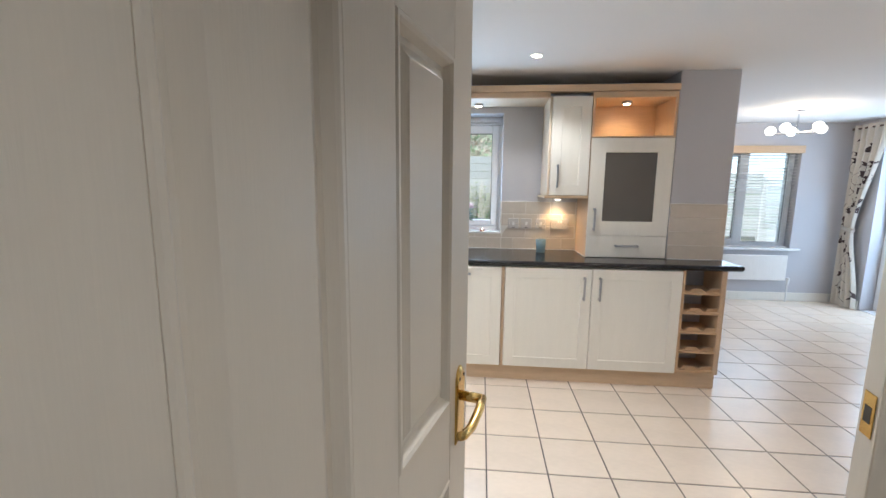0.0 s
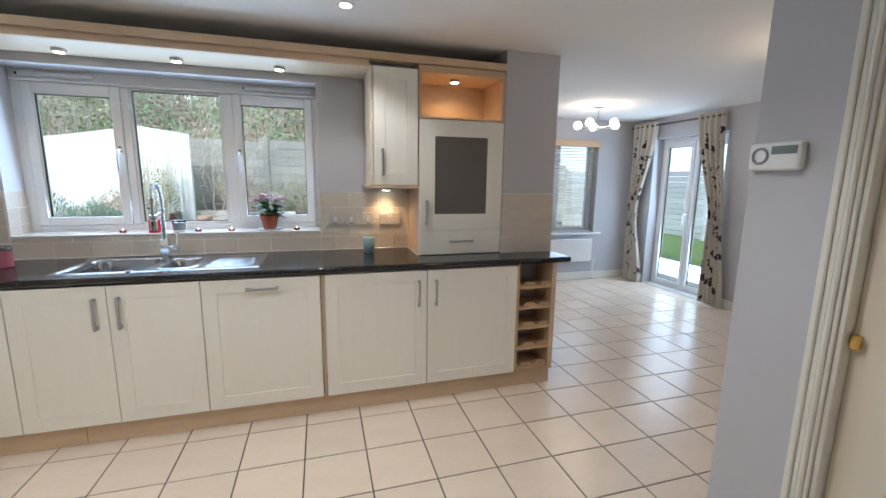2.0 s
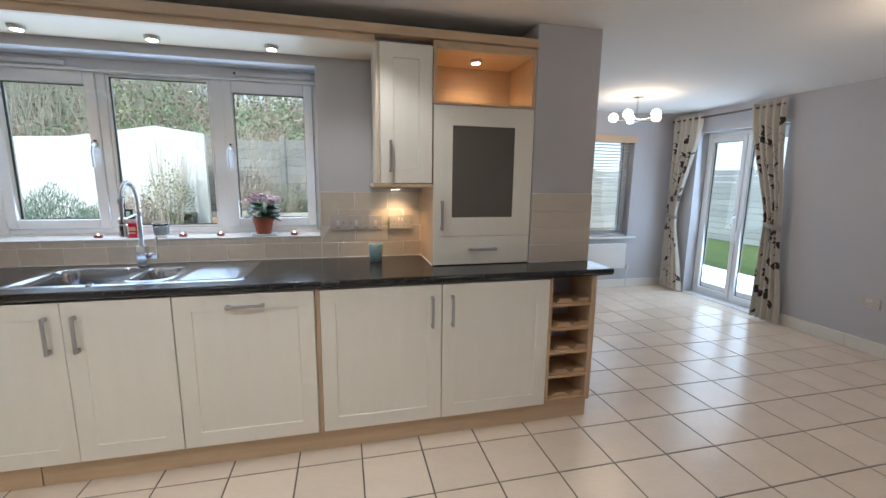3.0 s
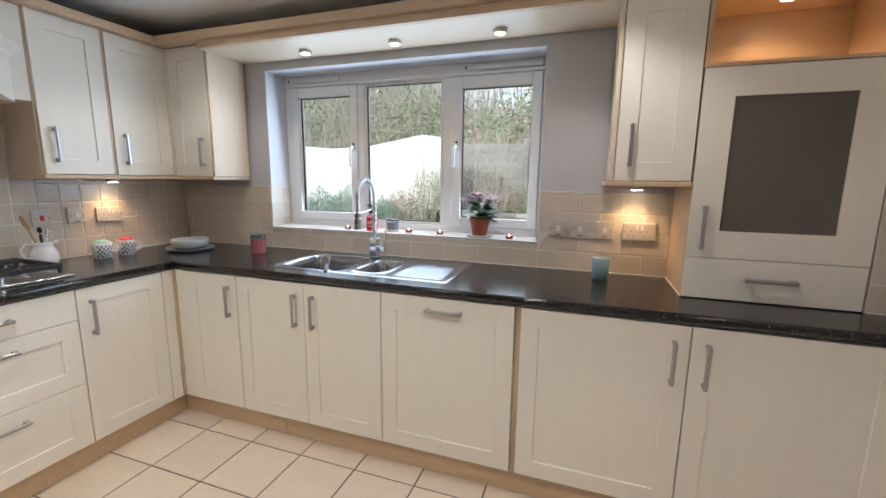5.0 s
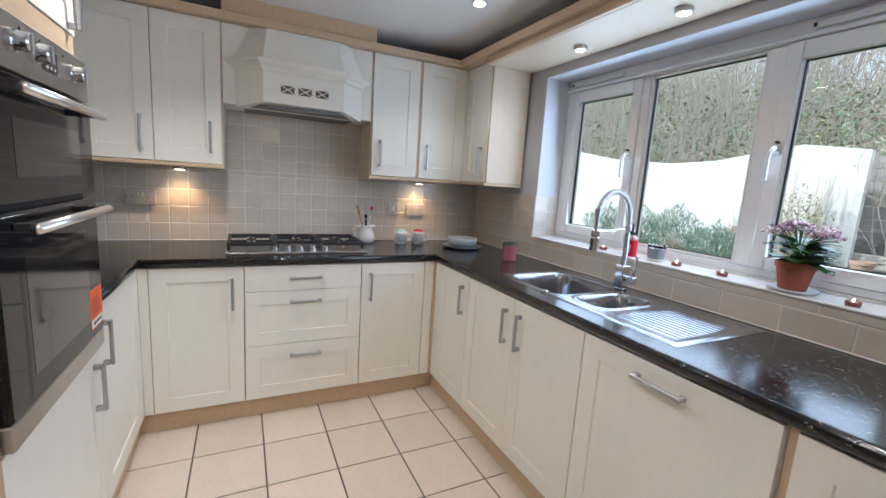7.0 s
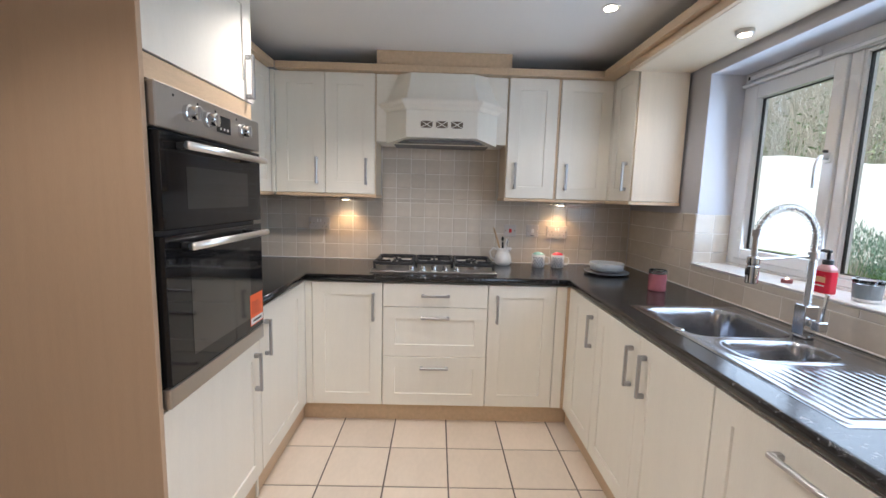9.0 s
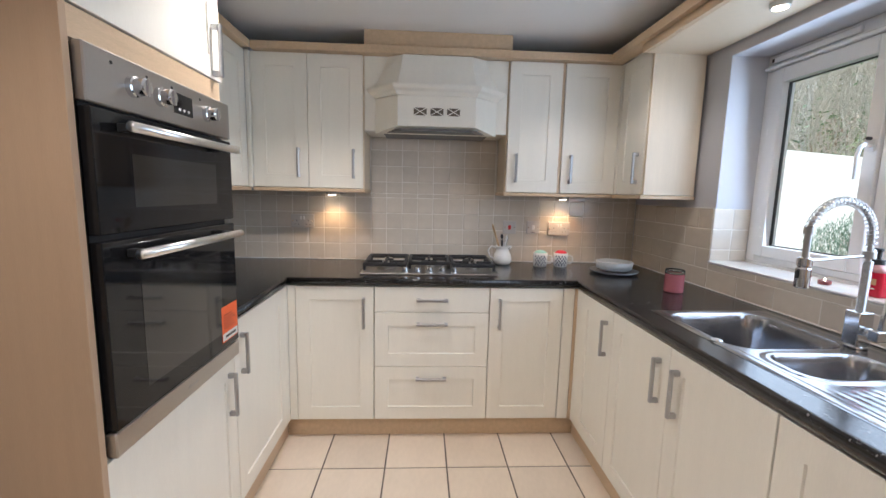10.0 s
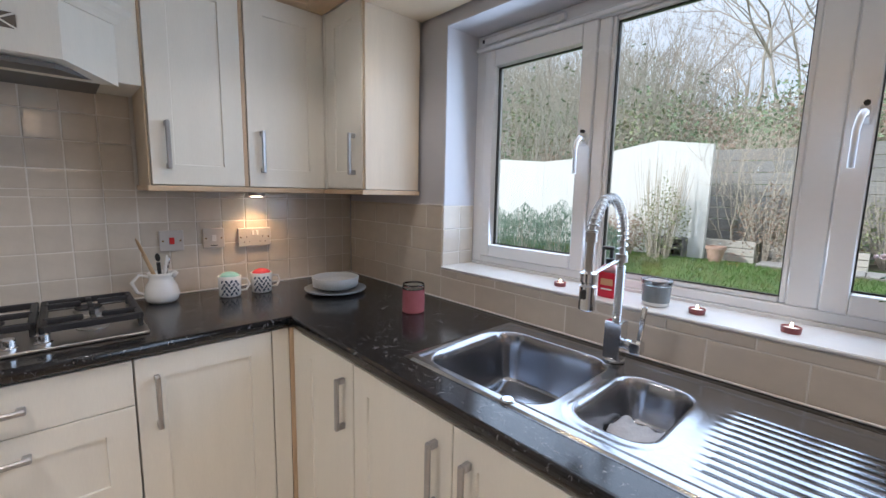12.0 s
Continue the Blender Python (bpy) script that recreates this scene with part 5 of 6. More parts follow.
def lever_handle(d, m, x, toward, z=0.992):
    """Brass backplate with arched top and a lever pointing along local x."""
    out = [(-0.021, -0.070), (0.021, -0.070), (0.021, 0.055)] + [(0.021 * math.cos(a), 0.055 + 0.026 * math.sin(a)) for a in [math.pi * k / 10 for k in range(1, 10)]] + [(-0.021, 0.055)]
    sec = lambda y, s: [(x + u * s, y, z + (v - 0.005) * s + 0.005) for u, v in out]
    bm = loft([sec(0.0, 1.0), sec(-0.003, 1.0), sec(-0.006, 0.88)])
    bmesh.ops.transform(bm, matrix=m, verts=bm.verts)
    pl_ = part("handle_plate", bm, BRASS, d, "worn polished brass lever plate")
    t = toward
    bm = tube([(x, -0.005, z + 0.022), (x, -0.046, z + 0.022)], 0.0095, 14)
    tube([(x - 0.004 * t, -0.046, z + 0.022), (x + 0.03 * t, -0.050, z + 0.019), (x + 0.075 * t, -0.048, z + 0.008), (x + 0.105 * t, -0.044, z + 0.010), (x + 0.118 * t, -0.042, z + 0.016)], 0.0085, 12, bm=bm, taper=0.0075)
    bmesh.ops.transform(bm, matrix=m, verts=bm.verts)
    part("lever", bm, BRASS, pl_, "scrolled brass lever", smooth=True)
    for sx, sz in ((-0.012, 0.060), (0.012, 0.060), (-0.012, -0.058), (0.012, -0.058)):
        part("screw", lathe([(0.0032, 0), (0.0032, 0.0012)], (0, 0, 0), 10, m=m @ Matrix.Translation((x + sx, -0.0058, z + sz)) @ Matrix.Rotation(radians(90), 4, "X")), DARKGAP, pl_)


hingeL, freeR = Vector((2.090, -3.392, 0)), Vector((2.830, -2.935, 0))
mL = pose(hingeL.x, hingeL.y, 0, 0, 0, 75.0)
mR = pose(freeR.x, freeR.y, 0, 0, 0, -13.0)
dl_ = panel_door("door_1", "cream six-panel hall door standing open into the kitchen", mL)
lever_handle(dl_, mL, LW - 0.050, -1)
part("latch_plate", box(LW, LW + 0.0015, 0.010, 0.030, 0.965, 1.065, m=mL), BRASS, dl_)
dr_ = panel_door("door_2", "cream six-panel hall door with brass lever, ajar", mR)
lever_handle(dr_, mR, 0.056, 1, 1.058)
kp = part("keep_plate", box(-0.0016, -0.0001, 0.008, 0.032, 1.072, 1.134, 0.0005, m=mR), BRASS, dr_, "brass latch keep on the door edge")
part("keep_hole", box(-0.0021, -0.0017, 0.013, 0.027, 1.091, 1.115, m=mR), DARKGAP, kp)
bm = box(2.05, 2.085, HY - 0.125, HY + 0.005, 0, 2.03)
box(3.525, 3.56, HY - 0.125, HY + 0.005, 0, 2.03, bm=bm)
box(2.05, 3.56, HY - 0.125, HY + 0.005, 2.03, 2.06, bm=bm)
setting("door_frame", bm, DOOR_PAINT, "cream painted frame of the double doors", "door frame")

# casing and closed door in the passage wall
bm = diag_box(0.212, 0.228, -0.020, 0.0, 0, 2.03, 0.003)
box(0.228, 0.242, -0.014, 0.0, 0, 2.03, 0.003, bm=bm, m=DIAG)
box(0.242, 0.255, -0.019, 0.0, 0, 2.03, 0.004, bm=bm, m=DIAG)
box(0.255, 0.264, -0.012, 0.0, 0, 2.03, 0.002, bm=bm, m=DIAG)
box(0.2643, 0.276, -0.004, 0.11, 0, 2.03, 0.002, bm=bm, m=DIAG)
box(0.212, 1.02, -0.016, 0.0, 2.031, 2.095, 0.003, bm=bm, m=DIAG)
setting("trim", bm, GLOSS_WHITE, "white moulded architrave round the passage doorway", "architrave")
mD = DIAG @ Matrix.Translation((0.277, 0.030, 0))
d3 = panel_door("door_3", "cream panelled door closed in the passage wall", mD)
kn = part("catch", box(0.004, 0.022, -0.022, -0.0005, 1.020, 1.055, 0.004, m=mD), BRASS, d3, "small brass catch")

al = thing("alarm_panel", DIAG @ Vector((0.066, -0.01, 1.47)), "white alarm keypad with a grey ring and screen", "alarm panel")
part("casing", box(0.010, 0.140, -0.026, -0.001, 1.432, 1.504, 0.008, m=DIAG, seg=3), PLASTIC, al)
bm = bmesh.new()
rr = [Vector((0.042 + 0.019 * math.cos(a), -0.0275, 1.470 + 0.019 * math.sin(a))) for a in [2 * math.pi * k / 28 for k in range(29)]]
tube(rr, 0.0035, 8, bm=bm)
bmesh.ops.transform(bm, matrix=DIAG, verts=bm.verts)
part("ring", bm, mat("grey_ring", (0.25, 0.25, 0.27), 0.4), al, "grey ring", smooth=True)
part("screen", box(0.070, 0.132, -0.0272, -0.0261, 1.473, 1.494, m=DIAG), mat("grey_green_screen", (0.13, 0.16, 0.15), 0.3), al, "grey-green display")

# ---- dining end ----
# patio doors
mE = Matrix.Translation((DE + 0.14, 0, 0)) @ Matrix.Rotation(radians(-90), 4, "Z")    # local x runs to -y, y into the wall
pw, pm = window_frame("door_4", "white double glazed patio doors onto the garden", -1.705, -0.66, 0.0, 1.965, 0, [(-1.662, -1.187, True), (-1.179, -0.703, True)], 0.05, category="door", axis=mE)
casement_handle(pw, -1.213, 1.0, pm, 0.11)
part("trickle_vent", box(-1.66, -1.28, -0.03, -0.0005, 1.955, 1.975, 0.003, m=pm), UPVC, pw)
setting("threshold", box(DE + 0.0, DE + 0.14, 0.66, 1.705, -0.003, 0.010, 0.002), UPVC, "white patio door threshold", "threshold")

CURT = bpy.data.materials.new("leafy_curtain_fabric")
CURT.use_nodes = True
nt = CURT.node_tree
N, Lk = nt.nodes, nt.links
b = N["Principled BSDF"]
b.inputs["Roughness"].default_value = 0.9
tcn = N.new("ShaderNodeTexCoord")
wv = N.new("ShaderNodeTexNoise")
wv.inputs["Scale"].default_value, wv.inputs["Detail"].default_value = 90, 3
Lk.new(tcn.outputs["Object"], wv.inputs[0])
rm = N.new("ShaderNodeMapRange")
rm.inputs["To Min"].default_value, rm.inputs["To Max"].default_value = 0.9, 1.08
Lk.new(wv.outputs[0], rm.inputs[0])
sc = N.new("ShaderNodeVectorMath")
sc.operation = "SCALE"
sc.inputs[0].default_value = (0.60, 0.56, 0.49)
Lk.new(rm.outputs[0], sc.inputs["Scale"])
Lk.new(sc.outputs[0], b.inputs["Base Color"])
PRINT = mat("brown_leaf_print", (0.055, 0.035, 0.035), 0.85, vary=0.3, scale=40, fine=150)


def curtain(label, top, tie, foot, seed):
    """Eyelet curtain held by a tie-back: each of top, tie, foot is (centre y, width)."""
    r = random.Random(seed)
    o = thing("curtain", (DE - 0.07, tie[0], 0), label, "curtain", "patio curtains")
    nu, nv = 72, 46
    ph = r.uniform(0, 3)

    def at(u, v):
        z = 0.02 + (2.175 - 0.02) * v
        tz = 0.44
        if v > tz:
            k = smooth_step(tz, 1.0, v) ** 0.8
            c, w = tie[0] + (top[0] - tie[0]) * k, tie[1] + (top[1] - tie[1]) * k
        else:
            k = smooth_step(tz, 0.0, v)
            c, w = tie[0] + (foot[0] - tie[0]) * k, tie[1] + (foot[1] - tie[1]) * k
        amp = 0.032 * (0.55 + 0.45 * w / top[1])
        y = c + (u - 0.5) * w
        x = DE - 0.085 + amp * math.cos(2 * math.pi * 4.5 * u + ph + 0.5 * math.sin(3 * v)) + 0.006 * math.sin(9 * u + 7 * v)
        return Vector((x, y, z))

    bm = bmesh.new()
    g = [[bm.verts.new(at(i / nu, j / nv)) for i in range(nu + 1)] for j in range(nv + 1)]
    for j in range(nv):
        for i in range(nu):
            bm.faces.new((g[j][i], g[j][i + 1], g[j + 1][i + 1], g[j + 1][i]))
    part("drape", bm, CURT, o, "cream curtain cloth", smooth=True)
    # printed leaves and stems lie on the folds
    for k in range(58):
        u, v = r.uniform(0.03, 0.97), r.uniform(0.02, 0.94)
        size, wide, lean = r.uniform(0.05, 0.10), r.uniform(0.22, 0.5), r.uniform(-0.9, 0.9)
        if k % 4 == 0:
            size, wide = 0.085, 0.85
        w_here = (at(1, v) - at(0, v)).length
        bm = bmesh.new()
        ring = []
        for q in range(12):
            a = 2 * math.pi * q / 12
            du, dv = 0.5 * size * wide * math.cos(a), 0.5 * size * math.sin(a) * (1 + 0.2 * math.sin(3 * a))
            du, dv = du * math.cos(lean) - dv * math.sin(lean), du * math.sin(lean) + dv * math.cos(lean)
            p = at(min(1, max(0, u + du / w_here * 0.8)), min(1, max(0, v + dv / 2.15)))
            ring.append(bm.verts.new(p - Vector((0.0025, 0, 0))))
        c = bm.verts.new(at(u, v) - Vector((0.004, 0, 0)))
        for q in range(12):
            bm.faces.new((ring[q], ring[(q + 1) % 12], c))
        part("printed_leaf", bm, PRINT, o)
    for k in range(7):
        u, v0 = r.uniform(0.1, 0.9), r.uniform(0.0, 0.7)
        pts = [at(min(1, max(0, u + 0.16 * math.sin(s * 0.35 + k))), min(1, v0 + 0.013 * s)) - Vector((0.003, 0, 0)) for s in range(20)]
        part("printed_stem", tube(pts, 0.0022, 4), PRINT, o)
    band = [Vector((DE - 0.085 - 0.052 * math.cos(a), tie[0] + (tie[1] * 0.5 + 0.008) * math.sin(a), 0.965 + 0.02 * math.sin(a))) for a in [2 * math.pi * q / 24 for q in range(25)]]
    bm = bmesh.new()
    lo = [bm.verts.new(p - Vector((0, 0, 0.02))) for p in band]
    hi = [bm.verts.new(p + Vector((0, 0, 0.02))) for p in band]
    for q in range(24):
        bm.faces.new((lo[q], lo[q + 1], hi[q + 1], hi[q]))
    bmesh.ops.solidify(bm, geom=bm.faces[:], thickness=0.003)
    part("tie_back", bm, CURT, o, "cream fabric tie-back", smooth=True)


curtain("cream curtain with brown leaf print, tied back", (1.80, 0.40), (1.92, 0.15), (1.84, 0.31), 3)
curtain("cream curtain with brown leaf print, tied back at the wall", (0.81, 0.32), (0.62, 0.16), (0.58, 0.27), 8)
po = thing("curtain_pole", (DE - 0.085, 1.3, 2.14), "slim brown metal curtain pole over the patio doors", "curtain pole")
POLE = mat("bronze_pole", (0.16, 0.12, 0.10), 0.35, 0.8)
part("rod", tube([(DE - 0.085, 0.68, 2.135), (DE - 0.085, 2.03, 2.135)], 0.011, 14), POLE, po)
for y in (0.72, 2.01):
    part("bracket", box(DE - 0.085, DE - 0.001, y - 0.008, y + 0.008, 2.128, 2.142, 0.002), POLE, po)
for y in (0.68, 2.03):
    part("finial", lathe([(0.004, 0), (0.02, 0.008), (0.022, 0.020), (0.012, 0.032)], (DE - 0.085, y, 2.119), 16), POLE, po)

# window with venetian blind
dw_, dm = window_frame("window_2", "white dining window behind a slatted blind", 5.005, 6.195, 0.685, 1.945, DN + 0.10, [(5.05, 5.60, True), (5.65, 6.15, False)], 0.05)
setting("window_sill_dining", box(4.93, 6.30, DN - 0.05, DN + 0.10, 0.655, 0.682, 0.006), UPVC, "white window board under the blind", "window sill")
bl = thing("venetian_blind", (5.60, DN + 0.03, 0.70), "white slatted venetian blind with a wooden pelmet", "blind")
part("pelmet", box(4.96, 6.215, DN - 0.035, DN + 0.05, 1.862, 1.952, 0.004), BEECH, bl, "light oak pelmet board")
SLAT = mat("white_slat", (0.74, 0.73, 0.72), 0.4, vary=0.02)
slat_mesh = None
for i in range(30):
    z = 0.722 + i * 0.0385
    if slat_mesh is None:
        s0 = part("slat", box(-0.585, 0.585, -0.024, 0.024, -0.0013, 0.0013), SLAT, bl)
        slat_mesh = s0.data
        s = s0
    else:
        s = new("slat", slat_mesh)
        s.parent = bl
        s.matrix_parent_inverse = bl.matrix_basis.inverted()
    s.matrix_basis = Matrix.Translation((5.605, DN + 0.055, z)) @ Matrix.Rotation(radians(-7), 4, "X")
part("bottom_rail", box(5.02, 6.19, DN + 0.035, DN + 0.078, 0.688, 0.702, 0.003), SLAT, bl)
for x in (5.2, 5.62, 6.02):
    part("ladder_tape", box(x - 0.002, x + 0.002, DN + 0.026, DN + 0.0275, 0.70, 1.87), SLAT, bl)

ra = thing("radiator", (5.6, DN - 0.05, 0.2), "white panel radiator under the dining window", "radiator")
bm = box(5.05, 6.14, DN - 0.085, DN - 0.065, 0.275, 0.600, 0.006)
part("panel", bm, PLASTIC, ra)
for i in range(26):
    x = 5.09 + i * 0.04
    part("rib", box(x, x + 0.026, DN - 0.0861, DN - 0.0852, 0.30, 0.575, 0.0004), PLASTIC, ra)
part("back_bracket", box(5.2, 6.0, DN - 0.064, DN - 0.001, 0.35, 0.55), PLASTIC, ra)
va = part("valve", lathe([(0.014, 0), (0.016, 0.03), (0.02, 0.034), (0.02, 0.075), (0.014, 0.08)], (6.175, DN - 0.075, 0.235), 18), PLASTIC, ra, "white thermostatic valve")
part("pipe", tube([(6.175, DN - 0.075, 0.0), (6.175, DN - 0.075, 0.235)], 0.0075, 10), PLASTIC, ra)
wall_plate("pale switch plate on the grey dining wall", front(DE - 0.001, 2.0, 1.06, -90.0), 0.086, 0.086, "switch_plate")
wall_plate("pale double socket on the grey dining wall", front(DE - 0.001, -0.20, 0.42, -90.0), 0.147, 0.086, "double_socket")

# ---- garden ----
GRASS = mat("lawn_grass", (0.12, 0.19, 0.05), 0.9, vary=0.35, scale=1.2, fine=25, bump=0.6)
BANKM = mat("leaf_litter_bank", (0.22, 0.20, 0.13), 0.95, vary=0.5, scale=1.5, fine=14, bump=0.8)
WHITEWALL = mat("white_render", (0.80, 0.79, 0.76), 0.8, vary=0.06, scale=1.5, fine=60, bump=0.1, stretch=(4, 4, 0.7))
FENCE = mat("weathered_fence", (0.40, 0.385, 0.36), 0.85, vary=0.3, scale=5, fine=40, bump=0.3, stretch=(2, 2, 12), island=0.12)
GREYFENCE = mat("grey_lap_fence", (0.40, 0.42, 0.44), 0.85, vary=0.2, scale=5, fine=40, bump=0.3, stretch=(1, 1, 12), island=0.1)
BARK = mat("grey_bark", (0.48, 0.43, 0.37), 0.9, vary=0.3, scale=10, fine=40, bump=0.4)
PALEBARK = mat("pale_bark", (0.56, 0.49, 0.40), 0.9, vary=0.3, scale=10, fine=40, bump=0.4)


def ground_z(x, y):
    side = 1 - smooth_step(4.0, 8.0, x)
    z = -0.15 + 0.50 * smooth_step(0.8, 6.2, y) * side
    back = smooth_step(7.9, 13.5, y) * 2.9 + smooth_step(13.5, 40, y) * 3.0
    back += smooth_step(10, 22, y) * 2.0 * (1 - smooth_step(-16.0, -3.0, x))
    return z + back * (1 - smooth_step(6.0, 12.0, x)) + (0.12 * noise.noise(Vector((x * 0.5, y * 0.5, 3))) if y > 8 else 0)


bm = bmesh.new()
gx = [-400, -200, -100, -50, -30, -22, -18] + [-15 + 0.6 * i for i in range(56)] + [20, 30, 50, 100, 200, 400]
gy = [-400, -200, -80, -30, -12, -6] + [0.5 * i for i in range(0, 42)] + [22, 26, 30, 36, 45, 80, 200, 400]
vs = [[bm.verts.new((x, y, ground_z(x, y))) for x in gx] for y in gy]
for j in range(len(gy) - 1):
    for i in range(len(gx) - 1):
        f = bm.faces.new((vs[j][i], vs[j][i + 1], vs[j + 1][i + 1], vs[j + 1][i]))
        f.material_index = 1 if gy[j] > 7.3 and gx[i] < 11 else 0
        f.smooth = True
setting("ground", bm, [GRASS, BANKM], "green lawn rising to a rough wooded bank", "ground")

PAVE = mat("pale_paving", (0.42, 0.40, 0.37), 0.8, vary=0.12, scale=3, fine=50, bump=0.15, island=0.08)
pav = setting("pavement", box(7.145, 8.95, -1.6, 3.4, -0.20, -0.128), mat("paving_joint", (0.2, 0.19, 0.17), 0.9), "pale slab patio outside the doors", "pavement")
slab = box(-0.296, 0.296, -0.296, 0.296, -0.018, 0.018, 0.004)
slab_me = part("slab", slab, PAVE, pav)
slab_me.location = (7.445, -1.3, -0.118)
for i in range(3):
    for j in range(8):
        if i or j:
            s = new("slab", slab_me.data)
            s.parent = pav
            s.location = (7.445 + 0.6 * i, -1.3 + 0.6 * j, -0.118)

# white garden wall with a sloping top
ww = thing("garden_wall", (-3, 6.6, 0), "tall white rendered garden wall with a sloping top", "garden wall")
tops = [(-9.0, 6.30, 2.70), (-6.4, 6.38, 2.50), (-4.6, 6.44, 2.17), (-3.1, 6.50, 2.05), (-2.2, 6.53, 2.09), (-0.85, 6.58, 2.33), (-0.02, 6.63, 2.22)]
for i, (p, q) in enumerate(zip(tops, tops[1:])):
    a = [(p[0], p[1], -0.3), (q[0] - 0.004, q[1], -0.3), (q[0] - 0.004, q[1], q[2]), (p[0], p[1], p[2])]
    part("wall_bay", loft([a, [(x, y + 0.10, z) for x, y, z in a]]), WHITEWALL, ww)


def board_fence(name, label, p, q, height, material, boards, lap=True):
    """Fence panels of horizontal boards between posts."""
    p, q = Vector((*p, 0)), Vector((*q, 0))
    n = max(1, round((q - p).length / 1.83))
    d = (q - p) / n
    ang = math.atan2(d.y, d.x)
    f = thing(name, (p.x, p.y, ground_z(p.x, p.y)), label, "fence")
    w = d.length
    bh = height / boards
    me = part("board", box(0.05, w - 0.05, -0.008, 0.008, 0, bh - 0.012, 0.003, m=Matrix.Rotation(radians(5), 4, "X") if lap else None), material, f)
    me2 = part("post", box(-0.05, 0.05, -0.05, 0.05, -0.2, height + 0.06, 0.006), material, f)
    for k in range(n):
        c = p + d * k
        zb = ground_z(c.x + d.x / 2, c.y + d.y / 2) + 0.03
        for i in range(boards):
            s = me if k == 0 and i == 0 else new("board", me.data)
            s.parent = f
            s.matrix_parent_inverse = f.matrix_basis.inverted()
            s.matrix_basis = Matrix.Translation((c.x, c.y, zb + i * bh)) @ Matrix.Rotation(ang, 4, "Z")
        s = me2 if k == 0 else new("post", me2.data)
        s.parent = f
        s.matrix_parent_inverse = f.matrix_basis.inverted()
        s.matrix_basis = Matrix.Translation((c.x, c.y, zb)) @ Matrix.Rotation(ang, 4, "Z")


board_fence("garden_fence", "weathered dark board fence at the end of the lawn", (-0.45, 7.55), (4.6, 9.0), 1.85, FENCE, 9)
board_fence("garden_fence", "weathered dark board fence along the back garden", (4.6, 9.0), (12.4, 9.6), 1.85, FENCE, 9)
board_fence("garden_fence", "grey lapped board fence beside the lawn", (12.4, 9.6), (12.4, -2.0), 1.85, GREYFENCE, 12)

# raised sleeper beds with a pot
SLEEPER = mat("pale_sleeper_wood", (0.55, 0.51, 0.45), 0.85, vary=0.25, scale=6, fine=50, bump=0.3, stretch=(2, 10, 10))
pb = thing("raised_bed", (0.4, 6.9, ground_z(0.4, 6.9)), "pale timber raised garden bed by the fence", "raised bed")
for i, (x0, x1, y0, h) in enumerate(((-0.35, 0.65, 6.75, 0.36), (0.67, 1.9, 7.1, 0.30))):
    zg = ground_z(x0, y0) - 0.02
    for k in range(3):
        part("sleeper", box(x0, x1, y0, y0 + 0.09, zg + k * h / 3, zg + (k + 1) * h / 3 - 0.008, 0.006), SLEEPER, pb)
    part("soil", box(x0, x1, y0 + 0.0905, y0 + 0.6, zg, zg + h - 0.04), BANKM, pb)
fp = thing("flower_pot", (0.20, 6.45, ground_z(0.20, 6.45)), "weathered terracotta pot on the lawn", "plant pot")
part("pot", lathe([(0.09, 0), (0.13, 0.20), (0.145, 0.20), (0.145, 0.25), (0.125, 0.25), (0.11, 0.18)], (0.20, 6.45, ground_z(0.20, 6.45)), 26), mat("pale_terracotta", (0.52, 0.34, 0.26), 0.8, vary=0.15, scale=12, fine=80, bump=0.1), fp)


# hollow dark blocks stacked beside the bed, and a pale path to the fence
BLOCK = mat("dark_stone_block", (0.17, 0.16, 0.15), 0.9, vary=0.3, scale=8, fine=60, bump=0.4)
bs = thing("block_stack", (-0.60, 6.45, ground_z(-0.60, 6.45)), "stack of dark hollow blocks beside the raised bed", "blocks")
for i in range(2):
    for j in range(2):
        cx, cz = -0.75 + 0.26 * i, ground_z(-0.60, 6.45) + 0.002 + 0.17 * j
        bm = bmesh.new()
        for q in ((0, 0.24, 0, 0.035), (0, 0.24, 0.125, 0.16), (0, 0.035, 0.0355, 0.1245), (0.205, 0.24, 0.0355, 0.1245)):
            box(cx + q[0], cx + q[1], 6.38, 6.60, cz + q[2], cz + q[3], 0.004, bm=bm)
        part("block", bm, BLOCK, bs)
pth = setting("garden_path", box(0.72, 6.0, 6.42, 6.98, 0.10, 0.372), mat("path_bed", (0.25, 0.23, 0.2), 0.9), "pale paved path between lawn and fence", "path")
for i in range(9):
    part("slab", box(0.735 + 0.585 * i, 1.305 + 0.585 * i, 6.44, 6.96, 0.3725, 0.392, 0.004), PAVE, pth)


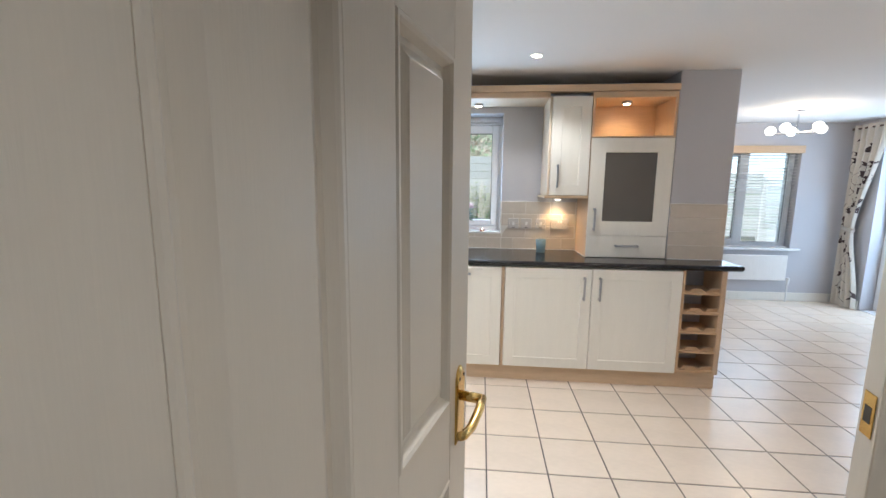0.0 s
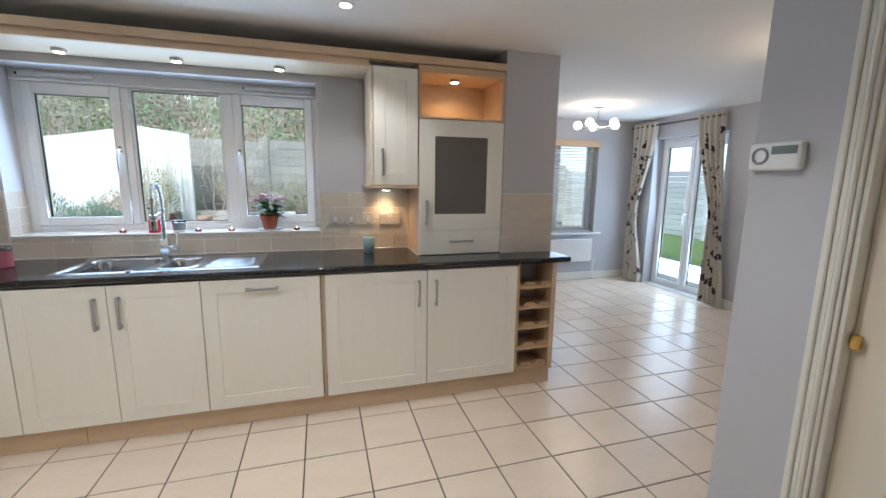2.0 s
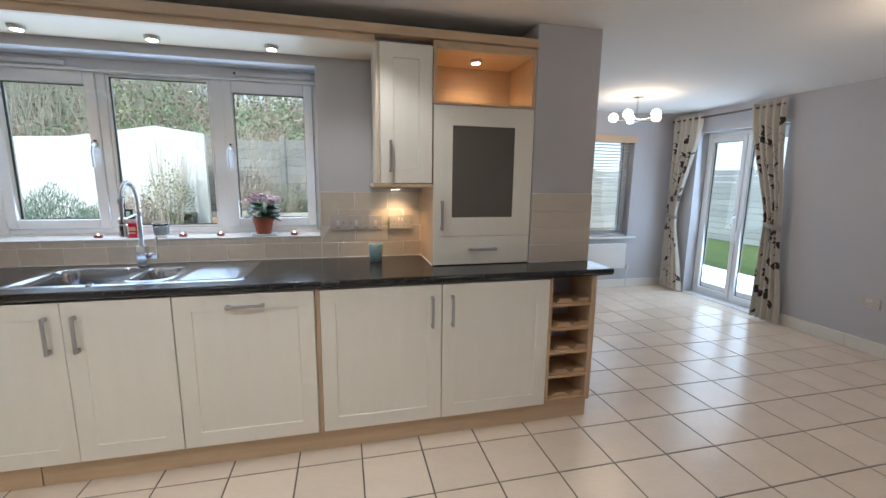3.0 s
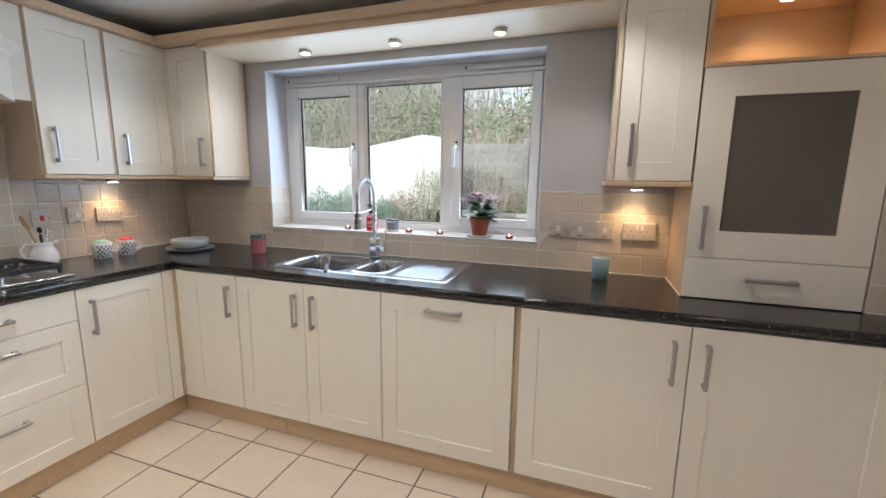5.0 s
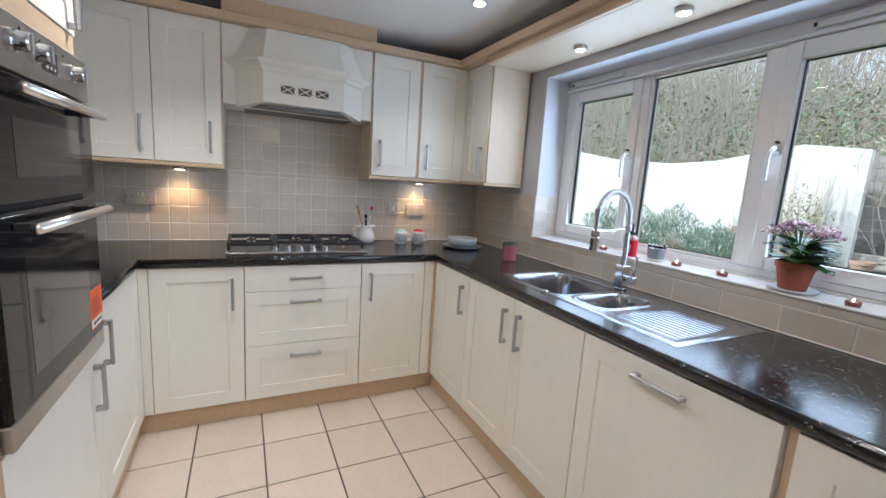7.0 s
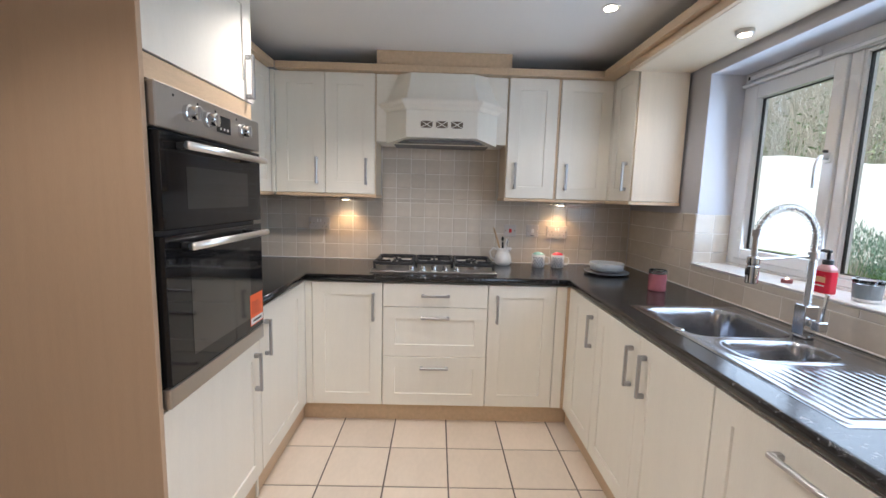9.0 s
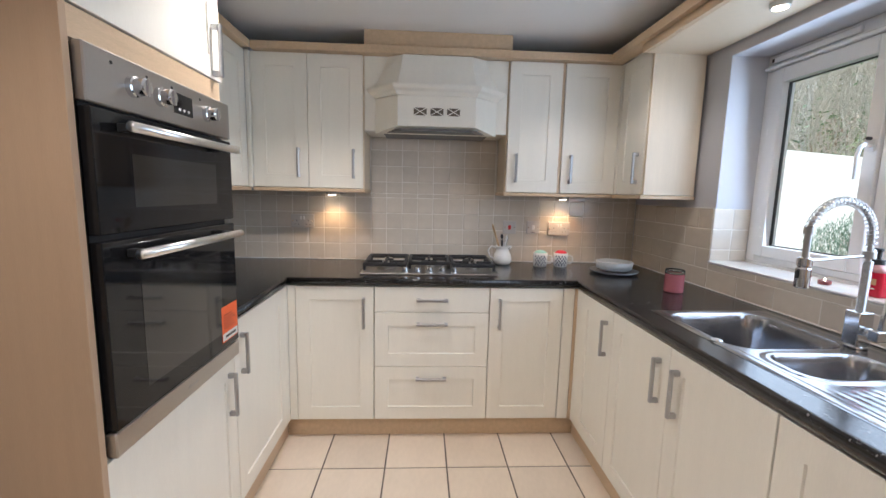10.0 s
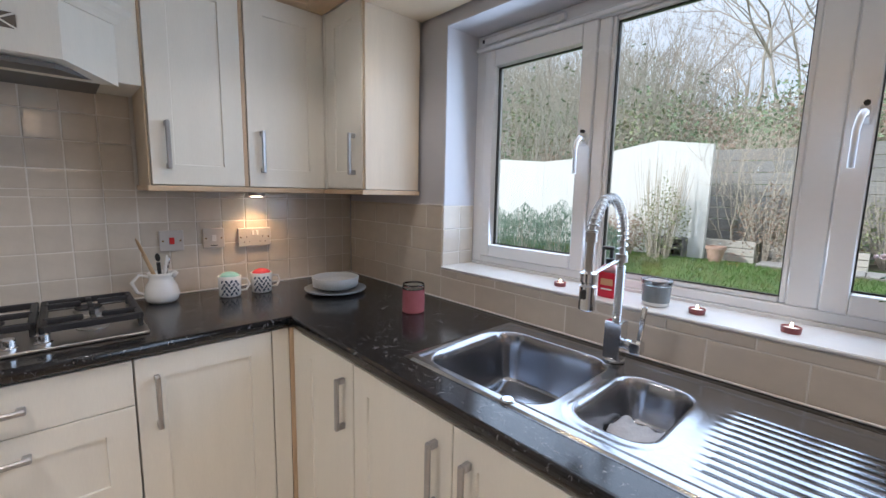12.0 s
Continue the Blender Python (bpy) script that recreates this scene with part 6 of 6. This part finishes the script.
def crown_leaves(name, label, centre, spread, count, size, material, parent, seed, upright=0.0):
    r = random.Random(seed)
    verts, faces = [], []
    for k in range(count):
        a, t = r.uniform(0, 6.283), r.random() ** 0.6
        p = Vector((centre[0] + spread[0] * t * math.cos(a), centre[1] + spread[1] * t * math.sin(a), centre[2] + spread[2] * r.random() ** 0.8 * (1 - 0.45 * t)))
        d = Vector((r.gauss(0, 1), r.gauss(0, 1), r.gauss(0, 1) + upright * 3)).normalized()
        s = d.orthogonal().normalized()
        s = Matrix.Rotation(r.uniform(0, 6.283), 3, d) @ s
        L, W = size[0] * r.uniform(0.6, 1.3), size[1] * r.uniform(0.6, 1.3)
        i = len(verts)
        verts += [p, p + d * L * 0.5 + s * W, p + d * L, p + d * L * 0.5 - s * W]
        faces.append((i, i + 1, i + 2, i + 3))
    me = bpy.data.meshes.new(name)
    me.from_pydata(verts, [], faces)
    me.materials.append(material)
    ob = new(name, me)
    if parent:
        ob.parent = parent
        ob.matrix_parent_inverse = parent.matrix_basis.inverted()
    if label:
        ob["label"] = label
    return ob


ROSEMARY = mat("rosemary_green", (0.17, 0.26, 0.19), 0.7, vary=0.4, scale=3, fine=30)
OLIVE = mat("olive_shrub", (0.30, 0.33, 0.17), 0.7, vary=0.4, scale=3, fine=30)
IVY = mat("ivy_green", (0.20, 0.30, 0.15), 0.6, vary=0.5, scale=1.5, fine=20)
RUSSET = mat("russet_leaves", (0.38, 0.27, 0.20), 0.8, vary=0.4, scale=1.5, fine=20)
rb = random.Random(21)
for (x, y, w, h), k in zip(((-2.6, 5.2, 0.55, 0.85), (-1.75, 5.0, 0.5, 0.95), (-1.0, 4.9, 0.45, 0.7), (-3.5, 5.3, 0.6, 0.8)), range(4)):
    sh = thing("rosemary_bush", (x, y, ground_z(x, y)), "bushy grey-green rosemary against the white wall", "shrub", "rosemary bushes")
    bm = bmesh.new()
    zg = ground_z(x, y)
    for s in range(34):
        a, t = rb.uniform(0, 6.283), rb.random()
        b0 = Vector((x + 0.5 * w * t * math.cos(a), y + 0.4 * w * t * math.sin(a), zg))
        tube([b0, b0 + Vector((0.25 * w * math.cos(a), 0.2 * w * math.sin(a), h * (0.6 + 0.4 * rb.random()) * (1.05 - 0.4 * t)))], 0.006, 4, bm=bm, taper=0.002)
    part("stems", bm, BARK, sh)
    tagged(crown_leaves("foliage", "", (x, y, zg + 0.05), (w, 0.7 * w, h), 2600, (0.075, 0.006), ROSEMARY, sh, k, upright=0.8), kind="stuff")
for (x, y, w, h, m_), k in zip(((-0.55, 6.15, 0.42, 1.35, OLIVE), (-1.15, 6.1, 0.40, 0.75, RUSSET), (0.75, 7.0, 0.50, 1.25, RUSSET), (1.3, 7.45, 0.6, 0.9, OLIVE), (2.15, 7.85, 0.55, 1.25, OLIVE), (2.9, 8.05, 0.5, 1.35, OLIVE)), range(6)):
    sh = thing("garden_shrub", (x, y, ground_z(x, y)), "thin yellowing garden shrub near the fence", "shrub", "garden shrubs")
    bm = bmesh.new()
    zg = ground_z(x, y)
    for s in range(60):
        a, t = rb.uniform(0, 6.283), rb.random()
        b0 = Vector((x + 0.15 * math.cos(a), y + 0.15 * math.sin(a), zg))
        tube([b0, b0 + Vector((w * t * math.cos(a) * 0.6, w * t * math.sin(a) * 0.6, h * 0.6)), b0 + Vector((w * t * math.cos(a), w * t * math.sin(a), h * rb.uniform(0.8, 1.3)))], 0.006, 4, bm=bm, taper=0.002)
    part("stems", bm, PALEBARK, sh)
    tagged(crown_leaves("foliage", "", (x, y, zg + 0.1), (w, w, h), 900, (0.05, 0.014), m_, sh, k + 9), kind="stuff")


def grow(bm, p, d, length, radius, depth, r, twigs):
    pts, q = [p], p
    dd = d.copy()
    for k in range(4):
        dd = (dd + Vector((r.gauss(0, 0.13), r.gauss(0, 0.13), r.gauss(0.05, 0.08)))).normalized()
        q = q + dd * (length / 4)
        pts.append(q)
    tube(pts, radius, 6 if depth > 2 else 3, bm=bm if depth > 2 else twigs, taper=radius * 0.55)
    if depth == 0:
        return
    n = r.choice((3, 3, 4)) if depth > 1 else 4
    for k in range(n):
        i = r.choice((2, 3, 4)) if k else 4
        axis = Vector((r.gauss(0, 1), r.gauss(0, 1), r.gauss(0, 0.4))).normalized()
        nd = (dd + axis * r.uniform(0.45, 0.95)).normalized()
        nd.z = max(nd.z, -0.1)
        grow(bm, pts[i], nd.normalized(), length * r.uniform(0.55, 0.78), radius * 0.52, depth - 1, r, twigs)


def bare_tree(seed, height, material, label):
    r = random.Random(seed)
    t = thing("bare_tree", (0, 0, 0), label, "tree", "trees on the bank")
    bm, tw = bmesh.new(), bmesh.new()
    grow(bm, Vector((0, 0, -0.3)), Vector((r.gauss(0, 0.05), r.gauss(0, 0.05), 1)).normalized(), height * 0.36, 0.055, 5, r, tw)
    part("trunk", bm, material, t)
    part("crown", tw, material, t, "fine leafless twigs")
    return t


kinds = [bare_tree(5, 7.5, BARK, "leafless grey tree on the wooded bank"), bare_tree(6, 8.5, BARK, "tall leafless tree on the wooded bank"), bare_tree(7, 6.5, PALEBARK, "pale leafless tree on the wooded bank")]
spots = []
for i in range(80):
    x, y = rb.uniform(-22, 9), rb.uniform(12.0, 28)
    spots.append((x, y))
for i, (x, y) in enumerate(spots):
    t = kinds[i % 3]
    if i < 3:
        t.matrix_basis = Matrix.Translation((x, y, ground_z(x, y)))
    else:
        s = rb.uniform(0.7, 1.15)
        c = copy_thing(t, Matrix.Translation((x, y, ground_z(x, y))) @ Matrix.Rotation(rb.uniform(0, 6.283), 4, "Z"))
        c.scale = (s, s, s)
# twiggy leafless shrub by the fence corner
r9 = random.Random(77)
ts = thing("leafless_shrub", (0.35, 7.0, ground_z(0.35, 7.0)), "twiggy leafless pale shrub before the fence", "shrub")
tr, tw = bmesh.new(), bmesh.new()
for k in range(9):
    a = k * 0.7
    grow(tr, Vector((0.35 + 0.1 * math.cos(a), 7.0 + 0.1 * math.sin(a), ground_z(0.35, 7.0))), Vector((0.45 * math.cos(a) + 0.15, 0.2 * math.sin(a), 1)).normalized(), 1.1, 0.014, 3, r9, tw)
part("branches", tr, PALEBARK, ts)
part("twigs", tw, PALEBARK, ts, "fine pale twigs")
ts["group"] = "leafless shrubs"
for x, y, turn in ((3.3, 8.2, 5.2),):
    copy_thing(ts, Matrix.Translation((x, y, ground_z(x, y))) @ Matrix.Rotation(turn, 4, "Z"))

# undergrowth over the bank: leaves, brambles and thickets of thin saplings
SAPLING = mat("pale_sapling", (0.52, 0.49, 0.40), 0.9, vary=0.3, scale=2, fine=20)
verts, faces, mats = [], [], []


def blade(p, d, L, W, kind):
    s = d.orthogonal().normalized()
    i = len(verts)
    verts.extend((p, p + d * L * 0.5 + s * W, p + d * L, p + d * L * 0.5 - s * W))
    faces.append((i, i + 1, i + 2, i + 3))
    mats.append(kind)


for k in range(90000):
    x, y = rb.uniform(-18, 7.5), 8.0 + 13 * rb.random() ** 1.2
    n1 = noise.noise(Vector((x * 0.45, y * 0.45, 7)))
    n2 = noise.noise(Vector((x * 0.9, y * 0.9, 17)))
    p = Vector((x, y, ground_z(x, y) + rb.random() ** 1.5 * (0.6 + 2.0 * max(0, n1 + 0.2))))
    d = Vector((rb.gauss(0, 1), rb.gauss(0, 1), rb.gauss(0.3, 0.8))).normalized()
    if rb.random() < 0.3:
        blade(p, d, rb.uniform(0.25, 0.8), 0.006, 2)
    else:
        blade(p, d, rb.uniform(0.07, 0.16), rb.uniform(0.025, 0.05), 0 if n2 + rb.gauss(0, 0.14) > 0.0 else (3 if n1 > 0.1 else 1))
for k in range(5200):
    x, y = 8.0 - 30 * rb.random() ** 0.8, rb.uniform(9.0, 24)
    if x > -2.5 and rb.random() < 0.75:
        continue
    p = Vector((x, y, ground_z(x, y) - 0.1))
    d = Vector((rb.gauss(0, 0.16), rb.gauss(0, 0.16), 1)).normalized()
    H = rb.uniform(1.2, 4.6) * (1.0 - 0.5 * smooth_step(-6, -1, x))
    W = rb.uniform(0.006, 0.016)
    blade(p, d, H, W, 4 if k % 3 else 2)
    for q in range(9):
        dd = (d + Vector((rb.gauss(0, 0.55), rb.gauss(0, 0.55), rb.gauss(0.1, 0.3)))).normalized()
        b0 = p + d * H * rb.uniform(0.25, 0.95)
        blade(b0, dd, H * rb.uniform(0.12, 0.32), W * 0.5, 4 if k % 3 else 2)
        if q < 3 and k % 4 == 0:
            blade(b0, dd.orthogonal(), rb.uniform(0.08, 0.16), 0.04, 0)
me = bpy.data.meshes.new("undergrowth")
me.from_pydata(verts, [], faces)
for m_ in (IVY, RUSSET, PALEBARK, OLIVE, SAPLING):
    me.materials.append(m_)
me.polygons.foreach_set("material_index", mats)
tagged(new("undergrowth", me), "ivy, brambles and thin saplings over the bank", "undergrowth", "", "stuff")
# grass blades on the lawn that shows from the windows
verts, faces, mats = [], [], []
for k in range(42000):
    if k % 4:
        x, y = rb.uniform(-4.5, 5.5), rb.uniform(2.2, 6.4)
    else:
        x, y = rb.uniform(8.95, 12.3), rb.uniform(-1.5, 8.0)
    d = Vector((rb.gauss(0, 0.45), rb.gauss(0, 0.45), 1)).normalized()
    blade(Vector((x, y, ground_z(x, y) - 0.01)), d, rb.uniform(0.04, 0.095), rb.uniform(0.003, 0.006), 0 if noise.noise(Vector((x, y, 2))) + rb.gauss(0, 0.25) > -0.1 else 1)
me = bpy.data.meshes.new("lawn_blades")
me.from_pydata(verts, [], faces)
for m_ in (mat("grass_blade", (0.13, 0.24, 0.05), 0.7, vary=0.3, scale=2, fine=30), mat("dry_grass_blade", (0.26, 0.27, 0.10), 0.7, vary=0.3, scale=2, fine=30)):
    me.materials.append(m_)
me.polygons.foreach_set("material_index", mats)
tagged(new("lawn_blades", me), "short uneven lawn grass with drier patches", "grass", "", "stuff")

# ---- wall tiles ----
CACHE = {}


def tile_mesh(w, h, material, thick=0.008, bevel=0.0022):
    key = (round(w, 4), round(h, 4), material.name)
    if key not in CACHE:
        bm = bmesh.new()
        W, H = w / 2, h / 2
        ring = lambda i, y: [(-W + i, y, -H + i), (W - i, y, -H + i), (W - i, y, H - i), (-W + i, y, H - i)]
        loft([ring(0, thick), ring(0, bevel * 0.8), ring(bevel, 0.0003), ring(bevel * 4, 0.0)], bm)
        bmesh.ops.recalc_face_normals(bm, faces=bm.faces)
        me = bpy.data.meshes.new("tile")
        bm.to_mesh(me)
        bm.free()
        me.materials.append(material)
        CACHE[key] = me
    return CACHE[key]


jr = random.Random(11)


def tile_field(parent, m, u0, u1, z0, z1, w, h, ustart, zstart, gap=0.0028, offset=0.0):
    """Tiles over a rectangle of a wall, cut at its edges; m gives the wall's frame."""
    j = math.floor((z0 - zstart) / h + 1e-6)
    while zstart + j * h < z1 - 0.004:
        a, b = max(z0, zstart + j * h), min(z1, zstart + (j + 1) * h)
        us = ustart + (offset if j % 2 else 0)
        i = math.floor((u0 - us) / w + 1e-6)
        while us + i * w < u1 - 0.004:
            c, d = max(u0, us + i * w), min(u1, us + (i + 1) * w)
            if b - a > 0.012 and d - c > 0.012:
                t = new("tile", tile_mesh(d - c - gap, b - a - gap, TILE))
                t.parent = parent
                t.matrix_basis = m @ Matrix.Translation(((c + d) / 2, jr.uniform(-0.0004, 0.0004), (a + b) / 2)) @ Matrix.Rotation(jr.gauss(0, 0.009), 4, "X") @ Matrix.Rotation(jr.gauss(0, 0.009), 4, "Z")
            i += 1
        j += 1


def backing(name, b):
    return setting(name, box(*b), GROUT, "cream tiled splashback with pale grout", "splashback")


ZB = WT1 + 0.004
fW = Matrix.Rotation(radians(90), 4, "Z")            # hob wall: local x is y
sp1 = backing("splashback_west", (-0.0075, -0.0016, -2.714, -0.0005, ZB, 1.70))
tile_field(sp1, fW, -1.752, -0.002, ZB, 1.335, 0.10, 0.10, -1.752, 0.907)
tile_field(sp1, fW, -1.752, -0.952, 1.335, 1.70, 0.10, 0.10, -1.752, 0.907)
tile_field(sp1, fW, -2.712, -1.752, ZB, 1.335, 0.10, 0.10, -1.752, 0.907)
fN = Matrix()
sp2 = backing("splashback_north_left", (0.001, WX0 - 0.001, 0.0016, 0.0075, ZB, 1.297))
tile_field(sp2, fN, 0.002, WX0, ZB, 1.297, 0.20, 0.10, 0.142, 0.897, offset=0.1)
sp3 = backing("splashback_north_window", (WX0 - 0.001, WX1 + 0.001, 0.0016, 0.0075, ZB, WZ0 - 0.012))
tile_field(sp3, fN, WX0, WX1, ZB, WZ0 - 0.012, 0.20, 0.10, 0.142, 0.897, offset=0.1)
sp4 = backing("splashback_north_right", (WX1 + 0.001, TX0, 0.0016, 0.0075, ZB, 1.297))
tile_field(sp4, fN, WX1, TX0 - 0.001, ZB, 1.297, 0.20, 0.10, 0.165, 0.897, offset=0.1)
sp5 = backing("splashback_nib", (3.656, KX - 0.001, -0.3575, -0.3525, ZB, 1.305))
tile_field(sp5, Matrix.Translation((0, -0.3605, 0)), 3.656, KX - 0.001, ZB, 1.305, 0.40, 0.10, 3.656, 0.905, offset=0.0)
fR = Matrix.Translation((WX0 + 0.0085, 0, 0)) @ Matrix.Rotation(radians(90), 4, "Z")
sp6 = setting("reveal_tiles", box(WX0 - 0.0005, WX0 + 0.007, 0.002, 0.186, WZ0 + 0.0005, 1.297), GROUT, "cream tiled window reveal", "splashback")
tile_field(sp6, fR, 0.001, 0.186, WZ0 + 0.001, 1.297, 0.10, 0.10, 0.001, 0.997)
fR2 = Matrix.Translation((WX1 - 0.0085, 0, 0)) @ Matrix.Rotation(radians(-90), 4, "Z")
sp7 = setting("reveal_tiles_right", box(WX1 - 0.007, WX1 + 0.0005, 0.002, 0.186, WZ0 + 0.0005, 1.297), GROUT, "cream tiled window reveal", "splashback")
tile_field(sp7, fR2, -0.186, -0.001, WZ0 + 0.001, 1.297, 0.10, 0.10, -0.101, 0.997)
fS = Matrix.Translation((0, -2.7115, 0)) @ Matrix.Rotation(radians(180), 4, "Z")
sp8 = backing("splashback_south", (0.001, 1.196, -2.7195, -2.7125, ZB, 1.335))
tile_field(sp8, fS, -1.196, -0.002, ZB, 1.335, 0.20, 0.10, -1.196, 0.907, offset=0.1)
# white trims: tile tops and the sealant along the worktop
bm = box(WX1, 2.772, -0.003, 0.0075, 1.2975, 1.302, 0.001)
box(3.656, KX, -0.363, -0.353, 1.3055, 1.310, 0.001, bm=bm)
box(0.604, WX0, -0.003, 0.0075, 1.2975, 1.302, 0.001, bm=bm)
setting("trim_tiles", bm, PLASTIC, "thin white tile trim", "trim")
bm = box(0.0, TX0, -0.006, 0.0, WT1 + 0.0003, ZB + 0.002, 0.002)
box(0.0, 0.006, -2.71, -0.006, WT1 + 0.0003, ZB + 0.002, 0.002, bm=bm)
box(3.655, KX, -0.366, -0.360, WT1 + 0.0003, ZB + 0.002, 0.002, bm=bm)
box(TX0 - 0.005, TX0 - 0.0005, -0.35, -0.006, WT1 + 0.0003, ZB + 0.002, 0.001, bm=bm)
setting("trim_sealant", bm, PLASTIC, "white sealant bead along the worktop", "trim")

# ---- floor tiles ----
P = 0.305
bm = bmesh.new()
S = 0.1490
ring = lambda i, z: [(-S + i, -S + i, z), (S - i, -S + i, z), (S - i, S - i, z), (-S + i, S - i, z)]
loft([ring(0, -0.008), ring(0, -0.0015), ring(0.0018, 0.0)], bm)
bmesh.ops.recalc_face_normals(bm, faces=bm.faces)
ft = bpy.data.meshes.new("tile")
bm.to_mesh(ft)
bm.free()
ft.materials.append(FLOOR_TILE)
far_v, far_f = [], []
count = 0
for i in range(-1, 21):
    for j in range(-11, 11):
        x, y = 0.825 + P * (i + 0.5), -0.975 + P * (j + 0.5)
        if x < 0.45 or x > DE + 0.1 or y > DN + 0.1 or (y > -0.50 and x < 3.95) or (y < -2.25 and x < 1.75):
            continue
        z = -0.0003 + jr.uniform(-0.0003, 0.0003)
        if y > -3.0 and x < 6.2 and count < 300:
            t = new("tile", ft)
            t.parent = floor
            t.matrix_basis = Matrix.Translation((x, y, z)) @ Matrix.Rotation(jr.gauss(0, 0.0012), 4, "X") @ Matrix.Rotation(jr.gauss(0, 0.0012), 4, "Y") @ Matrix.Rotation(math.pi * jr.choice((0, 1)), 4, "Z")
            count += 1
        else:
            k = len(far_v)
            for i2, z2 in ((0, -0.008), (0, -0.0015), (0.0018, 0.0)):
                far_v += [(x + a, y + b, z + c) for a, b, c in ring(i2, z2)]
            for r0 in (0, 4):
                far_f += [tuple(k + r0 + q for q in (a, (a + 1) % 4, (a + 1) % 4 + 4, a + 4)) for a in range(4)]
            far_f.append((k + 8, k + 9, k + 10, k + 11))
me = bpy.data.meshes.new("far_tiles")
me.from_pydata(far_v, [], far_f)
me.materials.append(FLOOR_TILE)
o = tagged(new("far_tiles", me), kind="stuff")
o.parent = floor
